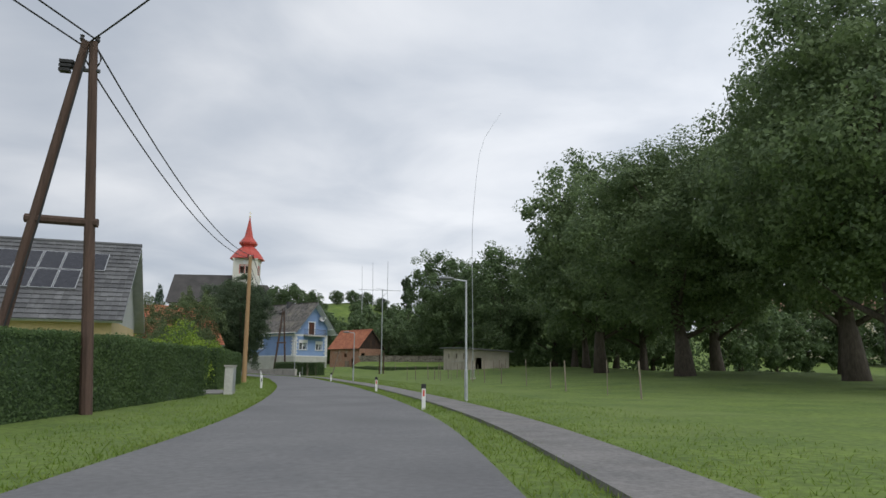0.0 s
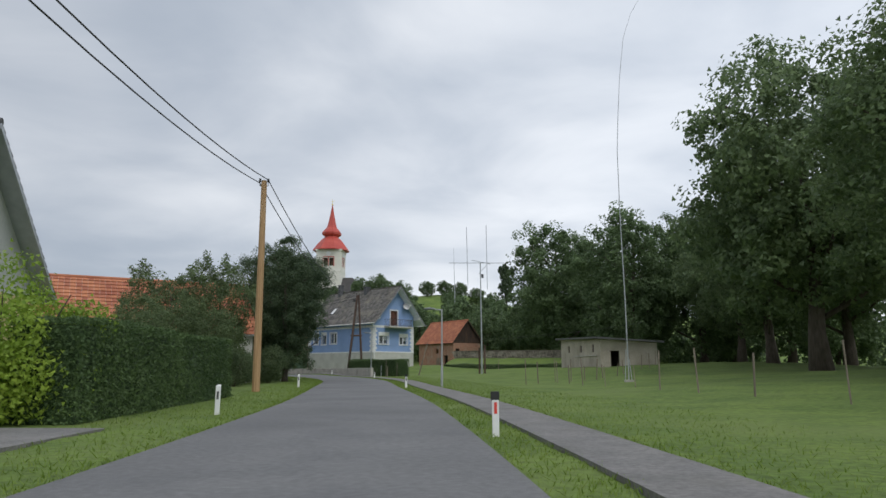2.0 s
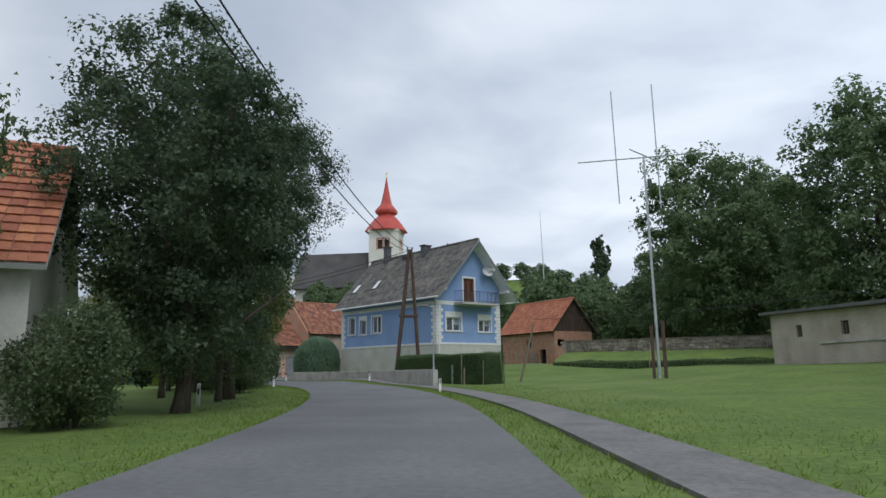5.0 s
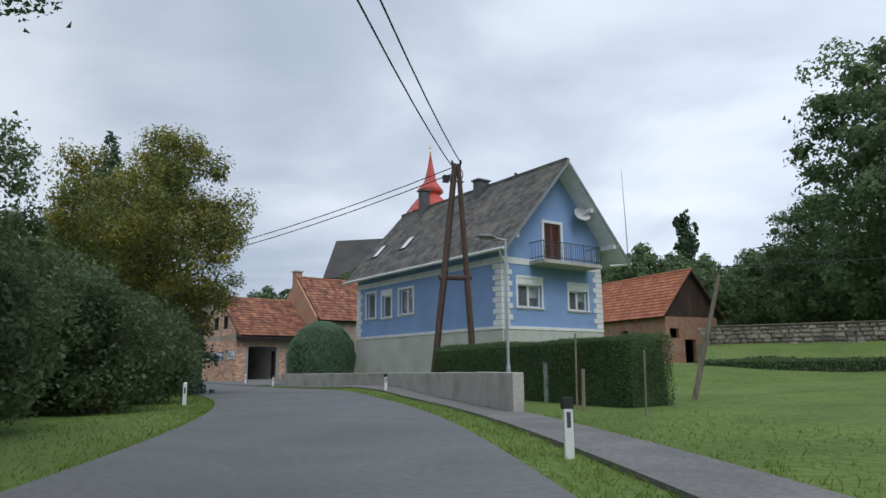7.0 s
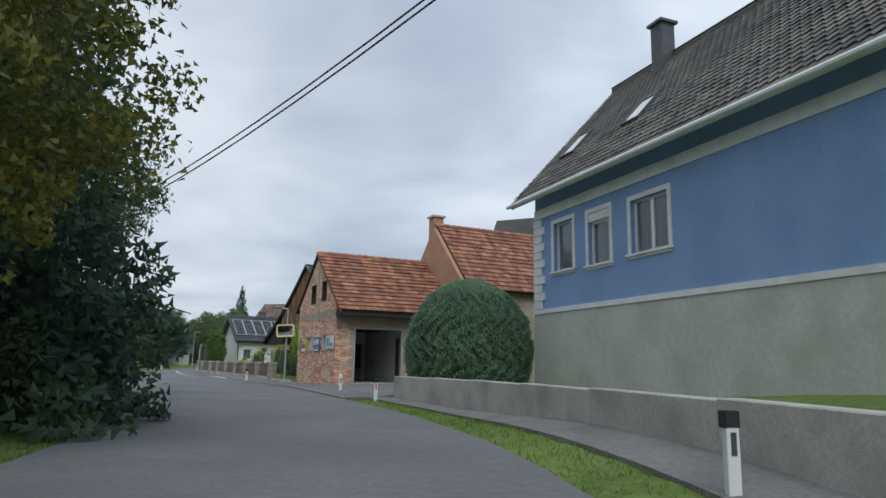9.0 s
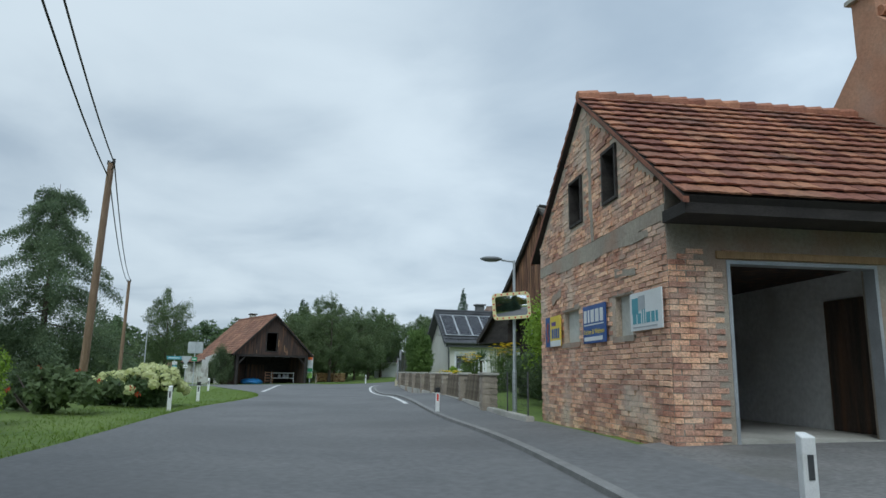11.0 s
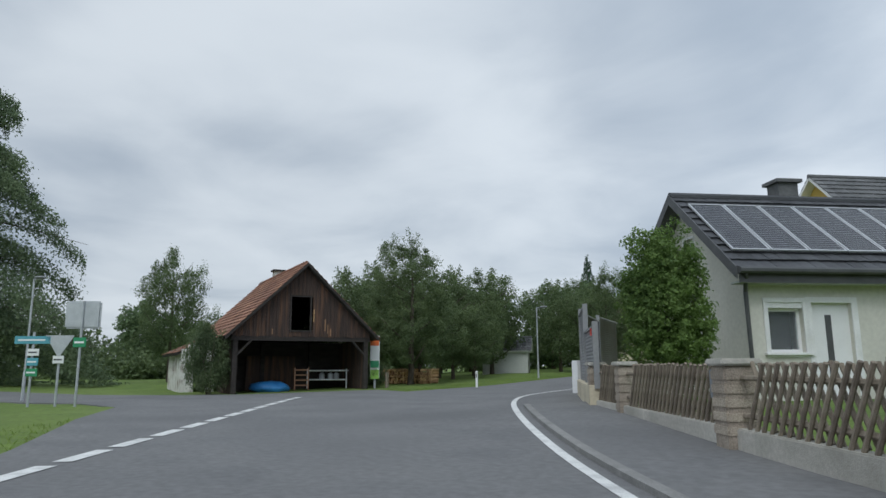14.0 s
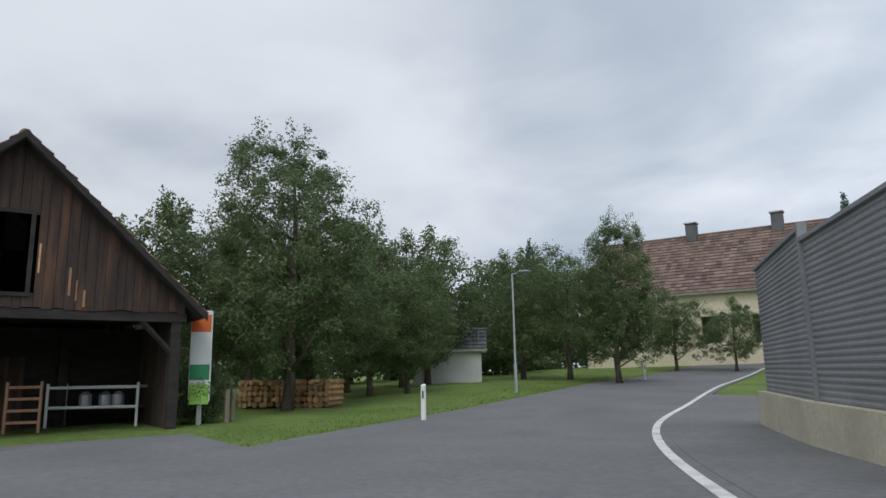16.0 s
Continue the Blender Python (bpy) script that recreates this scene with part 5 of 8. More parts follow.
def simple_house(name, label, category, at, turn, W_, L_, z0, eave, ridge, wall_mat, tile_mat, over=0.5, verge=0.4, tile=(0.33, 0.36), deck=M_TIMBER, seed=1, wins=(), side_wins=(), gable_mat=None, plinth=0.0, stagger=0.0):
    """A gabled house: the gable along local x, the ridge along local y; eave and ridge are roof heights above world zero."""
    h = empty(name, pose(at[0], at[1], 0, 0, 0, turn), label, category)
    mid = W_ / 2
    sl = (ridge - eave) / (mid + over)
    top = gable_top(mid, ridge - 0.16, sl)
    bm = bmesh.new()
    wall(bm, 0, W_, z0, (lambda x: min(top(x), eave + 0.05)) if gable_mat else top, [w for w in wins if w[3] <= eave or not gable_mat], 0.3, None, (mid,))
    part("wall", bm, wall_mat, h)
    if gable_mat:
        bm = bmesh.new()
        wall(bm, 0.001, W_ - 0.001, eave + 0.05, lambda x: max(eave + 0.06, top(x)), [w for w in wins if w[3] > eave], 0.3, None, (mid,))
        part("gable", bm, gable_mat, h)
    bm = bmesh.new()
    wall(bm, 0, W_, z0, top, (), 0.3, Matrix.Translation((0, L_ - 0.3, 0)), (mid,))
    part("wall", bm, wall_mat, h)
    bm = bmesh.new()
    wall(bm, 0.3, L_ - 0.3, z0, top(0), side_wins, 0.3, SWAP)
    part("wall", bm, wall_mat, h)
    bm = bmesh.new()
    wall(bm, 0.3, L_ - 0.3, z0, top(W_), (), 0.3, Matrix.Translation((W_ - 0.3, 0, 0)) @ SWAP)
    part("wall", bm, wall_mat, h)
    rng = random.Random(seed)
    half = mid + over
    ang = math.atan(sl)
    for sgn in (-1, 1):
        ex = mid + sgn * half
        roof_slope(h, (ex, L_ + verge if sgn == -1 else -verge, eave), (0, sgn, 0), (-sgn * math.cos(ang), 0, math.sin(ang)), L_ + 2 * verge, half / math.cos(ang), tile_mat, tile, deck, rng, stagger)
    part("ridge_cap", tube(bmesh.new(), [(mid, -verge, ridge + 0.02), (mid, L_ + verge, ridge + 0.02)], 0.12, 8), tile_mat, h)
    return h


# farmhouse behind the garage
FH = empty("farmhouse", pose(-43.24, 114.0, 0, 0, 0, 60), "old terracotta plastered farmhouse with clay tile roof", "house")


def farmhouse(h):
    x0, x1, y0, y1, ymid, zr, sl = 5.76, 15.5, -0.85, 5.5, 2.33, 8.2, 1.0
    top = gable_top(ymid, zr - 0.1, sl)
    bm = bmesh.new()
    wall(bm, y0, y1, -0.1, top, (), 0.35, Matrix.Translation((x0, 0, 0)) @ SWAP, (ymid,))
    part("gable", bm, M_TERRA, h, "bare terracotta plastered gable wall")
    bm = bmesh.new()
    wall(bm, y0, y1, -0.1, top, (), 0.35, Matrix.Translation((x1, 0, 0)) @ SWAP, (ymid,))
    part("wall", bm, M_PLASTER, h)
    for y in (y0, y1 - 0.35):
        bm = bmesh.new()
        wall(bm, x0 + 0.35, x1, -0.1, top(y0), (), 0.35, Matrix.Translation((0, y, 0)))
        part("wall", bm, M_PLASTER, h)
    rng = random.Random(11)
    ang = math.atan(sl)
    hf = ymid - y0 + 0.4
    roof_slope(h, (x0 + 0.2, ymid - hf, zr - hf * sl), (1, 0, 0), (0, math.cos(ang), math.sin(ang)), x1 - x0 + 0.4, hf / math.cos(ang), M_TILE_I, (0.3, 0.33), M_TIMBER_D, rng)
    roof_slope(h, (x1 + 0.6, ymid + hf, zr - hf * sl), (-1, 0, 0), (0, -math.cos(ang), math.sin(ang)), x1 - x0 + 0.4, hf / math.cos(ang), M_TILE_I, (0.3, 0.33), M_TIMBER_D, rng)
    for k in range(27):
        part("ridge_tile", tube(bmesh.new(), [(x0 + 0.1 + 0.37 * k, ymid, zr + 0.02), (x0 + 0.51 + 0.37 * k, ymid, zr + 0.045)], [0.115, 0.135], 8), M_TILE, h)
    chimney(h, x0 + 0.32, ymid + 0.35, 5.0, zr + 0.5, 0.55, M_TERRA, M_CONC, 0.6)


farmhouse(FH)


def timber_barn():
    """A dark timber barn with a wide boarded gable over log walls."""
    h = empty("timber_barn", pose(-56.48, 125.45, 0, 0, 0, 78), "dark weathered timber barn with boarded gable over log walls", "barn")
    # local y runs along the gable away from the garage, x goes back from the road
    zr, ze, yl, yr = 7.7, 2.55, 5.05, -5.0
    sl_l = (zr - ze) / yl

    def top(y):
        # the left slope flares out near the eave
        if y >= 0:
            u = y / yl
            return zr - (zr - ze) * (1.28 * u - 0.28 * u * u) - 0.12
        return zr + y * 1.0 - 0.12

    ops = [(-1.05, 0.0, 5.36, 6.16)]
    n = 30
    # boards of the gable
    y = yr
    rng = random.Random(2)
    while y < 2.7:
        w = rng.uniform(0.16, 0.26)
        lo = 3.46 + rng.uniform(-0.05, 0.05)
        tz = min(top(y), top(y + w))
        if tz > lo + 0.1:
            o = rng.uniform(0, 0.02)
            segs = [(lo, tz)]
            for oa, ob_, oz0, oz1 in ops:
                if y + w > oa and y < ob_:
                    segs = [(lo, oz0), (oz1, tz)]
            for a, b in segs:
                if b > a + 0.05:
                    y1 = y + w - 0.008
                    za, zb = (top(y), top(y1)) if b == tz else (b, b)
                    bm = bmesh.new()
                    hexa(bm, [(-0.03 - o, y, a), (0, y, a), (0, y1, a), (-0.03 - o, y1, a), (-0.03 - o, y, za), (0, y, za), (0, y1, zb), (-0.03 - o, y1, zb)])
                    part("board", bm, M_TIMBER_R, h)
        y += w
    bm = bmesh.new()
    wall(bm, -1.05, 0.0, 5.36, 6.16, ((-0.98, -0.07, 5.43, 6.09),), 0.06, SWAP)
    for yb in (-0.68, -0.37):
        box(bm, 0.0, 0.05, yb - 0.025, yb + 0.025, 5.43, 6.09)
    w = part("window", bm, M_TIMBER_D, h)
    bm = bmesh.new()
    box(bm, 0.03, 0.04, -0.98, -0.07, 5.43, 6.09)
    part("pane", bm, M_GLASS, w).visible_shadow = False
    # added pale board: the sky's reflection in the glass, put in as colour
    bm = bmesh.new()
    box(bm, 0.10, 0.12, -0.98, -0.07, 5.43, 6.09)
    part("curtain", bm, M_DISH, w, "pale board that paints a sky reflection behind the panes")
    # recessed log walls below
    z = 0.55
    k = 0
    while z < 3.4:
        spans = [(yr, 2.7)]
        if 2.6 < z + 0.09 < 3.36:
            spans = [(yr, 1.3), (2.22, 2.7)]
        elif 2.15 < z + 0.09 < 2.6:
            spans = [(yr, -0.95), (0.0, 2.7)]
        for a, b in spans:
            part("log", boxed(0.6 + 0.012 * (k % 2), 0.8, a, b, z, z + 0.17, bevel=0.015), M_TIMBER_D, h)
        part("log", boxed(0.8, 9.0, 2.5, 2.7 + 0.012 * (k % 2), z, z + 0.17, bevel=0.015), M_TIMBER_D, h)
        z += 0.18
        k += 1
    part("stone_base", boxed(0.56, 9.0, yr, 2.75, -0.1, 0.55), M_PLASTER, h)
    for a0, a1, z0, z1 in ((1.3, 2.22, 2.62, 3.36), (-0.95, 0.0, 2.18, 2.82)):
        bm = bmesh.new()
        t3 = (a1 - a0) / 3
        for a in ((a0, a1, z0, z0 + 0.06), (a0, a1, z1 - 0.06, z1), (a0, a0 + 0.06, z0, z1), (a1 - 0.06, a1, z0, z1), (a0 + t3 - 0.02, a0 + t3 + 0.02, z0, z1), (a1 - t3 - 0.02, a1 - t3 + 0.02, z0, z1)):
            box(bm, 0.57, 0.66, a[0], a[1], a[2], a[3])
        w = part("window", bm, M_TIMBER_D, h, "three-light dark wooden window")
        bm = bmesh.new()
        box(bm, 0.62, 0.63, a0 + 0.05, a1 - 0.05, z0 + 0.05, z1 - 0.05)
        part("pane", bm, M_GLASS, w).visible_shadow = False
        # pale grey board added behind the glass to paint its reflection
        bm = bmesh.new()
        box(bm, 0.70, 0.72, a0 + 0.05, a1 - 0.05, z0 + 0.05, z1 - 0.05)
        part("curtain", bm, M_DISH, w, "pale board that paints a sky reflection behind the panes")
    bm = bmesh.new()
    box(bm, 1.9, 1.95, yr + 0.2, 2.5, 0.5, 3.4)
    part("inner_wall", bm, M_TIMBER_D, h)
    part("loft_floor", boxed(0.0, 9.0, yr, 2.7, 3.4, 3.46), M_TIMBER_D, h)
    # roof: left slope in strips that flare, right slope straight
    x0, x1 = -0.18, 9.5
    cuts = [0, 0.9, 1.8, 2.7, 3.5, 4.3, yl]
    rr = random.Random(5)
    for a, b in zip(cuts, cuts[1:]):
        za, zb = top(a) + 0.12, top(b) + 0.12
        ln = math.hypot(b - a, za - zb)
        roof_slope(h, (x1, b, zb), (-1, 0, 0), (0, (a - b) / ln, (za - zb) / ln), x1 - x0, ln, M_SLATE, (0.27, 0.24), M_TIMBER_D, rr, 0.5, 0.09)
    za, zb = zr, top(yr) + 0.12
    ln = math.hypot(yr, za - zb)
    roof_slope(h, (x0, yr, zb), (1, 0, 0), (0, -yr / ln, (za - zb) / ln), x1 - x0, ln, M_SLATE, (0.27, 0.24), M_TIMBER_D, rr, 0.5, 0.09)
    bm = bmesh.new()
    for a, b in zip(cuts, cuts[1:]):
        za, zb = top(a) + 0.12, top(b) + 0.12
        hexa(bm, [(x0 - 0.04, a, za - 0.2), (x0, a, za - 0.2), (x0, b, zb - 0.2), (x0 - 0.04, b, zb - 0.2), (x0 - 0.04, a, za + 0.03), (x0, a, za + 0.03), (x0, b, zb + 0.03), (x0 - 0.04, b, zb + 0.03)])
    part("barge_board", bm, M_TIMBER_D, h)
    part("eave_beam", boxed(0.0, 9.2, 2.6, 2.78, 3.2, 3.38), M_TIMBER_D, h)
    # boarded soffit closing the eave
    part("soffit", boxed(-0.1, 9.2, 2.72, yl - 0.06, 2.40, 2.44), M_TIMBER_D, h)
    part("eave_board", boxed(-0.1, 9.2, yl - 0.05, yl - 0.02, 2.36, 2.62), M_TIMBER_D, h)
    bm = bmesh.new()
    ps = [(2.72, 2.44), (yl - 0.06, 2.44), (yl - 0.06, top(yl) - 0.05), (2.72, top(2.72) - 0.05)]
    hexa(bm, [(0.02, *ps[0]), (0.05, *ps[0]), (0.05, *ps[1]), (0.02, *ps[1]), (0.02, *ps[3]), (0.05, *ps[3]), (0.05, *ps[2]), (0.02, *ps[2])])
    part("eave_boarding", bm, M_TIMBER_D, h)
    part("eave_boarding", boxed(0.055, 0.9, 2.715, 2.745, 2.44, top(2.74)), M_TIMBER_D, h)
    return h


timber_barn()


def solar_house():
    h = empty("bungalow", pose(-72.6, 133.6, 0, 0, 0, 67), "small pale rendered bungalow with anthracite roof and solar panels", "house")
    W_, D_, Z0 = 9.3, 5.2, 0.0
    ymid, zr, ze, over = 2.45, 5.3, 3.02, 0.4
    sl = (zr - ze) / (ymid + over)
    top = gable_top(ymid, zr - 0.15, sl)
    ops = [(0.40, 1.22, 1.28, 2.36), (1.42, 2.38, 0.35, 2.36), (4.45, 5.3, 1.28, 2.34)]
    bm = bmesh.new()
    wall(bm, 0, W_, Z0, top(0), ops, 0.3)
    part("wall", bm, M_RENDER_W, h, "pale rendered front wall")
    bm = bmesh.new()
    wall(bm, 0.3, D_, Z0, top, [(2.2, 2.7, 3.7, 4.2)], 0.3, SWAP, (ymid,))
    part("wall", bm, M_RENDER_W, h)
    bm = bmesh.new()
    wall(bm, 0.3, D_, Z0, top, (), 0.3, Matrix.Translation((W_ - 0.3, 0, 0)) @ SWAP, (ymid,))
    part("wall", bm, M_RENDER_W, h)
    bm = bmesh.new()
    wall(bm, 0.3, W_ - 0.3, Z0, top(D_), (), 0.3, Matrix.Translation((0, D_ - 0.3, 0)))
    part("wall", bm, M_RENDER_W, h)
    window(h, Matrix(), *ops[0], trim=0.10, sashes=1, shutter=0.12)
    window(h, Matrix(), *ops[2], trim=0.14, sashes=1)
    window(h, SWAP, 2.2, 2.7, 3.7, 4.2, trim=0.05, sashes=1)
    bm = bmesh.new()
    box(bm, 1.42, 2.38, 0.1, 0.16, 0.35, 2.36)
    d = part("front_door", bm, M_PVC, h, "white front door with a narrow glass strip")
    part("pane", boxed(1.80, 1.94, 0.085, 0.10, 0.75, 2.1), M_DARKMET, d)
    bm = bmesh.new()
    for a in ((1.30, 1.42, 0.35, 2.48), (2.38, 2.52, 0.35, 2.48), (1.42, 2.38, 2.36, 2.48)):
        box(bm, a[0], a[1], -0.03, 0.0, a[2], a[3])
    part("surround", bm, M_WHITE, d)
    rng = random.Random(6)
    ang = math.atan(sl)
    half = ymid + over
    ly = half / math.cos(ang)
    s = roof_slope(h, (-0.45, -over, ze), (1, 0, 0), (0, math.cos(ang), math.sin(ang)), W_ + 0.9, ly, M_TILE_DRK, (0.3, 0.34), M_DARKMET, rng)
    s["label"] = "anthracite tiled roof slope"
    hb = D_ - ymid + over
    roof_slope(h, (W_ + 0.45, D_ + over, zr - hb * sl), (-1, 0, 0), (0, -math.cos(ang), math.sin(ang)), W_ + 0.9, hb / math.cos(ang), M_TILE_DRK, (0.3, 0.34), M_DARKMET, rng)
    part("ridge_cap", tube(bmesh.new(), [(-0.45, ymid, zr + 0.03), (W_ + 0.45, ymid, zr + 0.03)], 0.1, 8), M_TILE_DRK, h)
    for k, x in enumerate((-0.49, W_ + 0.45)):
        for sg, b in ((-1, half), (1, hb)):
            bm = bmesh.new()
            hexa(bm, [(x, ymid, zr - 0.2), (x + 0.04, ymid, zr - 0.2), (x + 0.04, ymid + sg * b, zr - b * sl - 0.2), (x, ymid + sg * b, zr - b * sl - 0.2),
                      (x, ymid, zr + 0.06), (x + 0.04, ymid, zr + 0.06), (x + 0.04, ymid + sg * b, zr - b * sl + 0.06), (x, ymid + sg * b, zr - b * sl + 0.06)])
            part("barge_board", bm, M_DARKMET, h)
    part("gutter", tube(bmesh.new(), [(-0.45, -over - 0.07, ze - 0.02), (W_ + 0.45, -over - 0.07, ze - 0.02)], 0.075, 8), M_DARKMET, h)
    part("downpipe", tube(bmesh.new(), [(-0.3, -over - 0.05, ze - 0.08), (-0.12, -0.08, ze - 0.45), (-0.06, -0.06, 0.4)], 0.045, 8), M_DARKMET, h)
    part("fascia", boxed(-0.4, W_ + 0.4, -over + 0.02, -over + 0.05, ze - 0.28, ze - 0.06), M_DARKMET, h)
    part("eave_soffit", boxed(-0.4, W_ + 0.4, -over + 0.05, 0.0, ze - 0.28, ze - 0.24), M_GREYWALL, h)
    m = slope_matrix((-0.25, -over + 0.68 * math.cos(ang), ze + 0.68 * math.sin(ang)), (1, 0, 0), (0, math.cos(ang), math.sin(ang)))
    for k in range(8):
        bm = bmesh.new()
        a, b = 0.93 * k, 0.93 * k + 0.90
        box(bm, a, b, 0, 0.04, 0.08, 0.12, m), box(bm, a, b, 2.31, 2.35, 0.08, 0.12, m)
        box(bm, a, a + 0.04, 0.04, 2.31, 0.08, 0.12, m), box(bm, b - 0.04, b, 0.04, 2.31, 0.08, 0.12, m)
        p = part("solar_panel", bm, M_ALU, h, "black solar panel with a silver frame")
        for z0, z1 in ((0.04, 1.17), (1.18, 2.31)):
            bm = bmesh.new()
            box(bm, a + 0.04, b - 0.04, z0, z1, 0.085, 0.108, m)
            part("solar_cell", bm, M_PV, p)
        for j in range(1, 24):
            bm = bmesh.new()
            box(bm, a + 0.04, b - 0.04, 0.096 * j + 0.02, 0.096 * j + 0.024, 0.1, 0.111, m)
            part("cell_line", bm, M_ALU, p)
    chimney(h, 2.9, 2.7, zr - 0.4, zr + 0.5, 0.55, M_TILE_GRY, M_TILE_GRY, 0.5)
    return h


solar_house()

# open porch beside the bungalow
P = empty("porch", pose(-72.6, 133.6, 0, 0, 0, 67), "low timber porch with a grey hipped roof", "porch")
for x, y in ((9.6, -0.6), (11.8, -0.6), (11.8, 2.5)):
    part("post", boxed(x, x + 0.14, y, y + 0.14, 0.1, 2.3), M_POLE_N, P)
bm = bmesh.new()
hexa(bm, [(9.4, -0.9, 2.3), (12.3, -0.9, 2.3), (12.3, 3.0, 2.3), (9.4, 3.0, 2.3), (10.4, 0.3, 3.15), (11.3, 0.3, 3.15), (11.3, 1.8, 3.15), (10.4, 1.8, 3.15)])
part("roof", bm, M_TILE_DRK, P)


def old_barn():
    h = empty("old_barn", pose(-94.4, 131.0, 0, 0, 0, -2), "old barn with dark boarded gable and open front under clay tiles", "barn")
    # gable in the plane x = 0 along y from -3.3 to 3.3; the barn goes back to -x
    zr, sl, wz, zb, bk = 5.95, 0.96, 3.3, -0.3, -9.4
    top = lambda y: zr - 0.14 - abs(y) * sl
    ops = [(-0.66, 0.24, 2.75, 4.33)]
    rng = random.Random(12)
    y = -wz
    while y < wz:
        w = rng.uniform(0.15, 0.24)
        lo, tz = 2.45 + rng.uniform(-0.03, 0.03), min(top(y), top(y + w))
        o = rng.uniform(0, 0.02)
        segs = [(lo, tz)]
        if y + w > ops[0][0] and y < ops[0][1]:
            segs = [(lo, ops[0][2]), (ops[0][3], tz)]
        for a, b in segs:
            if b > a + 0.03:
                y1 = min(wz, y + w - 0.008)
                za, zc = (top(y), top(y1)) if b == tz else (b, b)
                bm = bmesh.new()
                hexa(bm, [(0, y, a), (0.03 + o, y, a), (0.03 + o, y1, a), (0, y1, a), (0, y, za), (0.03 + o, y, za), (0.03 + o, y1, zc), (0, y1, zc)])
                part("board", bm, M_TIMBER, h)
        y += w
    bm = bmesh.new()
    for a in ((-0.74, 0.32, 4.33, 4.41), (-0.74, 0.32, 2.67, 2.75), (-0.74, -0.66, 2.75, 4.33), (0.24, 0.32, 2.75, 4.33)):
        box(bm, 0.035, 0.075, a[0], a[1], a[2], a[3])
    part("hatch_frame", bm, M_TIMBER_D, h)
    for xb, yb in ((0.0, -3.25), (0.0, 3.05), (-3.4, -1.2), (-3.4, 1.3)):
        part("post", boxed(xb - 0.2, xb, yb, yb + 0.2, zb, 2.25), M_TIMBER_D, h)
    for yb, z0, z1, w in ((0.98, 2.72, 3.3, 0.045), (1.12, 2.62, 3.05, 0.03), (0.42, 3.15, 3.75, 0.035), (1.26, 2.5, 2.85, 0.05), (-1.55, 2.55, 2.8, 0.035)):
        part("split_board", boxed(0.03, 0.062, yb, yb + w, z0, z1, bevel=0.006), M_LOGEND, h, "raw split edge of a board")
    part("beam", boxed(-0.22, 0.02, -3.35, 3.35, 2.25, 2.45), M_TIMBER_D, h)
    for sg in (-1, 1):
        part("brace", tube(bmesh.new(), [(-0.05, sg * 3.15, 1.5), (-0.05, sg * 2.4, 2.3)], 0.06, 4), M_TIMBER_D, h)
    part("inner_wall", boxed(-3.9, -3.7, -3.2, 3.2, zb, 2.3), M_TIMBER_D, h)
    part("inner_partition", boxed(-3.6, -3.5, -1.9, 0.6, zb, 1.6), M_TIMBER, h)
    part("loft_floor", boxed(bk, -0.02, -3.2, 3.2, 2.45, 2.55), M_TIMBER_D, h)
    part("side_wall", boxed(-3.7, -0.22, 3.1, 3.22, zb, 2.3), M_TIMBER, h)
    part("side_wall", boxed(-3.7, -0.22, -3.22, -3.1, zb, 2.3), M_TIMBER, h)
    part("wall", boxed(bk, -3.9, 3.0, 3.3, zb, 2.45), M_WHITE, h)
    bm = bmesh.new()
    wall(bm, -wz, wz, zb, top, (), 0.25, Matrix.Translation((bk, 0, 0)) @ SWAP, (0.0,))
    part("wall", bm, M_PLASTER, h)
    # low outshot with a flaking whitewashed wall
    bm = bmesh.new()
    wall(bm, bk, -4.1, zb, 1.95, [(-7.4, -6.6, 0.8, 1.6)], 0.3, Matrix.Translation((0, -4.9, 0)))
    part("wall", bm, M_WHITEWASH, h, "flaking whitewashed side wall")
    bm = bmesh.new()
    wall(bm, -4.6, -3.3, zb, lambda y: 2.0 + 0.42 * (y + 4.9), [(-4.3, -3.7, zb + 0.02, 1.75)], 0.25, Matrix.Translation((-4.35, 0, 0)) @ SWAP)
    part("wall", bm, M_WHITEWASH, h, "flaking whitewashed end wall")
    ang = math.atan(sl)
    rr = random.Random(13)
    half = 3.7
    s = roof_slope(h, (bk - 0.3, -half, zr - half * sl), (1, 0, 0), (0, math.cos(ang), math.sin(ang)), 0.68 - bk, half / math.cos(ang), M_TILE_BRN, (0.28, 0.32), M_TIMBER_D, rr)
    s["label"] = "brown weathered clay tile slope"
    roof_slope(h, (0.38, half, zr - half * sl), (-1, 0, 0), (0, -math.cos(ang), math.sin(ang)), 0.68 - bk, half / math.cos(ang), M_TILE_BRN, (0.28, 0.32), M_TIMBER_D, rr)
    a2 = math.atan(0.45)
    roof_slope(h, (bk - 0.3, -5.25, 1.72), (1, 0, 0), (0, math.cos(a2), math.sin(a2)), -3.9 - bk, 1.62 / math.cos(a2), M_TILE_BRN, (0.28, 0.32), M_TIMBER_D, rr)
    for k in range(26):
        part("ridge_tile", tube(bmesh.new(), [(bk - 0.2 + 0.37 * k, 0, zr), (bk + 0.2 + 0.37 * k, 0, zr + 0.025)], [0.105, 0.125], 7), M_TILE_BRN, h)
    for sg in (-1, 1):
        bm = bmesh.new()
        hexa(bm, [(0.38, 0, zr - 0.14), (0.42, 0, zr - 0.14), (0.42, sg * half, zr - half * sl - 0.14), (0.38, sg * half, zr - half * sl - 0.14), (0.38, 0, zr + 0.02), (0.42, 0, zr + 0.02), (0.42, sg * half, zr - half * sl + 0.02), (0.38, sg * half, zr - half * sl + 0.02)])
        part("barge_board", bm, M_TIMBER_D, h)
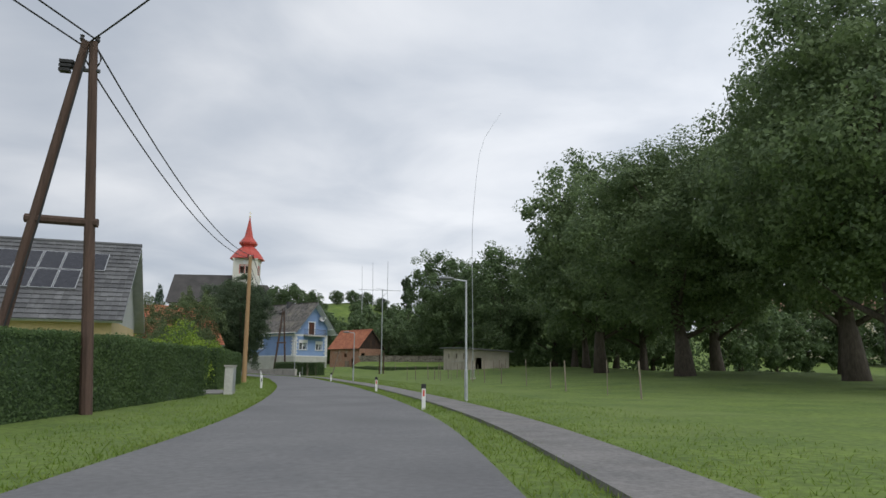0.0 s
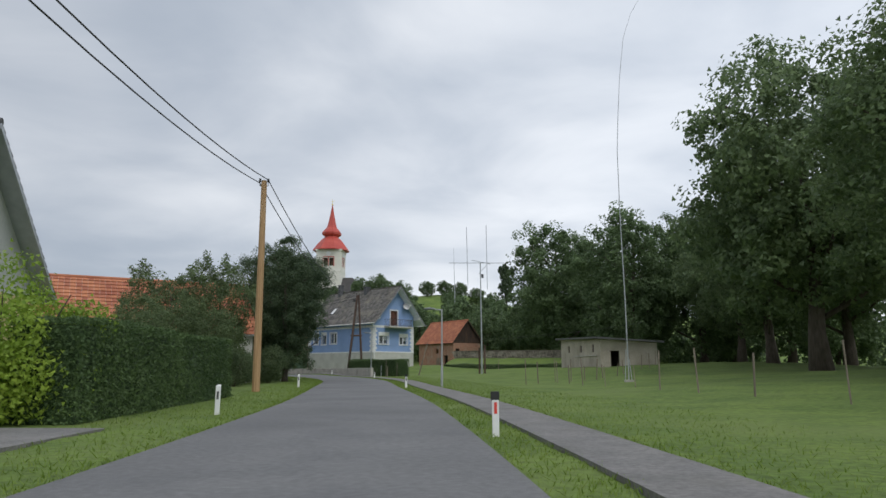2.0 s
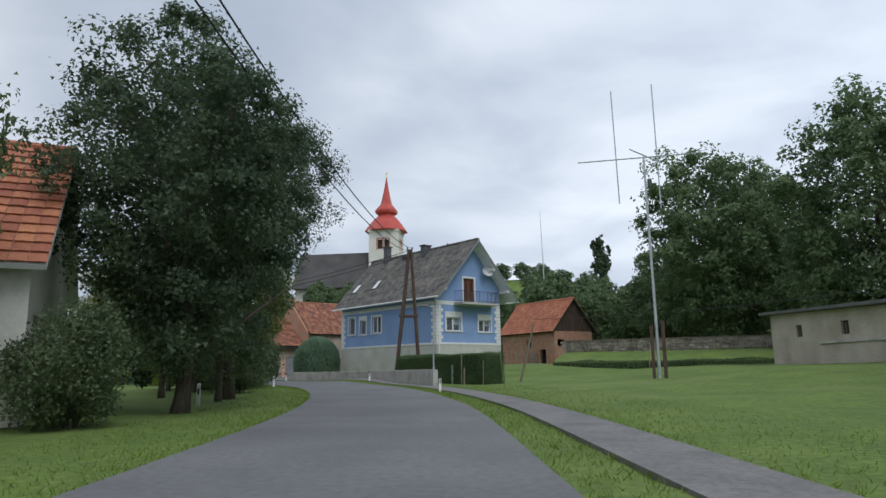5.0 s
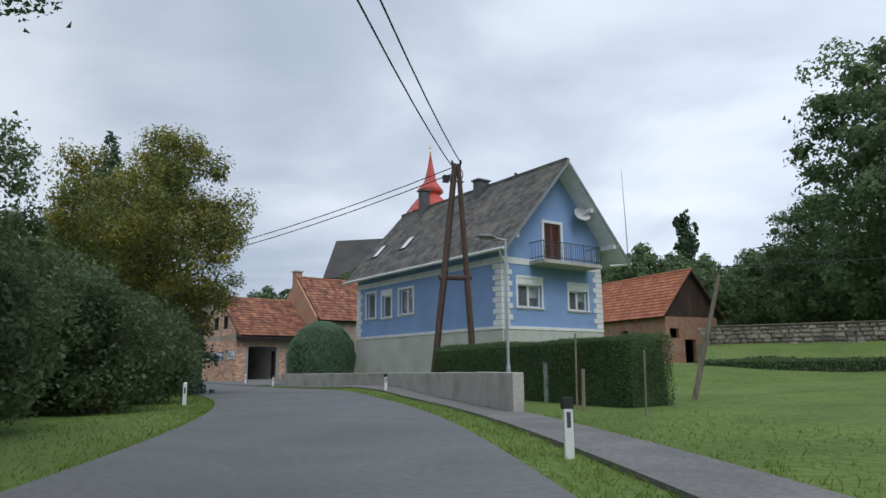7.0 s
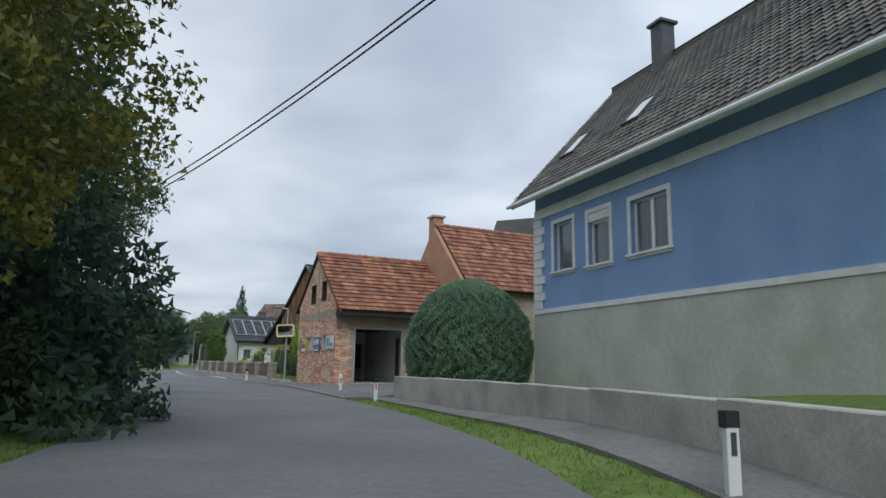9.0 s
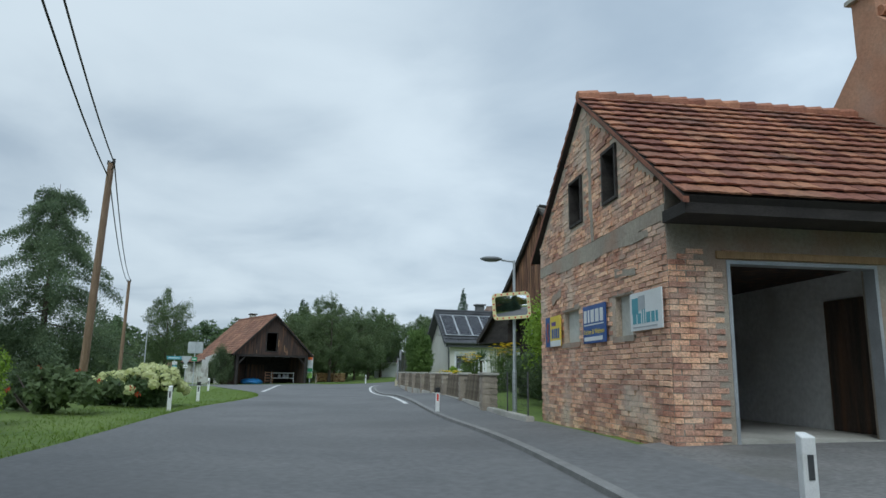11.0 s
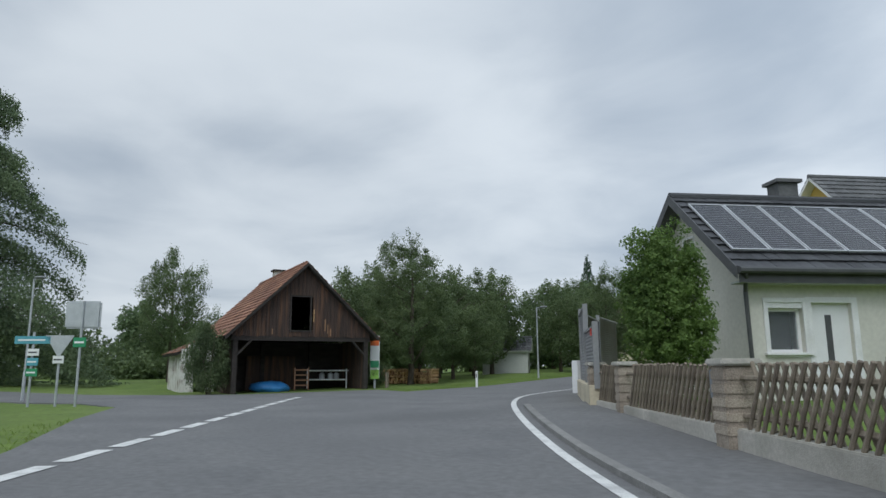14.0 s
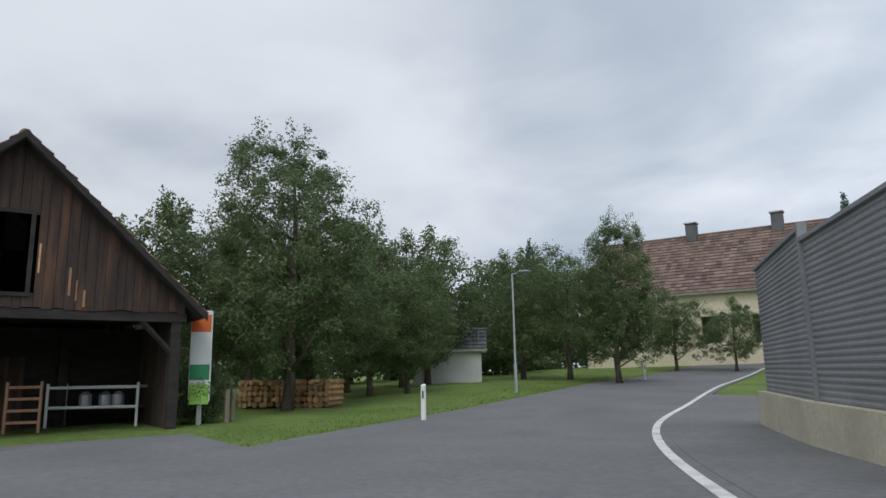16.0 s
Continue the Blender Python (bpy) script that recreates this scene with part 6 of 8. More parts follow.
    chimney(h, -6.3, 0.25, zr - 1.4, zr + 0.42, 0.5, M_CONC, M_TIMBER_D)
    return h


old_barn()


def concrete_shed():
    h = empty("shed", pose(4.9, 86.2, 0, 0, 0, 13.6), "low flat-roofed shed with stained beige render on the meadow", "shed")
    X1, Y1 = 5.3, 14.6
    f_ops = [(0.15, 1.75, 0.75, 2.4)]
    s_ops = [(2.0, 2.7, 2.3, 3.05), (6.1, 6.8, 2.35, 3.05), (10.8, 11.5, 2.4, 3.1)]
    bm = bmesh.new()
    wall(bm, 0, X1, 0.1, lambda x: 3.45 - 0.06 * x, f_ops, 0.25)
    part("wall", bm, M_SHED, h, "stained front wall")
    bm = bmesh.new()
    wall(bm, 0.25, Y1, 0.1, lambda y: 3.45 + 0.03 * y, s_ops, 0.25, SWAP)
    part("wall", bm, M_SHED, h)
    bm = bmesh.new()
    wall(bm, 0.25, Y1, 0.1, lambda y: 3.13 + 0.03 * y, (), 0.25, Matrix.Translation((X1 - 0.25, 0, 0)) @ SWAP)
    part("wall", bm, M_SHED, h)
    bm = bmesh.new()
    wall(bm, 0.25, X1 - 0.25, 0.1, lambda x: 3.85 - 0.06 * x, (), 0.25, Matrix.Translation((0, Y1 - 0.25, 0)))
    part("wall", bm, M_SHED, h)
    part("ledge", boxed(-0.1, 0.0, 1.0, 9.0, 1.95, 2.05), M_CONC, h)
    part("buttress", boxed(4.2, 4.4, -0.06, 0.0, 0.4, 2.3), M_SHED, h)
    part("door", boxed(0.15, 0.95, 0.02, 0.07, 0.75, 2.38), M_SHED, h, "weathered plank door leaf")
    for o in s_ops:
        w = window(h, SWAP, *o, trim=0.0, sashes=2, sill=False, frame=M_TIMBER)
    bm = bmesh.new()
    a, b = -0.5, X1 + 0.5
    hexa(bm, [(a, -0.6, 3.46 + 0.03), (b, -0.6, 3.12), (b, Y1 + 0.5, 3.55), (a, Y1 + 0.5, 3.93), (a, -0.6, 3.62 + 0.03), (b, -0.6, 3.28), (b, Y1 + 0.5, 3.71), (a, Y1 + 0.5, 4.09)])
    part("roof", bm, M_TILE_GRY, h, "thin grey sheet roof")
    return h


concrete_shed()


def brick_barn():
    h = simple_house("brick_barn", "small brick barn with orange tile roof and timber gable", "barn", (-14.6, 125.4), 45, 5.2, 9.5, 0.6, 4.5, 8.1, M_BRICK_BARN, M_TILE_RED, 0.45, 0.35, (0.3, 0.34), M_TIMBER_D, 21,
                     wins=[(1.8, 2.9, 0.6, 2.9), (0.4, 1.3, 3.0, 3.7)], side_wins=[(1.5, 2.6, 0.6, 2.7), (4.0, 4.8, 3.0, 3.7)], gable_mat=M_TIMBER)
    part("loft_floor", boxed(0.3, 4.9, 0.3, 9.2, 4.3, 4.4), M_TIMBER_D, h)
    part("inner_wall", boxed(0.3, 4.9, 2.4, 2.5, 0.6, 4.3), M_TIMBER_D, h)
    part("door", boxed(3.0, 3.9, -0.06, -0.01, 0.7, 2.6), M_WOOD_G, h, "grey plank door standing open")
    for k in range(3):
        part("leaning_board", boxed(-0.25 - 0.05 * k, -0.2 - 0.05 * k, 3.0 + 0.4 * k, 3.25 + 0.4 * k, 0.6, 2.3), M_WOOD_G, h)
    return h


brick_barn()

# house with grey tiles by the first hedge
LH = simple_house("house", "house with pale gable, yellow ground floor and grey tile roof", "house", (-13.0, 34.1), 110, 9.2, 13, 0.0, 3.2, 7.75, M_YELLOW_P, M_TILE_GRY, 0.7, 0.55, (0.33, 0.38), M_STEEL, 31, gable_mat=M_GREYWALL)
_s = (7.75 - 3.2) / 5.3
_a = math.atan(_s)
_m = slope_matrix((-0.7 + 2.4 * math.cos(_a), 12.4, 3.2 + 2.4 * math.sin(_a)), (0, -1, 0), (math.cos(_a), 0, math.sin(_a)))
for i in range(11):
    for j in range(i // 10, 2):
        bm = bmesh.new()
        box(bm, 1.05 * i, 1.05 * i + 1.0, 1.72 * j, 1.72 * j + 1.65, 0.1, 0.135, _m)
        p = part("solar_panel", bm, M_ALU, LH, "dark blue solar panel with a silver frame")
        bm = bmesh.new()
        box(bm, 1.05 * i + 0.03, 1.05 * i + 0.97, 1.72 * j + 0.03, 1.72 * j + 1.62, 0.136, 0.14, _m)
        part("solar_cell", bm, M_PV, p)

simple_house("house", "low house with bright orange tile roof among trees", "house", (-18.6, 64.6), 130, 8.2, 15, 0.0, 3.05, 6.7, M_RENDER_W, M_TILE_RED, 0.5, 0.3, (0.33, 0.38), M_WHITE, 33, wins=[(0.9, 2.2, 1.0, 2.2)])

YH = simple_house("house", "tall ochre yellow house with dark grey roof", "house", (-85.8, 154.6), -23, 8.5, 12, 0.2, 5.6, 10.2, M_YELLOW, M_TILE_GRY, 0.6, 0.5, (0.4, 0.42), M_WHITE, 35, wins=[(3.2, 4.4, 6.4, 7.6)])
chimney(YH, 4.3, 5.0, 9.5, 11.0, 0.7, M_TERRA)

BH = simple_house("long_house", "long pale house with weathered brown tile roof", "house", (-95.6, 174.0), 107.5, 11, 17.5, 0.5, 6.0, 11.0, M_CREAM, M_TILE_OLD, 0.5, 0.4, (0.4, 0.42), M_WHITE, 37, side_wins=[(1.6 + 3.2 * k, 2.8 + 3.2 * k, 2.6, 4.4) for k in range(5)])
chimney(BH, 5.2, 4.6, 10.5, 11.9, 0.75, M_TILE_GRY)
chimney(BH, 5.2, 10.6, 10.5, 11.9, 0.75, M_TILE_GRY)
simple_house("summer_house", "small pale grey garden house under the fruit trees", "house", (-106.2, 153.2), 140, 3.0, 3.6, 0.1, 2.2, 3.3, M_GREYWALL, M_TILE_GRY, 0.3, 0.3, (0.4, 0.42), M_WHITE, 39, wins=[(1.2, 2.2, 0.5, 2.3)])


def church():
    h = empty("church", pose(-63.5, 208.8, -0.7, 0, 0, 7) @ Matrix.Scale(0.97, 4), "white village church with a red onion-topped tower", "church")
    w = 3.7
    bm = bmesh.new()
    ops = [(-1.5, -0.2, 31.2, 33.6), (0.2, 1.5, 31.2, 33.6)]
    for k in range(4):
        r = Matrix.Rotation(k * math.pi / 2, 4, "Z") @ Matrix.Translation((0, -w, 0))
        wall(bm, -w, w - 0.5, 10, 36.2, ops, 0.5, r)
    part("tower", bm, M_CHURCH, h)
    part("belfry_core", boxed(-w + 0.8, w - 0.8, -w + 0.8, w - 0.8, 28, 36), M_TIMBER, h)
    for k in range(4):
        r = Matrix.Rotation(k * math.pi / 2, 4, "Z") @ Matrix.Translation((0, -w - 0.06, 0))
        bm = bmesh.new()
        box(bm, -w - 0.06, w + 0.06, 0, 0.05, 29.4, 29.8, r), box(bm, -w - 0.2, w + 0.2, -0.15, 0.05, 35.6, 36.2, r)
        part("cornice", bm, M_CHURCH, h)
        bm = bmesh.new()
        for x in (-1.7, -0.1, 1.55):
            box(bm, x, x + 0.2, -0.01, 0.05, 31.0, 33.8, r)
        box(bm, -1.7, 1.75, -0.01, 0.05, 33.8, 34.0, r)
        part("window_frame", bm, M_REDROOF, h)
        bm = bmesh.new()
        lathe(bm, [(0.9, 0.0), (0.9, 0.12)], 20)
        clock = part("clock_face", bm, M_SIGN_W, h, "white clock face")
        clock.matrix_basis = r @ pose(0, 0.02, 34.85, 90, 0, 0) @ Matrix.Scale(0.75, 4)
    bm = bmesh.new()
    lathe(bm, [(5.6, 36.1), (5.5, 36.4), (4.2, 38.2), (3.0, 39.6), (2.2, 40.2), (2.1, 40.5), (2.9, 41.1), (3.0, 41.7), (2.2, 42.7), (1.55, 43.4), (1.3, 44.2), (0.65, 47.3), (0.12, 50.4)], 8, turn=0.0)
    part("spire", bm, M_REDROOF, h, "red sheet onion spire")
    bm = bmesh.new()
    tube(bm, [(0, 0, 50.2), (0, 0, 52.3)], 0.06, 6)
    tube(bm, [(-0.5, 0, 51.7), (0.5, 0, 51.7)], 0.05, 6)
    lathe(bm, [(0.05, 50.3), (0.3, 50.6), (0.05, 50.9)], 10)
    part("cross", bm, M_SIGN_Y, h)
    # nave to the west
    bm = bmesh.new()
    box(bm, -22, -w, -5.5, 5.5, 10, 21.5)
    part("nave", bm, M_CHURCH, h)
    bm = bmesh.new()
    hexa(bm, [(-22.6, -7.6, 21.3), (-w, -7.6, 21.3), (-w, 7.6, 21.3), (-22.6, 7.6, 21.3), (-22.6, -0.1, 31.0), (-w, -0.1, 31.0), (-w, 0.1, 31.0), (-22.6, 0.1, 31.0)])
    part("nave_roof", bm, M_TILE_NAVE, h, "dark grey nave roof")
    bm = bmesh.new()
    hexa(bm, [(-w - 1, -6.4, 22), (w + 8, -6.4, 22), (w + 8, 6.4, 22), (-w - 1, 6.4, 22), (-w - 1, -0.1, 28), (w + 3, -0.1, 28), (w + 3, 0.1, 28), (-w - 1, 0.1, 28)])
    part("choir_roof", bm, M_TILE_NAVE, h)
    box_bm = bmesh.new()
    box(box_bm, w, w + 7.5, -5.5, 5.5, 10, 22.2)
    part("choir", box_bm, M_CHURCH, h)
    for k in range(3):
        bm = bmesh.new()
        box(bm, -20 + 5 * k, -18.4 + 5 * k, -5.56, -5.5, 15, 20)
        part("nave_window", bm, M_DARKMET, h)
    return h


church()


def manor():
    h = empty("manor", on_ground(62, 150, -28, -0.4), "cream manor house with arched entrance behind the trees", "house")
    ops = [(1.5 + 3.2 * k, 2.8 + 3.2 * k, 5.2, 7.2) for k in range(9)] + [(1.5 + 3.2 * k, 2.8 + 3.2 * k, 1.2, 3.2) for k in range(9) if k not in (1, 2)]
    arch = [(4.6, 6.2, 0.0, 2.8)]
    bm = bmesh.new()
    wall(bm, 0, 30, -0.5, 9.2, ops + arch, 0.5)
    part("wall", bm, M_CREAM, h)
    part("core", boxed(0.2, 29.8, 1.5, 9, -0.5, 9.1), M_PLASTER, h)
    for o in ops:
        window(h, Matrix(), *o, trim=0.2, sashes=2)
    for z in (4.2, 8.8):
        part("cornice", boxed(-0.1, 30.1, -0.15, 0.0, z, z + 0.35), M_WHITE, h)
    bm = bmesh.new()
    hexa(bm, [(-0.6, -0.6, 9.2), (30.6, -0.6, 9.2), (30.6, 9.6, 9.2), (-0.6, 9.6, 9.2), (3, 4.4, 12.8), (27, 4.4, 12.8), (27, 4.6, 12.8), (3, 4.6, 12.8)])
    part("roof", bm, M_TILE_BRN, h)
    return h


manor()


# ---- street furniture ----
def wooden_pole(bm, foot, head, r0=0.145, r1=0.10):
    return tube(bm, [foot, Vector(foot).lerp(Vector(head), 0.5), head], [r0, (r0 + r1) / 2, r1], 10)


def insulators(parent, head, material=M_BLACK):
    x, y, z = head
    for k, (dx, dy) in enumerate(((0.17, 0.05), (-0.17, -0.05))):
        bm = bmesh.new()
        tube(bm, [(x, y, z - 0.35), (x + dx, y + dy, z - 0.32), (x + dx, y + dy, z - 0.15)], 0.02, 6)
        lathe(bm, [(0.03, z - 0.16), (0.06, z - 0.1), (0.04, z - 0.05), (0.055, z)], 8, (x + dx, y + dy))
        part("insulator", bm, material, parent)


def a_pole(name, label, foot_a, foot_b, head, bar_z):
    root = empty(name, pose(*foot_a), label, "utility pole")
    o = Vector(foot_a)
    fa, fb, hd = Vector((0, 0, -0.4)), Vector(foot_b) - o + Vector((0, 0, -0.4)), Vector(head) - o
    side = (fb - fa)
    side.z = 0
    side.normalize()
    part("leg", wooden_pole(bmesh.new(), fa, hd - side * 0.085), M_POLE, root)
    part("leg", wooden_pole(bmesh.new(), fb, hd + side * 0.085), M_POLE, root)
    u = bar_z / hd.z
    pa, pb = fa.lerp(hd, u) - side * 0.22, fb.lerp(hd, u) + side * 0.22
    part("crossbar", tube(bmesh.new(), [pa + Vector((0, 0, 0.05)), pb], 0.11, 8), M_POLE, root)
    insulators(root, hd + Vector((0, 0, 0.15)))
    part("bolt_band", tube(bmesh.new(), [hd - side * 0.3 - Vector((0, 0, 0.75)), hd + side * 0.3 - Vector((0, 0, 0.75))], 0.05, 6), M_DARKMET, root)
    j = hd - side * 0.44 - Vector((0, 0, 0.62))
    box_m = Matrix.Translation(j) @ Matrix.Rotation(math.atan2(side.y, side.x), 4, "Z")
    bm = bmesh.new()
    for k in range(3):
        box(bm, -0.17, 0.15 - 0.04 * k, -0.09, 0.09, -0.11 * k, 0.075 - 0.11 * k, box_m)
    box(bm, 0.0, 0.4, -0.03, 0.03, -0.08, -0.03, box_m)
    part("fuse_box", bm, M_BLACK, root, "black ribbed cable fuse box")
    loop = [hd + side * (0.13 + 0.16 * math.sin(0.3 * i)) - Vector((0, 0, 0.12 + 0.06 * i)) for i in range(11)]
    part("cable_loop", tube(bmesh.new(), loop, 0.022, 5), M_BLACK, root)
    part("earth_cable", tube(bmesh.new(), [fa + Vector((0.15, -0.1, 0.5)), fa.lerp(hd, 0.5) + Vector((0.15, -0.1, 0)), hd + Vector((0.05, -0.12, -0.3))], 0.022, 5), M_BLACK, root)
    return root


def straight_pole(name, label, foot, head, material, r=0.15):
    root = empty(name, pose(*foot), label, "utility pole")
    hd = Vector(head) - Vector(foot)
    part("pole", wooden_pole(bmesh.new(), (0, 0, -0.4), hd, r, r * 0.72), material, root)
    insulators(root, hd + Vector((0, 0, 0.1)))
    part("pole_cap", lathe(bmesh.new(), [(r * 0.8, hd.z), (0.02, hd.z + 0.06)], 8, (hd.x, hd.y)), M_STEEL, root)
    return root


def gz(x, y, dz=0.0):
    return (x, y, ground_z(x, y) + dz)


HEAD_0, HEAD_1, HEAD_2, HEAD_3, HEAD_5 = (-5.15, 16.9, 8.95), (-11.5, 50.0, 9.1), (-22.07, 99.5, 9.4), (-62.6, 110.6, 8.05), (-92.4, 118.2, 7.6)
a_pole("utility_pole", "dark tarred wooden A-frame power pole beside the hedge", gz(-6.7, 16.6), gz(-4.45, 17.15), HEAD_0, 4.6)
straight_pole("utility_pole", "pale new pine power pole at the roadside", gz(-11.45, 50.0), HEAD_1, M_POLE_N, 0.17)
a_pole("utility_pole", "dark wooden A-frame power pole in front of the blue house", gz(-22.95, 98.8), gz(-21.55, 100.0), HEAD_2, 4.4)
straight_pole("utility_pole", "leaning brown wooden power pole with cables", gz(-64.3, 110.7), HEAD_3, M_POLE_B, 0.145)
straight_pole("utility_pole", "brown wooden power pole near the junction", gz(-93.6, 118.4), HEAD_5, M_POLE_B, 0.145)


def wire(a, b, sag, off, r=0.022, label="black twisted overhead power cable"):
    a, b = Vector(a) + Vector(off), Vector(b) + Vector(off)
    pts = []
    for k in range(17):
        u = k / 16
        p = a.lerp(b, u)
        p.z -= 4 * sag * u * (1 - u)
        pts.append(p)
    return thing("overhead_cable", tube(bmesh.new(), pts, r, 5), M_BLACK, label, "cable", "overhead cables")


BACK = (-8, -12, 9.2)
for off in ((0.17, 0.05, 0.05), (-0.17, -0.05, -0.1)):
    wire(BACK, HEAD_0, 0.4, off)
    wire((-5.15, 16.9, 8.75), HEAD_1, 1.08, off)
    wire(HEAD_1, HEAD_2, 1.75, off)
    wire(HEAD_2, HEAD_3, 1.4, (off[0], off[1], -0.02 if off[0] > 0 else -0.42))
    wire(HEAD_3, HEAD_5, 0.7, off)
wire((12, 2.4, 9.2), HEAD_0, 0.3, (0, 0, 0))


def street_lamp(name, label, x, y, h, arm_dir, arm=0.75, z=None):
    z0 = ground_z(x, y) if z is None else z
    root = empty(name, pose(x, y, z0), label, "street lamp", "street lamps")
    bm = bmesh.new()
    lathe(bm, [(0.06, -0.3), (0.06, 0.95), (0.052, 1.02), (0.043, 1.06), (0.040, 2.7)], 12)
    part("pole", bm, M_STEEL, root, smooth=False)
    bm = bmesh.new()
    lathe(bm, [(0.037, 2.7), (0.034, h)], 10)
    part("upper_pole", bm, M_STEEL, root)
    c, s = math.cos(radians(arm_dir)), math.sin(radians(arm_dir))
    part("arm", tube(bmesh.new(), [(0, 0, h - 0.03), (0.45 * arm * c, 0.45 * arm * s, h + 0.01)], 0.03, 8), M_STEEL, root)
    bm = bmesh.new()
    lathe(bm, [(0.03, -0.05), (0.10, -0.055), (0.17, -0.01), (0.18, 0.02), (0.12, 0.06), (0.02, 0.075)], 16)
    for v in bm.verts:
        v.co.x *= 1.65
    head = part("lamp_head", bm, M_LAMPHEAD, root, "flat oval grey lamp head", True)
    head.matrix_basis = pose((0.45 * arm + 0.27) * c, (0.45 * arm + 0.27) * s, h + 0.02, 0, 0, arm_dir)
    bm = bmesh.new()
    lathe(bm, [(0.02, -0.062), (0.085, -0.060), (0.085, -0.05), (0.02, -0.05)], 12)
    for v in bm.verts:
        v.co.x *= 1.5
    part("lens", bm, M_DISH, head, "pale lamp lens")
    return root


street_lamp("street_lamp", "grey steel street lamp on the roadside lawn", 4.2, 25.1, 4.12, 200, 1.0)
street_lamp("street_lamp", "grey steel street lamp beside the footpath", -4.85, 57.6, 3.95, 200, 0.9)
street_lamp("street_lamp", "grey steel street lamp behind the low wall", -18.08, 91.45, 4.45, 225, 0.75)
street_lamp("street_lamp", "grey steel street lamp carrying a traffic mirror", -50.62, 118.22, 3.88, 236, 0.75)
street_lamp("street_lamp", "slim grey street lamp at the bend", -97.3, 147.2, 4.4, 20, 0.5)
street_lamp("street_lamp", "grey street lamp by the junction", -92.7, 119.9, 4.45, 20, 0.6)
street_lamp("street_lamp", "distant grey street lamp", -128, 116, 5, 20, 0.6)


def traffic_mirror():
    root = empty("traffic_mirror", pose(-50.55, 118.05, 2.80, 3, -4, 40), "rectangular traffic mirror with a yellow and red striped rim", "traffic mirror")
    w, h = 0.49, 0.345
    outer, inner = [], []
    for cx, cz, a0 in ((1, 1, 0), (-1, 1, 90), (-1, -1, 180), (1, -1, 270)):
        for k in range(5):
            a = radians(a0 + 22.5 * k)
            outer.append((cx * (w - 0.12) + 0.12 * math.cos(a), cz * (h - 0.12) + 0.12 * math.sin(a)))
            inner.append((cx * (w - 0.15) + 0.07 * math.cos(a), cz * (h - 0.15) + 0.07 * math.sin(a)))
    bm = bmesh.new()
    n = len(outer)
    rows = [[bm.verts.new((x, y, z)) for x, z in ring] for ring, y in ((outer, 0.05), (outer, -0.04), (inner, -0.04), (inner, 0.0))]
    for r0, r1 in zip(rows, rows[1:]):
        for k in range(n):
            bm.faces.new((r0[k], r0[(k + 1) % n], r1[(k + 1) % n], r1[k]))
    bm.faces.new(rows[0])
    part("rim", bm, M_YSTRIP, root, "pale yellow rim")
    bm = bmesh.new()
    grid = [[bm.verts.new((x * (w - 0.07), -0.002 - 0.035 * (1 - (x * x + z * z) / 2), z * (h - 0.07))) for x in np.linspace(-1, 1, 13)] for z in np.linspace(-1, 1, 11)]
    for a, b in zip(grid, grid[1:]):
        for k in range(12):
            bm.faces.new((a[k], a[k + 1], b[k + 1], b[k]))
    part("mirror", bm, M_MIRROR, root, "convex mirror face", True)
    for k in range(6):
        for z in (h - 0.04, -h + 0.04):
            part("red_mark", boxed(-0.40 + 0.155 * k, -0.367 + 0.155 * k, -0.046, -0.041, z - 0.022, z + 0.022), M_RED, root)
    for k in range(4):
        for x in (w - 0.04, -w + 0.04):
            part("red_mark", boxed(x - 0.022, x + 0.022, -0.046, -0.041, -0.24 + 0.145 * k, -0.207 + 0.145 * k), M_RED, root)
    part("clamp", boxed(-0.06, 0.06, 0.05, 0.2, -0.15, 0.15), M_STEEL, root)
    return root


traffic_mirror()


def marker_post(m, black=True, red=False, h=0.62):
    root = empty("marker_post", m, "white plastic roadside marker post with a " + ("red" if red else "grey") + " reflector", "marker post", "roadside marker posts")
    bm = bmesh.new()
    hexa(bm, [(-0.055, -0.045, -0.25), (0.055, -0.045, -0.25), (0.04, 0.05, -0.25), (-0.04, 0.05, -0.25), (-0.055, -0.045, h - 0.03), (0.055, -0.045, h - 0.03), (0.04, 0.05, h), (-0.04, 0.05, h)])
    bmesh.ops.bevel(bm, geom=bm.edges[:], offset=0.008, segments=1, affect="EDGES")
    part("post", bm, M_PLASTIC, root)
    if black:
        part("cap_band", boxed(-0.061, 0.061, -0.05, 0.056, h - 0.12, h + 0.01, bevel=0.006), M_BLACK, root)
    part("reflector", boxed(-0.022, 0.022, -0.052, -0.046, h - 0.32, h - 0.15), M_RED if red else M_DARKMET, root)
    return root


POSTS = [(3.0, 20.5, 1, 1), (0.06, 33.6, 1, 1), (-6.44, 37.3, 0, 0), (-6.35, 55.9, 1, 0), (-12.26, 56.8, 0, 0), (-15.0, 81.6, 1, 0), (-19.5, 71.5, 0, 0), (-24.4, 97.6, 1, 0), (-27.5, 90.2, 0, 0),
         (-40.3, 111.1, 0, 0), (-36.4, 108.3, 1, 1), (-51.8, 116.65, 1, 1), (-62.0, 114.0, 1, 0), (-73.5, 118.3, 0, 0), (-91.6, 138.9, 0, 0), (-99.5, 158.0, 0, 0), (-57.0, 111.6, 0, 0)]
for x, y, black, red in POSTS:
    k = nearest(x, y)
    marker_post(on_ground(x, y, math.degrees(math.atan2(_d[k, 1], _d[k, 0])) - 90), bool(black), bool(red), 0.8 if x < -80 else 0.64)


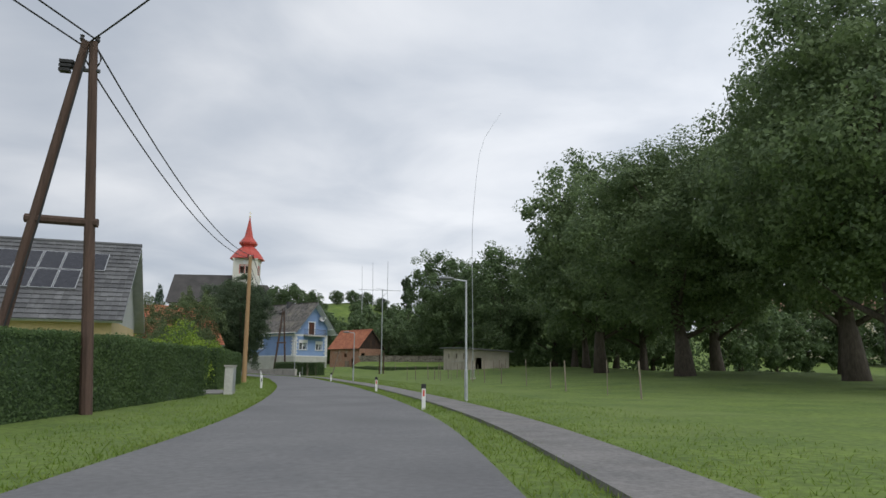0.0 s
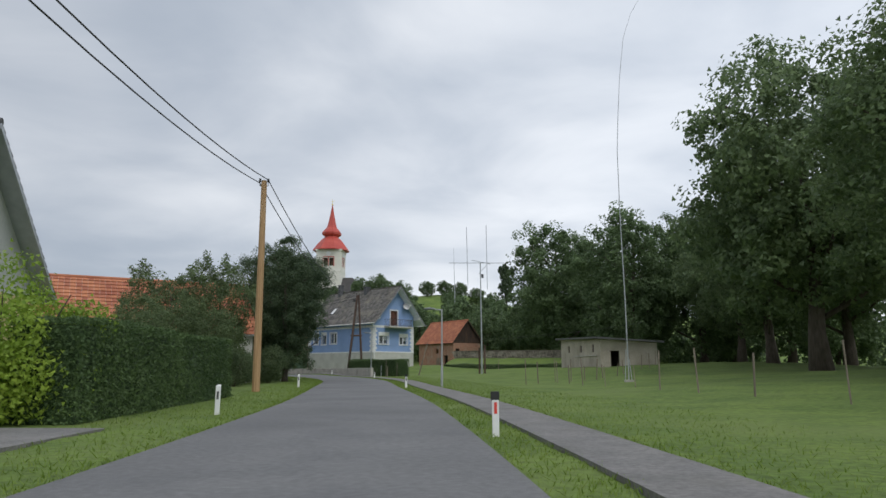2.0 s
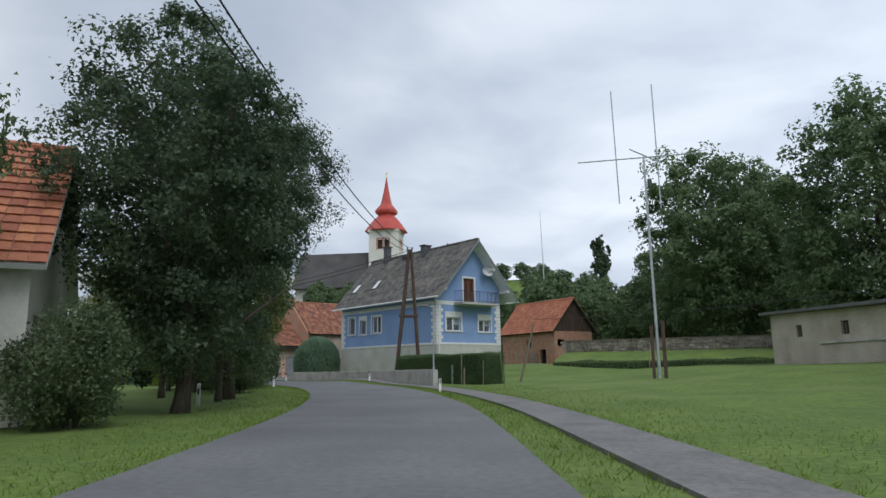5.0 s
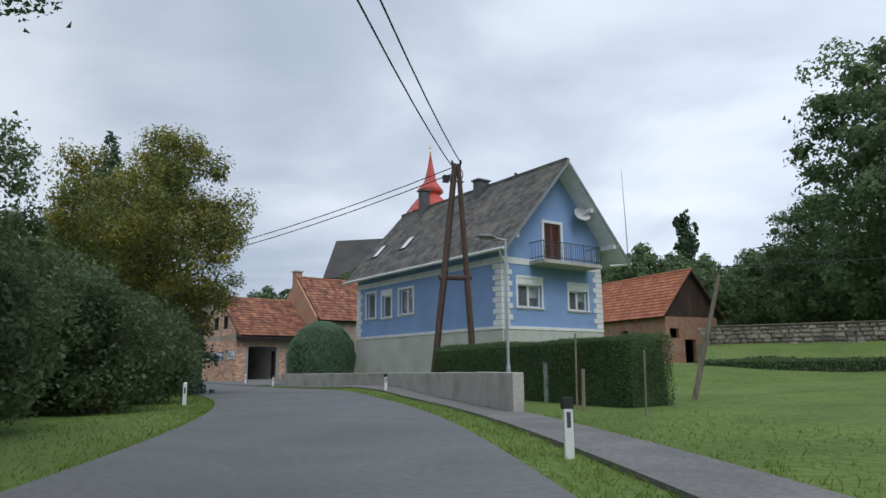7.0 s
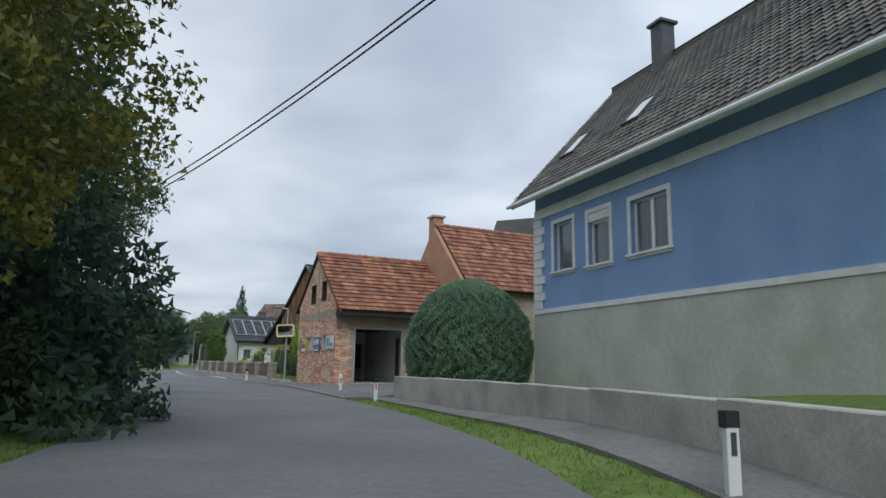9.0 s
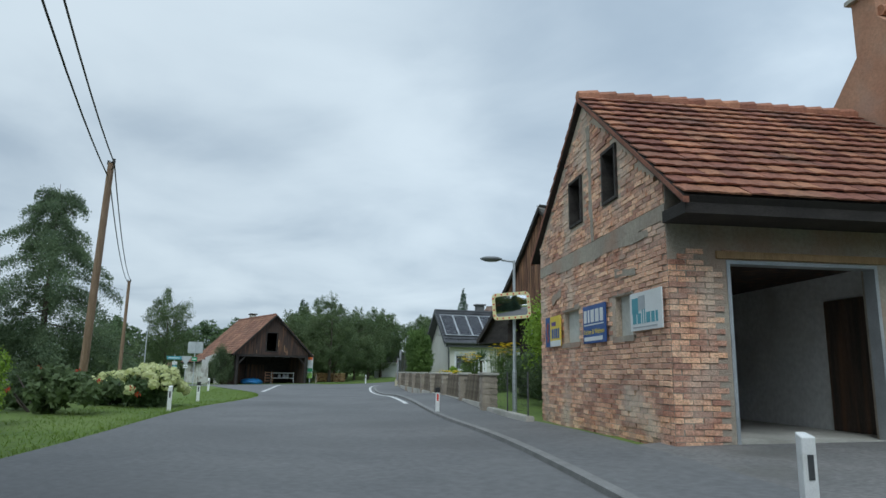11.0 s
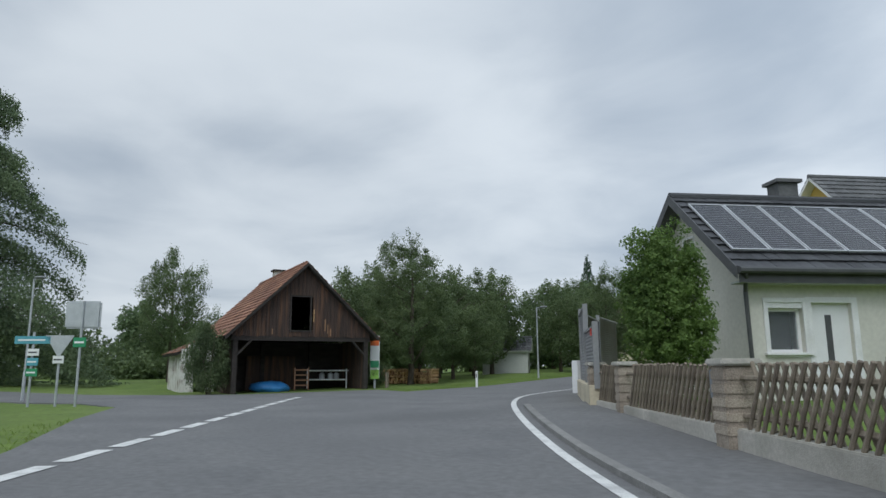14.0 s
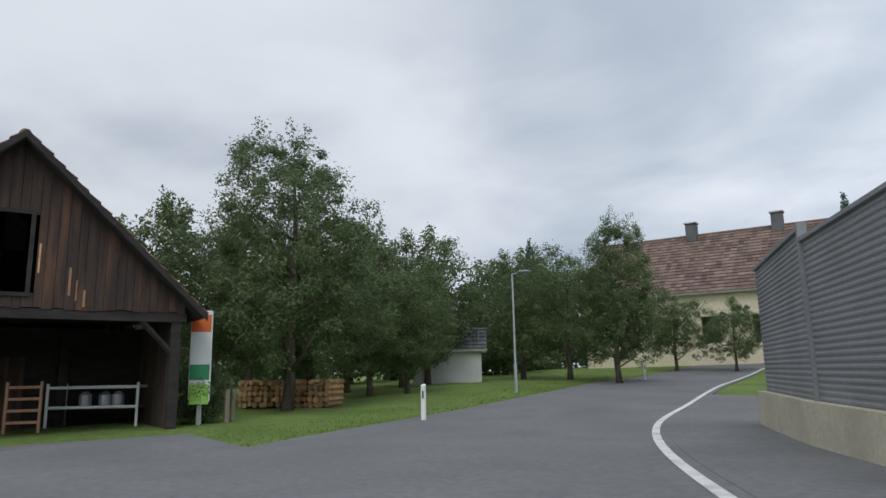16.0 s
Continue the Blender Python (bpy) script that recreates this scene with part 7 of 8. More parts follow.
def low_wall():
    """The concrete wall in front of the blue house, in cast lengths."""
    root = empty("low_wall", Matrix(), "low cast concrete roadside wall with pale stained face", "wall", kind="structure")
    k = K_WALL
    while k < nearest(-37.6, 105.6):
        k2 = k + 3
        a0, a1 = beside(k, LINE[k, 3] + 1.72), beside(k2, LINE[k2, 3] + 1.72)
        b0, b1 = beside(k, LINE[k, 3] + 1.98), beside(k2, LINE[k2, 3] + 1.98)
        t = 0.88 - 0.02 * (k - K_WALL) / 3
        gap = (a1 - a0) / np.hypot(*(a1 - a0)) * 0.006
        bm = bmesh.new()
        hexa(bm, [(*a0, -0.2), (*(a1 - gap), -0.2), (*(b1 - gap), -0.2), (*b0, -0.2), (*a0, t), (*(a1 - gap), t), (*(b1 - gap), t), (*b0, t)])
        bmesh.ops.bevel(bm, geom=bm.edges[:], offset=0.015, segments=1, affect="EDGES")
        part("wall_length", bm, M_CONC, root)
        k = k2
    return root


low_wall()

# ---- garden fence along the pavement ----
FENCE_DIR = 150.8
F = empty("garden_fence", pose(-57.37, 121.28, 0, 0, 0, FENCE_DIR), "garden fence of crossed wooden slats between stone pillars", "fence")
PILLARS = [-7.1, -3.7, -0.2, 2.95, 6.3, 9.75, 12.9, 17.4, 19.6]
FZ = 0.22
for k, s in enumerate(PILLARS):
    e = 0.19 if s in (-7.1, 12.9) else 0.145
    p = part("pillar", boxed(s - e, s + e, -e, e, -0.1, 1.02, bevel=0.02), M_STONE, F, "tan split-stone pillar")
    for j in range(5):
        part("stone_course", boxed(s - e - 0.012, s + e + 0.012, -e - 0.012, e + 0.012, FZ + 0.155 * j, FZ + 0.155 * j + 0.135, bevel=0.02), M_STONE, p)
    part("coping", boxed(s - e - 0.05, s + e + 0.05, -e - 0.05, e + 0.05, 1.02, 1.10, bevel=0.02), M_CONC, p)
for a, b in zip(PILLARS, PILLARS[1:]):
    part("base_wall", boxed(a + 0.14, b - 0.14, -0.1, 0.1, -0.1, FZ + 0.1, bevel=0.015), M_CONC, F)
bm = bmesh.new()
for sg in (1,):
    tube(bm, [(0, 0, 0), (0.42, 0, 0.72)], 0.024, 6)
slat_a = bpy.data.meshes.new("slat")
bm.to_mesh(slat_a)
bm.free()
slat_a.materials.append(M_WOOD_G)
bm = bmesh.new()
tube(bm, [(0.42, 0, 0), (0, 0, 0.72)], 0.024, 6)
slat_b = bpy.data.meshes.new("slat")
bm.to_mesh(slat_b)
bm.free()
slat_b.materials.append(M_WOOD_G)
rng = random.Random(77)
for a, b in zip(PILLARS, PILLARS[1:]):
    for z in (FZ + 0.24, FZ + 0.66):
        part("rail", tube(bmesh.new(), [(a + 0.13, 0.0, z), (b - 0.13, 0.0, z)], 0.03, 6), M_WOOD_G, F)
    n = int((b - a - 0.76) / 0.165)
    for k in range(n):
        x = a + 0.2 + 0.165 * k
        for me, dy in ((slat_a, -0.045), (slat_b, 0.045)):
            o = new("slat", me)
            o.parent = F
            o.location = (x + rng.uniform(-0.01, 0.01), dy, FZ + 0.1 + rng.uniform(-0.015, 0.015))

part("letter_box", boxed(13.11, 13.21, -0.17, 0.17, 0.62, 0.98, bevel=0.015), M_GREYDOOR, F, "grey sheet metal letter box on the pillar")
WF = empty("wire_fence", pose(-57.37, 121.28, 0, 0, 0, FENCE_DIR), "low dark wire fence between the pillar and the garage", "fence")
part("kerb", boxed(-10.95, -7.31, -0.09, 0.09, -0.1, 0.24, bevel=0.015), M_CONC, WF)
for x in (-10.8, -9.1):
    part("post", tube(bmesh.new(), [(x, 0, 0.1), (x, 0, 1.12)], 0.018, 6), M_DARKMET, WF)
for j in range(7):
    part("wire", tube(bmesh.new(), [(-10.8, 0, 0.32 + 0.13 * j), (-9.1, 0, 0.31 + 0.13 * j), (-7.3, 0, 0.32 + 0.13 * j)], 0.0025, 4), M_BLACK, WF)
for j in range(28):
    x = -10.7 + 0.125 * j
    part("wire", tube(bmesh.new(), [(x, 0.006, 0.28), (x, 0.006, 1.1)], 0.0015, 3), M_BLACK, WF)

# ---- noise barrier on its low wall ----
B = empty("noise_barrier", Matrix(), "tall grey ribbed noise barrier on a cream low wall", "barrier", kind="structure")
BAR = [(-74.2, 130.6), (-76.2, 132.15), (-78.5, 134.05), (-80.6, 136.1), (-83.0, 138.95), (-85.4, 142.3)]
for k, ((xa, ya), (xb, yb)) in enumerate(zip(BAR, BAR[1:])):
    ln = math.hypot(xb - xa, yb - ya)
    m = pose(xa, ya, 0, 0, 0, math.degrees(math.atan2(yb - ya, xb - xa)))
    tt = (1.9, 2.5, 2.62, 2.76, 2.9)[k]
    n = int((tt - 0.62) / 0.08)
    bm = bmesh.new()
    box(bm, 0.0, ln, -0.05, 0.05, 0.62 + 0.08 * n, 0.67 + 0.08 * n, m)
    p = part("panel", bm, M_NOISE, B)
    for j in range(n):
        z0 = 0.62 + 0.08 * j
        bm = bmesh.new()
        yz = [(-0.05, z0), (0.0, z0), (0.012, z0 + 0.02), (0.012, z0 + 0.045), (0.0, z0 + 0.06), (0.0, z0 + 0.08), (-0.05, z0 + 0.08)]
        ends = [[bm.verts.new(m @ Vector((x, y, z))) for y, z in yz] for x in (0.06, ln - 0.06)]
        for a in range(6):
            bm.faces.new((ends[0][a], ends[1][a], ends[1][a + 1], ends[0][a + 1]))
        part("slat", bm, M_NOISE, p)
    bm = bmesh.new()
    box(bm, -0.045, 0.045, -0.07, 0.05, 0.55, tt + 0.06, m)
    part("post", bm, M_NOISE, B)
    bm = bmesh.new()
    box(bm, 0.0, ln + 0.02, -0.22, 0.16, -0.1, 0.62, m)
    part("low_wall", bm, M_CREAMWALL, B, "cream rendered low wall")
part("end_pillar", boxed(-80.9, -80.6, 135.72, 136.02, -0.1, 1.2, bevel=0.02), M_WHITE, B, "white painted end pillar")
bm = bmesh.new()
box(bm, 0.12, 0.38, 0.055, 0.07, 1.66, 1.82, pose(-74.2, 130.6, 0, 0, 0, 142.2))
part("notice", bm, M_RED, B, "small red notice")

# ---- junction signs ----
S = empty("signpost", on_ground(-86.2, 120.2, 64), "signposts with teal, green and white direction boards", "signpost")
for x, h in ((0, 2.1), (0.75, 2.0), (1.3, 3.0)):
    part("post", tube(bmesh.new(), [(x, 0, -0.2), (x, 0, h)], 0.035, 8), M_STEEL, S)
for x, z, w, h, material in ((-0.5, 1.76, 1.0, 0.22, M_SIGN_T), (-0.12, 1.42, 0.32, 0.2, M_SIGN_W), (-0.12, 1.14, 0.32, 0.22, M_SIGN_T), (-0.12, 0.84, 0.32, 0.22, M_SIGN_G), (1.12, 1.66, 0.36, 0.28, M_SIGN_G), (0.6, 1.2, 0.3, 0.22, M_SIGN_W)):
    s = part("board", boxed(x, x + w, -0.06, -0.03, z, z + h, bevel=0.006), material, S)
    part("lettering_bar", boxed(x + 0.1 * w, x + 0.85 * w, -0.066, -0.061, z + 0.4 * h, z + 0.6 * h), M_SIGN_W if material is not M_SIGN_W else M_DARKMET, s)
bm = bmesh.new()
va = [bm.verts.new((0.75 + dx, y, z)) for y in (-0.06, -0.04) for dx, z in ((-0.4, 2.0), (0.4, 2.0), (0.0, 1.35))]
bm.faces.new(va[:3]), bm.faces.new(va[3:])
for k in range(3):
    bm.faces.new((va[k], va[(k + 1) % 3], va[3 + (k + 1) % 3], va[3 + k]))
part("give_way_sign", bm, M_STEEL, S, "grey back of a triangular sign")
part("mirror_back", boxed(0.8, 1.8, 0.02, 0.1, 2.2, 3.0, bevel=0.05), M_STEEL, S, "grey back of a traffic mirror")

# electricity cabinet
E_ = empty("electricity_cabinet", on_ground(-5.35, 29.2, 100), "grey concrete electricity cabinet beside the hedge", "cabinet")
part("body", boxed(-0.38, 0.38, -0.16, 0.16, -0.1, 1.08, bevel=0.01), M_PLINTH, E_)
part("lid", boxed(-0.42, 0.42, -0.2, 0.2, 1.08, 1.14, bevel=0.01), M_CONC, E_)
part("door", boxed(-0.3, 0.3, -0.175, -0.161, 0.1, 1.0), M_STEEL, E_)

C2 = empty("meter_cabinet", on_ground(-17.31, 93.07, 52), "small grey meter cabinet in front of the clipped hedge", "cabinet")
part("body", boxed(-0.13, 0.13, -0.09, 0.09, -0.1, 1.06, bevel=0.01), M_STEEL, C2)
part("lid", boxed(-0.15, 0.15, -0.11, 0.11, 1.06, 1.11, bevel=0.01), M_LAMPHEAD, C2)
part("door", boxed(-0.10, 0.10, -0.103, -0.091, 0.35, 1.0), M_LAMPHEAD, C2)

# ---- radio masts on the meadow ----
A_ = empty("antenna_mast", on_ground(-6.0, 86.8), "grey antenna mast with crossed horizontal aerials", "antenna")
zt = 10.9 - ground_z(-6.0, 86.8)
part("mast", tube(bmesh.new(), [(0, 0, -0.3), (0, 0, 3.2), (-0.05, 0, zt)], [0.09, 0.07, 0.05], 8), M_STEEL, A_)
part("post", boxed(0.2, 0.36, -0.08, 0.08, -0.3, 2.6), M_POLE, A_)
part("post", boxed(-0.3, -0.16, -0.08, 0.08, -0.3, 2.4), M_POLE, A_)
for p in ([(-3.2, 0.4, zt + 0.1), (2.3, -0.3, zt - 0.15)], [(-0.7, -1.2, zt + 0.05), (0.8, 1.4, zt + 0.05)], [(-1.3, 0.2, zt - 2.2), (-1.4, 0.2, zt + 3.6)], [(0.6, 0.1, zt - 2.6), (0.55, 0.1, zt + 3.7)], [(-0.2, 0, zt - 1.1), (0.5, 0.1, zt - 0.3)]):
    part("aerial", tube(bmesh.new(), p, 0.03, 5), M_STEEL, A_)
part("rotor_box", boxed(0.05, 0.25, -0.1, 0.1, zt - 1.5, zt - 1.15), M_DARKMET, A_)
W2 = empty("whip_antenna", on_ground(5.1, 64.1), "tall thin bent whip antenna on the meadow", "antenna")
part("whip", tube(bmesh.new(), [(0, 0, -0.2), (0, 0, 5), (-0.06, 0, 10), (-0.04, 0, 14), (0.1, 0, 16.2), (0.32, 0, 18.8), (0.65, 0, 21.4), (1.2, 0, 23.1), (2.1, 0, 24.6), (2.8, 0, 25.6)], [0.042, 0.036, 0.028, 0.022, 0.02, 0.018, 0.016, 0.014, 0.012, 0.009], 6), M_STEEL, W2)
part("foot", boxed(-0.25, 0.25, -0.25, 0.25, -0.1, 0.12, bevel=0.02), M_CONC, W2)
for k, (x, top) in enumerate(((-0.22, 1.9), (0.2, 1.3))):
    part("stay", tube(bmesh.new(), [(x, 0.05, -0.2), (x * 0.35, 0, top)], 0.025, 6), M_STEEL, W2)
W3 = empty("whip_antenna", on_ground(-18.8, 155), "thin upright antenna behind the brick barn", "antenna")
part("whip", tube(bmesh.new(), [(0, 0, -0.2), (0, 0, 14), (-0.2, 0, 22.5)], [0.12, 0.08, 0.03], 6), M_STEEL, W3)
P4 = empty("leaning_pole", on_ground(-12.9, 93.6), "grey leaning wooden pole carrying a line", "pole")
part("pole", tube(bmesh.new(), [(-0.62, 0, -0.3), (0.32, 0.2, 3.35)], [0.075, 0.05], 8), M_WOOD_G, P4)
wire((-12.6, 93.8, 3.7), (10, 95, 5.5), 0.5, (0, 0, 0), 0.014, "thin grey line across the meadow")

# meadow fence stakes
for x, y, h, r in ((-14.45, 87.75, 1.28, 0.02), (-15.95, 89.9, 0.92, 0.045), (-16.1, 89.95, 1.75, 0.022), (-3.79, 120.5, 1.3, 0.05), (-5.9, 103.9, 1.15, 0.03)):
    s = empty("fence_stake", on_ground(x, y, 20), "tall pale wooden stake on the meadow", "stake", "meadow stakes")
    part("stake", tube(bmesh.new(), [(0, 0, -0.2), (0.03, -0.02, h)], r, 6), M_WOOD_G, s)
rng = random.Random(5)
for k in range(26):
    x, y = -4.2 + 0.42 * k + rng.uniform(-0.3, 0.3), 61.0 + 0.9 * k * (1 if k % 2 else -0.9) + rng.uniform(-1, 1)
    s = empty("fence_stake", on_ground(x + (3 if k % 2 else 5), y if k % 2 else 66 - 1.6 * k, rng.uniform(0, 90)), "thin grey wooden fence stake on the meadow", "stake", "meadow stakes")
    hh = rng.uniform(0.9, 1.5)
    part("stake", tube(bmesh.new(), [(0, 0, -0.2), (rng.uniform(-0.08, 0.08), rng.uniform(-0.08, 0.08), hh)], rng.uniform(0.02, 0.04), 5), M_WOOD_G, s)

for x, y, hh in ((-81.8, 118.7, 1.5), (-82.6, 118.4, 1.35), (-80.6, 118.2, 1.45), (-83.6, 118.0, 1.2)):
    s = empty("wooden_stake", on_ground(x, y), "brown wooden stake on the junction lawn", "stake", "junction stakes")
    part("stake", tube(bmesh.new(), [(0, 0, -0.2), (0.03, 0.02, hh)], 0.045, 6), M_POLE_B, s)

# trailer, tarpaulin, ladder frame and banner at the old barn
T = empty("trailer", on_ground(-97.0, 133.25, 59), "white metal frame trailer at the barn mouth", "trailer")
for a, b in (((-1.0, -0.5, 0.9), (1.0, -0.5, 0.9)), ((-1.0, 0.5, 0.9), (1.0, 0.5, 0.9)), ((-1.0, -0.5, 0.45), (1.0, -0.5, 0.45)), ((-1.0, -0.5, 0.0), (-1.0, -0.5, 1.0)), ((1.0, -0.5, 0.0), (1.0, -0.5, 1.0)), ((-1.0, 0.5, 0.0), (-1.0, 0.5, 1.0)), ((1.0, 0.5, 0.0), (1.0, 0.5, 1.0)), ((-1.0, -0.5, 0.9), (-1.0, 0.5, 0.9)), ((1.0, -0.5, 0.9), (1.0, 0.5, 0.9))):
    part("frame_bar", tube(bmesh.new(), [a, b], 0.035, 6), M_SIGN_W, T)
part("deck", boxed(-0.95, 0.95, -0.45, 0.45, 0.40, 0.44), M_WOOD_G, T)
for x in (-0.35, 0.1, 0.4):
    part("canister", lathe(bmesh.new(), [(0.13, 0.44), (0.14, 0.5), (0.14, 0.72), (0.05, 0.8)], 12, (x, 0.0)), M_STEEL, T)
bm = bmesh.new()
lathe(bm, [(0.75, -0.05), (0.95, 0.15), (0.85, 0.4), (0.5, 0.58), (0.05, 0.62)], 14)
for v in bm.verts:
    v.co.x *= 1.25
    v.co.z += 0.08 * math.sin(v.co.x * 5) * math.cos(v.co.y * 4)
tp = thing("tarpaulin", bm, M_BLUEPLASTIC, "heap under a bright blue tarpaulin in the barn", "heap", smooth=True)
tp.matrix_world = on_ground(-96.4, 130.0, 80) @ Matrix.Diagonal((0.85, 0.85, 0.8, 1))
L_ = empty("wooden_rack", on_ground(-96.4, 131.6, 70), "small reddish wooden slatted rack", "rack")
for z in (0.2, 0.45, 0.7, 0.95):
    part("slat", boxed(-0.35, 0.35, -0.03, 0.03, z, z + 0.06), M_TERRA, L_)
for x in (-0.35, 0.31):
    part("upright", boxed(x, x + 0.05, -0.04, 0.04, 0, 1.1), M_TERRA, L_)
BN = empty("fuel_column", on_ground(-94.9, 134.9, 60), "narrow white and green banner column with an orange top", "banner")
part("panel", boxed(-0.24, 0.24, -0.05, 0.05, 0.5, 2.6, bevel=0.02), M_SIGN_W, BN)
for z0, z1, material in ((2.1, 2.5, M_SIGN_O), (1.0, 1.35, M_SIGN_G), (0.45, 0.9, mat("lime_print", (0.35, 0.62, 0.12), rough=0.5))):
    part("print", boxed(-0.22, 0.22, -0.056, -0.051, z0, z1), material, BN)
part("post", boxed(-0.05, 0.05, 0.05, 0.12, -0.2, 2.3), M_STEEL, BN)

# stacked logs
rng = random.Random(3)
bm = bmesh.new()
for r in range(5):
    for k in range(17):
        rad = rng.uniform(0.07, 0.11)
        x, z = k * 0.2 + rng.uniform(-0.03, 0.03), 0.1 + r * 0.17 + rng.uniform(-0.02, 0.02)
        if r > 3 and rng.random() < 0.35:
            continue
        tube(bm, [(x, -0.4 + rng.uniform(-0.06, 0.02), z), (x, 0.5, z)], rad, 6)
lg = thing("log_pile", bm, M_LOGEND, "long stacked pile of split firewood under the trees", "firewood", kind="stuff")
lg.matrix_world = on_ground(-100.6, 138.3, 32)

# grass terrace below the park trees, held by an old stone wall
def terrace_line(u, d):
    """A point of the terrace: u metres along it, d metres back from its foot."""
    return -13.0 + 0.992 * u + 0.124 * d, 107.0 - 0.124 * u + 0.992 * d


rg = random.Random(12)
tv, tf = [], []
prof = ((0.0, -0.4), (0.25, 1.25), (2.5, 1.7), (5.3, 2.1), (5.35, 3.0), (9.0, 2.9), (13.0, 2.2), (15.0, -0.5))
for j in range(21):
    for d, z in prof:
        x, y = terrace_line(j * 1.1, d + (rg.uniform(-0.15, 0.15) if d < 5 else 0))
        tv.append((x, y, z + rg.uniform(-0.05, 0.05)))
w = len(prof)
for j in range(20):
    for i in range(w - 1):
        tf.append((j * w + i, (j + 1) * w + i, (j + 1) * w + i + 1, j * w + i + 1))
tf += [tuple(range(w)), tuple(range(20 * w, 21 * w))[::-1]]
tagged(mesh_from("grass_terrace", tv, tf, M_GRASS, smooth=False), "mown grass terrace rising behind the meadow", "ground", kind="structure")
FW = empty("field_wall", pose(*terrace_line(0, 5.05), 0, 0, 0, -7.1), "old rubble stone wall along the terrace", "wall", kind="structure")
part("core", boxed(0, 22, 0.0, 0.3, 1.4, 2.98), M_SHED, FW)
M_RUBBLE = mat("rubble_stone", (0.17, 0.15, 0.125), (0.33, 0.30, 0.25), 2.0, 0.95, 0.6, 30, 0.3, per_object=0.3)
for r in range(5):
    x = -0.1 * r
    while x < 20.6:
        l = rg.uniform(0.22, 0.6)
        o = rg.uniform(0.0, 0.06)
        part("stone", boxed(x + 0.02, x + l - 0.02, -0.12 - o, 0.05, 1.9 + 0.215 * r + rg.uniform(-0.03, 0.03), 2.10 + 0.215 * r, bevel=0.04), M_RUBBLE, FW)
        x += l
part("coping", boxed(-0.05, 22, -0.2, 0.4, 2.985, 3.04), M_WOOD_G, FW, "pale weathered coping")
hedge("hedge", "low dark hedge at the foot of the grass terrace", terrace_line(0.2, -0.4), terrace_line(22, -0.4), 0.6, 1.25, M_LEAF_SHRUB, 300, 0.07, 44, base=0.0)


# ---- hedges and trees ----
hedge("hedge", "long clipped green hedge beside the road", (-3.2, -4), (-6.4, 27.8), 1.3, 1.8, M_LEAF_HEDGE, 800, 0.046, 1)
hedge("hedge", "clipped green hedge past the driveway", (-8.4, 34.3), (-10.9, 45.2), 1.4, 1.95, M_LEAF_HEDGE, 700, 0.05, 2)
hedge("hedge", "dense dark green clipped hedge below the blue house", (-22.3, 98.9), (-14.4, 90.7), 1.3, 1.74, M_LEAF_HEDGE, 1500, 0.030, 3, base=0.0)
clipped_ball("thuja_ball", "large round clipped grey-green thuja bush", 4, 2.1, 3.95, M_LEAF_THUJA, 130000, 0.026, on_ground(-34.9, 111.3))
hedge("hedge", "dark hedge in front of the orange roofed house", (-13.5, 47), (-17.5, 58), 1.6, 2.2, M_LEAF_DARK, 420, 0.065, 5)

OAK = broadleaf("oak", "large dark green oak with heavy crown", 1, 21, 8.6, 3.2, M_LEAF_OAK, 90000, 0.185, 0.62, 84, 11, "park trees", m=on_ground(27, 42))
OAK2 = broadleaf("oak", "large dark green oak with heavy crown", 2, 19, 7.8, 3.0, M_LEAF_OAK, 44000, 0.245, 0.55, 70, 10, "park trees", m=on_ground(18.4, 72) @ Matrix.Diagonal((1.14, 1.14, 1.18, 1)))


def spot(x, y, turn, s, sz=None):
    return on_ground(x, y, turn) @ Matrix.Diagonal((s, s, sz or s, 1))


for x, y, turn, s in ((24, 33, 120, 0.95),):
    copy_thing(OAK, spot(x, y, turn, s))
copy_thing(OAK, spot(20.4, 52, 0, 1.0, 0.86))
for x, y, turn, s in ((19.5, 86, 260, 0.74), (20, 98, 80, 0.72), (28, 92, 150, 0.85), (31, 74, 310, 1.0), (34, 55, 200, 1.1)):
    copy_thing(OAK2, spot(x, y, turn, s))
LIME = broadleaf("lime_tree", "broad green lime tree at the meadow edge", 3, 19, 6.8, 0.8, M_LEAF_MID, 34000, 0.25, 0.45, 66, 9, "meadow trees", m=on_ground(1.46, 121.6) @ Matrix.Diagonal((1.12, 1.12, 1.12, 1)))
for x, y, turn, s in ((10.25, 107.2, 70, 0.92), (19, 112, 160, 1.0), (8, 128, 20, 0.9), (28, 108, 130, 1.0)):
    copy_thing(LIME, spot(x, y, turn, s))
WOOD = broadleaf("woodland_tree", "broad green tree of the wood behind the meadow", 23, 16, 6.4, 0.2, M_LEAF_MID, 9500, 0.44, 0.4, 54, 6, "woodland trees", m=spot(-17, 150, 0, 0.85))


def wooded(x, y, turn, top):
    """A woodland tree whose crown ends at the height top."""
    s = (top - ground_z(x, y)) / 16
    copy_thing(WOOD, spot(x, y, turn, max(0.45, s), s))


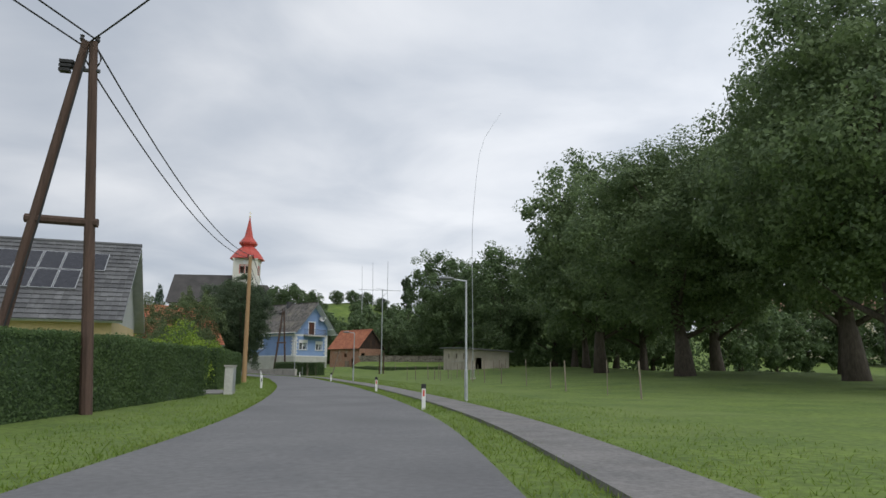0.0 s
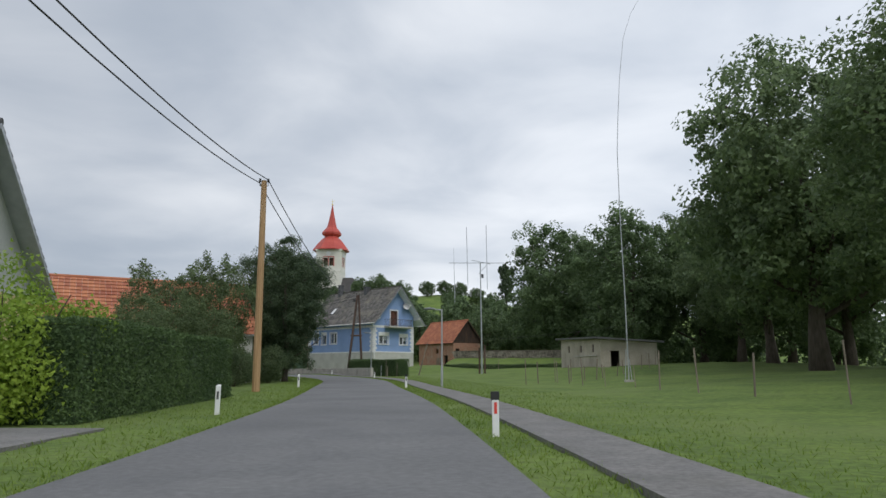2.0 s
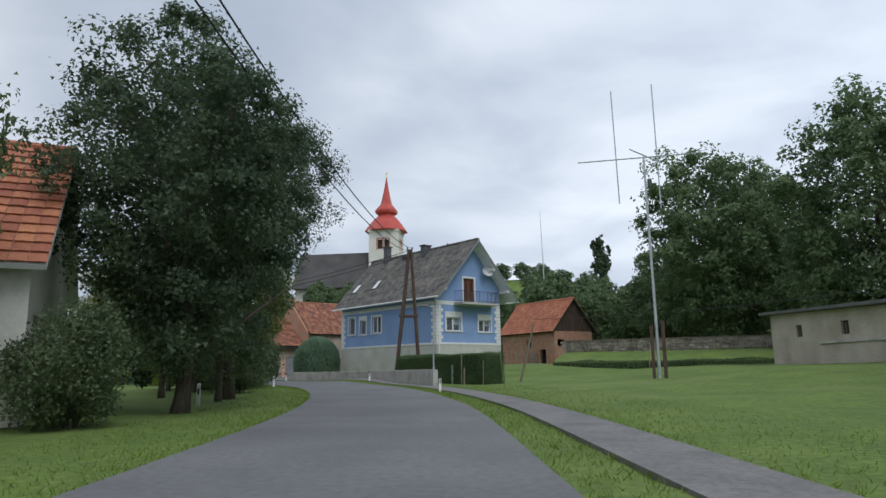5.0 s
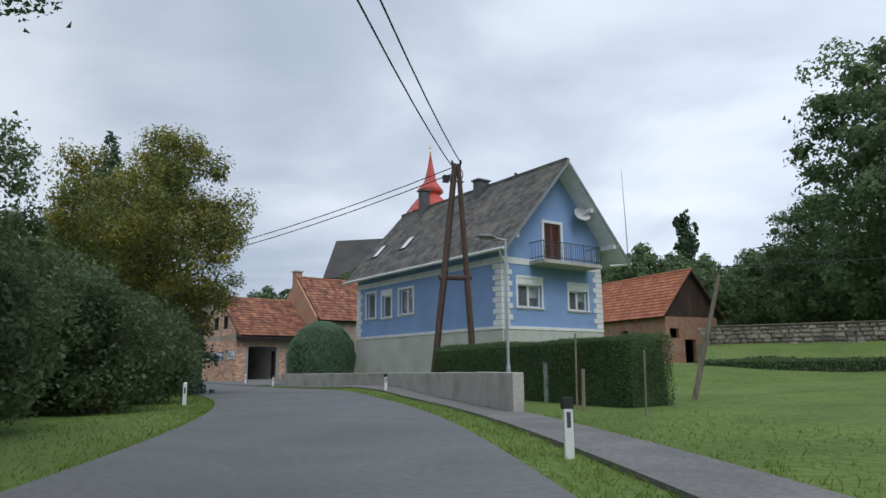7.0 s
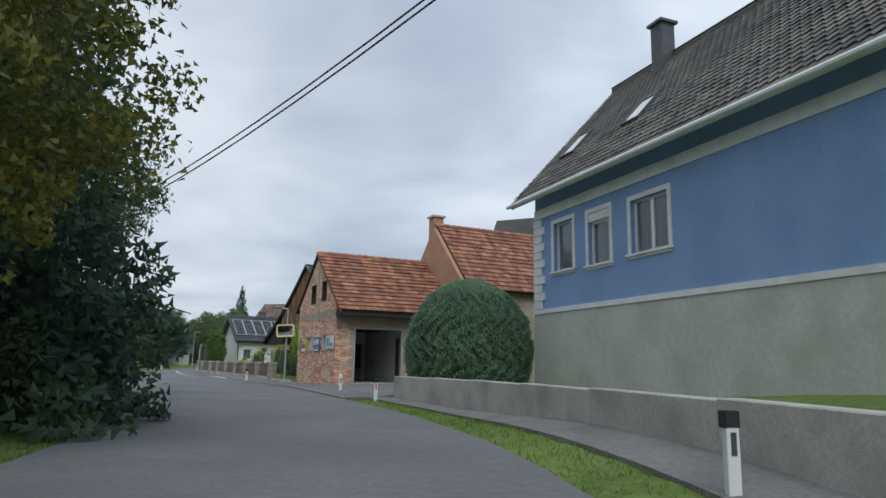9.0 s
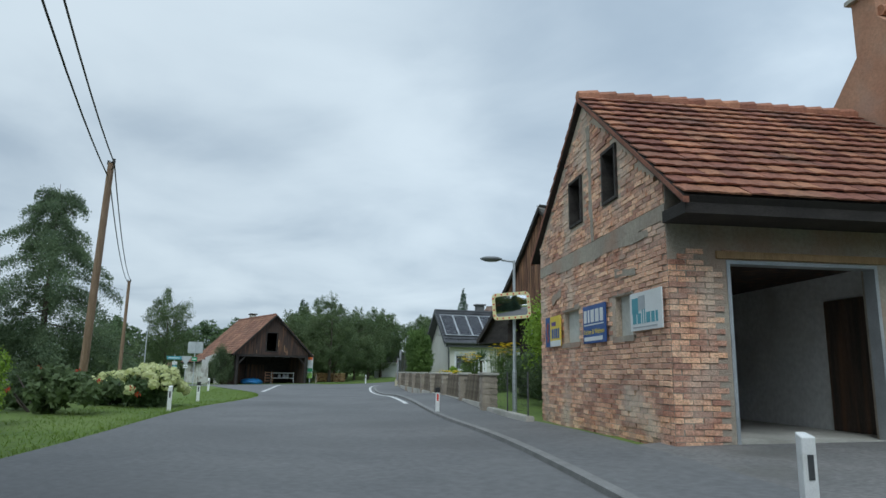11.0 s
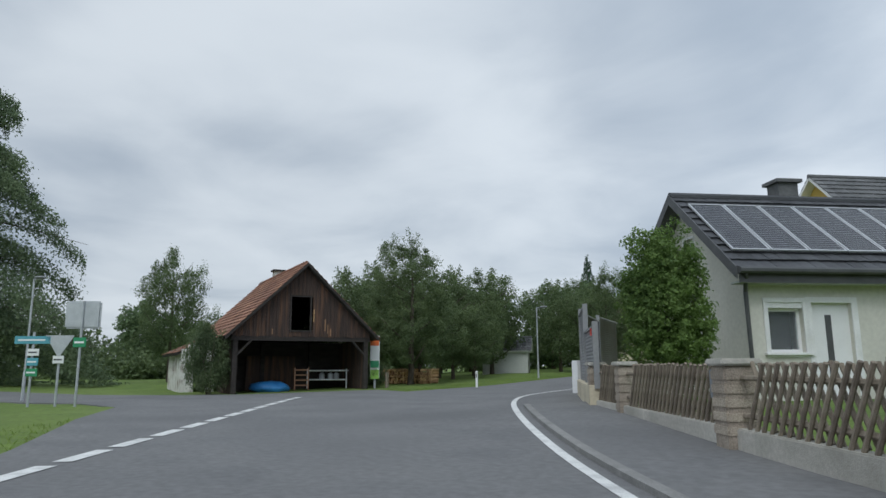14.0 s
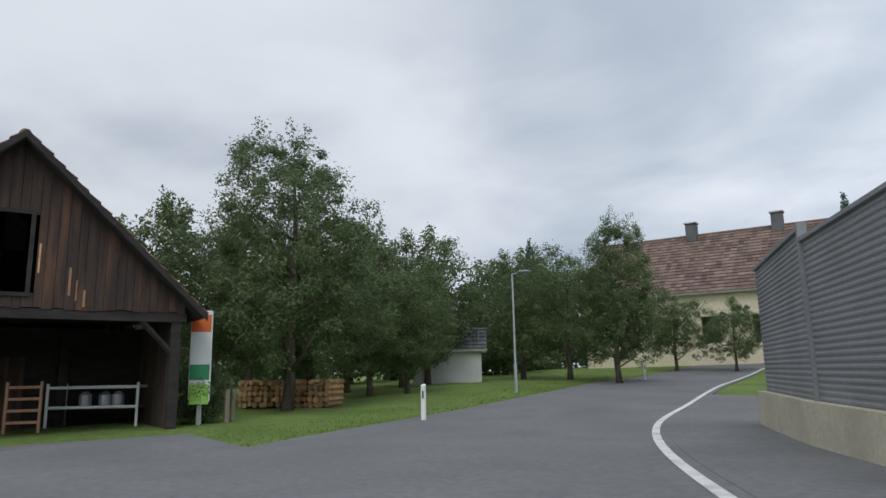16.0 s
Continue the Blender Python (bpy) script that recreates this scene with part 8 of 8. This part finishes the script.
for x, y, turn, top in ((-27, 160, 200, 16.5), (-20, 172, 10, 19), (-3, 155, 60, 16.5), (15, 140, 75, 19), (-11, 142, 10, 13.4), (5, 143, 110, 16), (-6, 148, 300, 14.5), (26, 126, 40, 17), (-32, 172, 90, 19), (36, 116, 10, 18), (2, 170, 10, 19), (44, 100, 200, 18), (-10, 162, 0, 17), (-29.6, 207, 30, 25.8), (-34, 205, 80, 25.4), (-25, 206, 160, 25),
                        (-20, 203, 100, 23), (-36, 190, 10, 21), (-14, 180, 250, 20), (-24, 185, 20, 21.5), (-66, 180, 10, 20), (-58, 177, 100, 20.5), (-75, 177, 200, 19.5), (-84, 178, 30, 19), (12, 185, 0, 20), (-2, 190, 70, 21), (55, 113, 20, 15), (61, 115, 100, 16), (68, 114, 200, 15), (76, 112, 300, 16)):
    wooded(x, y, turn, top)
copy_thing(LIME, spot(-2, 137, 240, 0.66))
wood_edge("far_wood", "dense green edge of the wood behind the meadow", (-40, 178), (52, 112), 8, 5, 20000, 0.42, M_LEAF_MID, 31)
wood_edge("far_wood", "distant green thicket behind the orchard", (-165, 108), (-112, 192), 7, 6, 18000, 0.40, M_LEAF_FRUIT, 32)
wood_edge("far_wood", "dense green thicket behind the fruit trees", (-138, 122), (-110, 186), 4.5, 3, 18000, 0.32, M_LEAF_FRUIT, 35)
wood_edge("far_wood", "distant light green trees beyond the side road", (-150, 92), (-138, 140), 7.5, 4, 12000, 0.3, M_LEAF_FRUIT, 34)
wood_edge("far_wood", "distant dark green trees behind the houses", (-170, 85), (-70, 80), 7, 5, 14000, 0.4, M_LEAF_MID, 33)
broadleaf("ash_tree", "dense dark green roadside tree", 5, 10.6, 3.6, 0.5, M_LEAF_DARK, 70000, 0.088, 0.22, 66, 8, m=on_ground(-18.0, 68.6))
broadleaf("ash_tree", "dark green ash with a raised crown overhanging the verge", 43, 11.0, 3.7, 3.3, M_LEAF_DARK, 110000, 0.066, 0.2, 60, 8, m=on_ground(-21.0, 75.4), sparse=0.2)
for x, y, turn, s in ((-44, 192, 40, 0.72), (-50, 195, 130, 0.66), (-38, 188, 220, 0.66), (-56, 190, 10, 0.66), (-75, 195, 10, 0.72), (-85, 190, 10, 0.66)):
    copy_thing(WOOD, spot(x, y, turn, s))
FRUIT = broadleaf("orchard_tree", "loose green fruit tree with thin branches", 6, 6.2, 2.7, 0.7, M_LEAF_FRUIT, 17000, 0.088, 0.13, 48, 9, "orchard trees", m=on_ground(-25, 77), sparse=0.6, shoots=5)
copy_thing(FRUIT, spot(-19.7, 62.0, 0, 0.95, 1.25))
for x, y, turn, s in ((-17.5, 51, 60, 0.6), (-18.6, 58.0, 130, 0.72), (-20.5, 74, 20, 0.9), (-18.4, 59.6, 300, 0.62), (-22.0, 60.2, 40, 1.12), (-19.2, 55.2, 200, 0.74), (-27, 82, 250, 0.9), (-30, 84, 10, 0.9)):
    copy_thing(FRUIT, spot(x, y, turn, s))
APPLETREE = broadleaf("orchard_tree", "leafy green fruit tree on the verge beyond the barn", 26, 6.0, 2.6, 0.5, M_LEAF_FRUIT, 30000, 0.062, 0.13, 54, 9, "orchard trees", m=on_ground(-99.4, 139.9), sparse=0.5, shoots=5)
for x, y, turn, s in ((-101.5, 143.5, 20, 0.95), (-101.2, 145.0, 120, 0.8), (-106.3, 148.2, 80, 1.15), (-98.9, 155.2, 45, 0.85), (-103.3, 156.8, 80, 1.2), (-103, 166, 10, 0.85), (-99.5, 166.5, 150, 0.7)):
    copy_thing(APPLETREE, spot(x, y, turn, s))
for x, y, turn, s in ((-106, 145, 310, 1.25), (-108, 151, 20, 1.3), (-104, 138, 130, 1.1), (-101, 134.5, 230, 1.0), (-108, 158, 10, 1.2), (-110, 142, 160, 1.3)):
    copy_thing(FRUIT, spot(x, y, turn, s))
APPLE = broadleaf("pear_tree", "tall fruit tree with upright twigs behind the barn", 7, 8.6, 2.7, 0.8, M_LEAF_FRUIT, 56000, 0.062, 0.2, 54, 10, lump=0.36, m=on_ground(-97.4, 138.2), sparse=0.7, shoots=7)
for x, y in ((-95.0, 135.6), (-95.7, 136.0)):
    st = empty("wooden_stake", on_ground(x, y), "short pale wooden stake on the verge", "stake", "verge stakes")
    part("stake", boxed(-0.05, 0.05, -0.05, 0.05, -0.2, 0.75, bevel=0.01), M_WOOD_G, st)
copy_thing(APPLE, spot(-97.6, 153.6, 150, 0.75, 0.85))
YEL = broadleaf("maple", "roadside tree with yellowing green leaves", 8, 10.2, 3.9, 2.0, M_LEAF_YEL, 76000, 0.085, 0.2, 70, 9, m=on_ground(-32.6, 93.8))
copy_thing(YEL, spot(-45.8, 99.3, 80, 0.95))
copy_thing(FRUIT, spot(-57.5, 104.8, 80, 0.9))
broadleaf("walnut_tree", "green roadside walnut with branches reaching over the road", 41, 9.4, 3.9, 3.6, M_LEAF_FRUIT, 26000, 0.095, 0.18, 48, 8, m=on_ground(-43.6, 101.0), sparse=0.5)
SHRUB = bush("shrub", "dense dark green roadside shrub", 9, 2.2, 2.0, 3.2, M_LEAF_SHRUB, 17000, 0.080, on_ground(-29.2, 90.2), "roadside shrubs")
for x, y, turn, s in ((-27.0, 86.5, 40, 1.0), (-24.5, 81.5, 80, 0.9), (-17.4, 64.6, 100, 0.7), (-17.6, 61.0, 160, 0.6), (-35.0, 96.9, 10, 0.6), (-29.5, 86.0, 200, 1.3), (-16.0, 57, 20, 0.6), (-31, 88, 20, 1.4), (-95.5, 135.2, 90, 0.42)):
    copy_thing(SHRUB, spot(x, y, turn, s))
copy_thing(SHRUB, spot(-95.2, 126.9, 50, 0.55, 1.0))
GREEN = bush("bush", "rounded light green garden bush", 10, 2.3, 2.2, 3.0, M_LEAF_LIGHT, 22000, 0.072, on_ground(-9.6, 34.6), "garden bushes")
for x, y, turn, s in ((-14.0, 42.0, 50, 0.8), (-49.5, 104.6, 10, 0.45), (-52.0, 105.6, 100, 0.42), (-53.5, 106.5, 70, 0.6), (-20, 50, 30, 1.1), (-64.5, 127.5, 200, 0.35), (-40, 97, 10, 1.0)):
    copy_thing(GREEN, spot(x, y, turn, s))
for x, y, turn, s in ((-49.5, 119.5, 10, 0.45), (-50.8, 120.2, 30, 0.45), (-48.2, 118.7, 80, 0.42)):
    copy_thing(SHRUB, spot(x, y, turn, s))
bush("lilac", "tall lime green garden bush between the timber barn and the garage", 27, 2.6, 2.4, 4.3, M_LEAF_LIGHT, 60000, 0.072, on_ground(-50.1, 121.6, 40), clumps=44)
bush("lilac", "bluish green shrub below the taller lime green bush", 28, 1.3, 1.2, 1.5, M_LEAF_SHRUB, 9000, 0.075, on_ground(-53.6, 122.2, 10), clumps=24)
SPRUCE = conifer("spruce", "dark green spruce behind the roadside trees", 11, 11.5, 2.9, M_LEAF_SPR, 16000, 0.12, on_ground(-35.7, 97.6), 0.18)
for x, y, turn, s, sz in ((-137, 188, 10, 1.2, 1.55), (-134, 153, 60, 1.2, 1.1), (-112, 196, 30, 0.8, 1.2), (-40.6, 99.3, 90, 1.15, 1.2), (-104, 196, 100, 0.9, 1.25)):
    copy_thing(SPRUCE, spot(x, y, turn, s, sz))
LARCH = conifer("larch", "tall feathery green larch with drooping branches", 12, 20.6, 8.0, M_LEAF_LARCH, 105000, 0.115, on_ground(-113, 115.5), 0.3, 0.36, 0.7, 0.04, 0.6, nb=84, flat=0.5)
copy_thing(LARCH, spot(-120, 108, 70, 0.85, 0.8))
copy_thing(LARCH, spot(-104, 103.5, 160, 0.75, 0.72))
broadleaf("hornbeam", "clipped egg-shaped light green tree at the fence", 13, 3.75, 0.98, 0.15, M_LEAF_HORN, 44000, 0.045, 0.07, 170, 6, m=on_ground(-72.9, 131.3))
copy_thing(APPLETREE, spot(-118, 128.5, 30, 1.15, 1.72))
for x, y, turn, s in ((-130, 165, 10, 0.75), (-120, 172, 60, 0.72), (-145, 160, 100, 0.85), (-115, 163, 200, 0.62), (-140, 140, 20, 0.65), (-150, 130, 90, 0.7), (-128, 150, 140, 0.7), (-155, 115, 20, 0.6), (-118, 152, 20, 0.62), (-125, 140, 200, 0.6), (-114, 146, 20, 0.58), (-122, 158, 310, 0.66), (-126, 178, 0, 0.75), (-112, 135, 0, 0.5)):
    copy_thing(WOOD, spot(x, y, turn, s))
broadleaf("poplar", "slim dark tree standing above the wood", 14, 12, 2.0, 1.5, M_LEAF_DARK, 12000, 0.24, 0.3, 30, 6, m=on_ground(-11.5, 195) @ Matrix.Diagonal((1.0, 1.0, 1.2, 1)))

HY = bush("hydrangea", "hydrangea bush with large cream flower heads", 15, 1.1, 1.0, 1.15, M_LEAF_MID, 6000, 0.09, on_ground(-59.2, 111.6), flowers=(M_PETAL, 60, 0.13, 60))
copy_thing(HY, spot(-60.6, 110.8, 100, 0.8))
bush("border_shrub", "low green border shrub with red blossoms", 16, 2.6, 1.6, 1.1, M_LEAF_FRUIT, 5000, 0.12, on_ground(-57.5, 108.6, 30), flowers=(M_PETAL_R, 14, 0.06, 12))


def tall_flowers(name, label, seed, rx, ry, h, n, m):
    """A clump of slender stems with narrow leaves, each ending in a flat yellow flower."""
    rng = np.random.default_rng(seed)
    root = empty(name, m, label, "flowers")
    foot = np.stack([rng.uniform(-1, 1, n) * rx, rng.uniform(-1, 1, n) * ry, 0 * np.ones(n) - 0.05], 1)
    head = foot + rng.normal(size=(n, 3)) * np.array([0.14, 0.14, 0]) + np.stack([0 * foot[:, 0], 0 * foot[:, 0], h * rng.uniform(0.78, 1.05, n)], 1)
    for a, b in zip(foot, head):
        part("stem", tube(bmesh.new(), [a, (a + b) / 2 + np.array([0.02, 0.02, 0.0]), b], [0.012, 0.009, 0.006], 3, cap=False), M_LEAF_FRUIT, root)
    k = rng.integers(0, n, n * 40)
    u = rng.uniform(0.05, 0.86, len(k)) ** 0.9
    p = foot[k] * (1 - u)[:, None] + head[k] * u[:, None] + rng.normal(size=(len(k), 3)) * 0.07
    p[:, 2] = np.maximum(p[:, 2], 0.03)
    f = new("foliage", leaf_mesh("foliage", leaves_at(rng, p, rand_dirs(rng, len(k)), 0.04, 0.5, 2.8), M_LEAF_HORN))
    f.parent = root
    az = rng.uniform(0, 2 * math.pi, (n, 1)) + np.arange(9)[None] * 2 * math.pi / 9
    d = np.stack([np.cos(az), np.sin(az), -0.25 + 0 * az], 2)
    s = np.stack([-np.sin(az), np.cos(az), 0 * az], 2) * 0.028
    c = head[:, None, :]
    q = np.stack([c + d * 0.012, c + d * 0.085 - s, c + d * 0.085 + s], 2).reshape(-1, 3, 3)
    fl = new("blossom", leaf_mesh("blossom", q, M_PETAL_Y))
    fl.parent = root
    return root


tall_flowers("coneflowers", "tall yellow coneflowers behind the garden fence", 17, 0.6, 0.35, 1.7, 60, on_ground(-60.2, 124.8, 150))
tall_flowers("coneflowers", "tall yellow coneflowers beside the timber barn", 19, 0.5, 0.4, 2.0, 80, on_ground(-58.75, 125.5, 150))
tall_flowers("border_flowers", "yellow garden flowers behind the fence", 18, 1.2, 0.3, 1.12, 110, on_ground(-63.7, 126.5, 150))
bush("border_shrub", "leafy light green garden plant behind the fence", 29, 0.8, 0.6, 1.35, M_LEAF_LIGHT, 6200, 0.06, on_ground(-64.4, 127.3, 150), clumps=18)
YU = empty("yucca", on_ground(-64.2, 128.9) @ Matrix.Diagonal((1.15, 1.15, 1.25, 1)), "spiky yucca plant in the front garden", "plant")
part("stem", tube(bmesh.new(), [(0, 0, -0.1), (0.05, 0, 0.8), (0, 0.05, 1.3)], [0.09, 0.07, 0.06], 7), M_BARK, YU)
rg = np.random.default_rng(3)
dd = rand_dirs(rg, 90)
dd[:, 2] = np.abs(dd[:, 2]) * 0.9 - 0.1
side = np.cross(dd, [0, 0, 1.0])
side /= np.linalg.norm(side, axis=1)[:, None]
c0 = np.array([0, 0.05, 1.35])
fq = np.stack([c0 + side * 0.02, c0 + dd * 0.35 + side * 0.035, c0 + dd * 0.75 - np.array([0, 0, 0.12]), c0 + dd * 0.35 - side * 0.035], 1)
yl_ = new("leaf_rosette", leaf_mesh("leaf_rosette", fq, M_LEAF_MID))
yl_.parent = YU

# grass blades and weeds along the verges
rg = np.random.default_rng(21)
ks = np.arange(nearest(4, 1), N - 20)
lots = []
for lo, hi, n, ok in ((0.0, 0.9, 150, lambda k: k < K_GAR), (-2.6, 0.0, 260, lambda k: True), (2.0, 5.5, 240, lambda k: k < K_WALL)):
    kk = np.repeat([k for k in ks if ok(k)], n)
    o = lo + (hi - lo) * rg.uniform(0, 1, len(kk)) ** (1.6 if lo > 1 else 1.0)
    o = np.where(lo < 0, -LINE[kk, 2] - 0.02 + lo * rg.uniform(0, 1, len(kk)) ** 1.6, LINE[kk, 3] + 0.02 + o)
    lots.append(LINE[kk, :2] + RIGHT[kk] * o[:, None] + _d[kk] * rg.uniform(-0.5, 0.5, len(kk))[:, None])
flat = np.concatenate(lots)
flat = np.array([q for q in flat if not (-96 < q[0] < -66 and in_poly(q[0], q[1], JUNCTION)) and not in_poly(q[0], q[1], DRIVE)])
pts = np.column_stack([flat, [ground_z(x, y) - 0.025 for x, y in flat]])
n = len(pts)
ang = rg.uniform(0, 6.28, n)
hgt = rg.uniform(0.025, 0.075, n)
dx = np.stack([np.cos(ang), np.sin(ang), 0 * ang], 1) * 0.009
up = np.stack([rg.normal(size=n) * 0.04, rg.normal(size=n) * 0.04, hgt], 1)
blades = new("grass", leaf_mesh("grass", np.stack([pts - dx, pts + dx, pts + up + dx * 0.2, pts + up - dx * 0.2], 1), M_BLADE))
tagged(blades, "uneven green grass tufts along the road verges", "grass", kind="stuff")
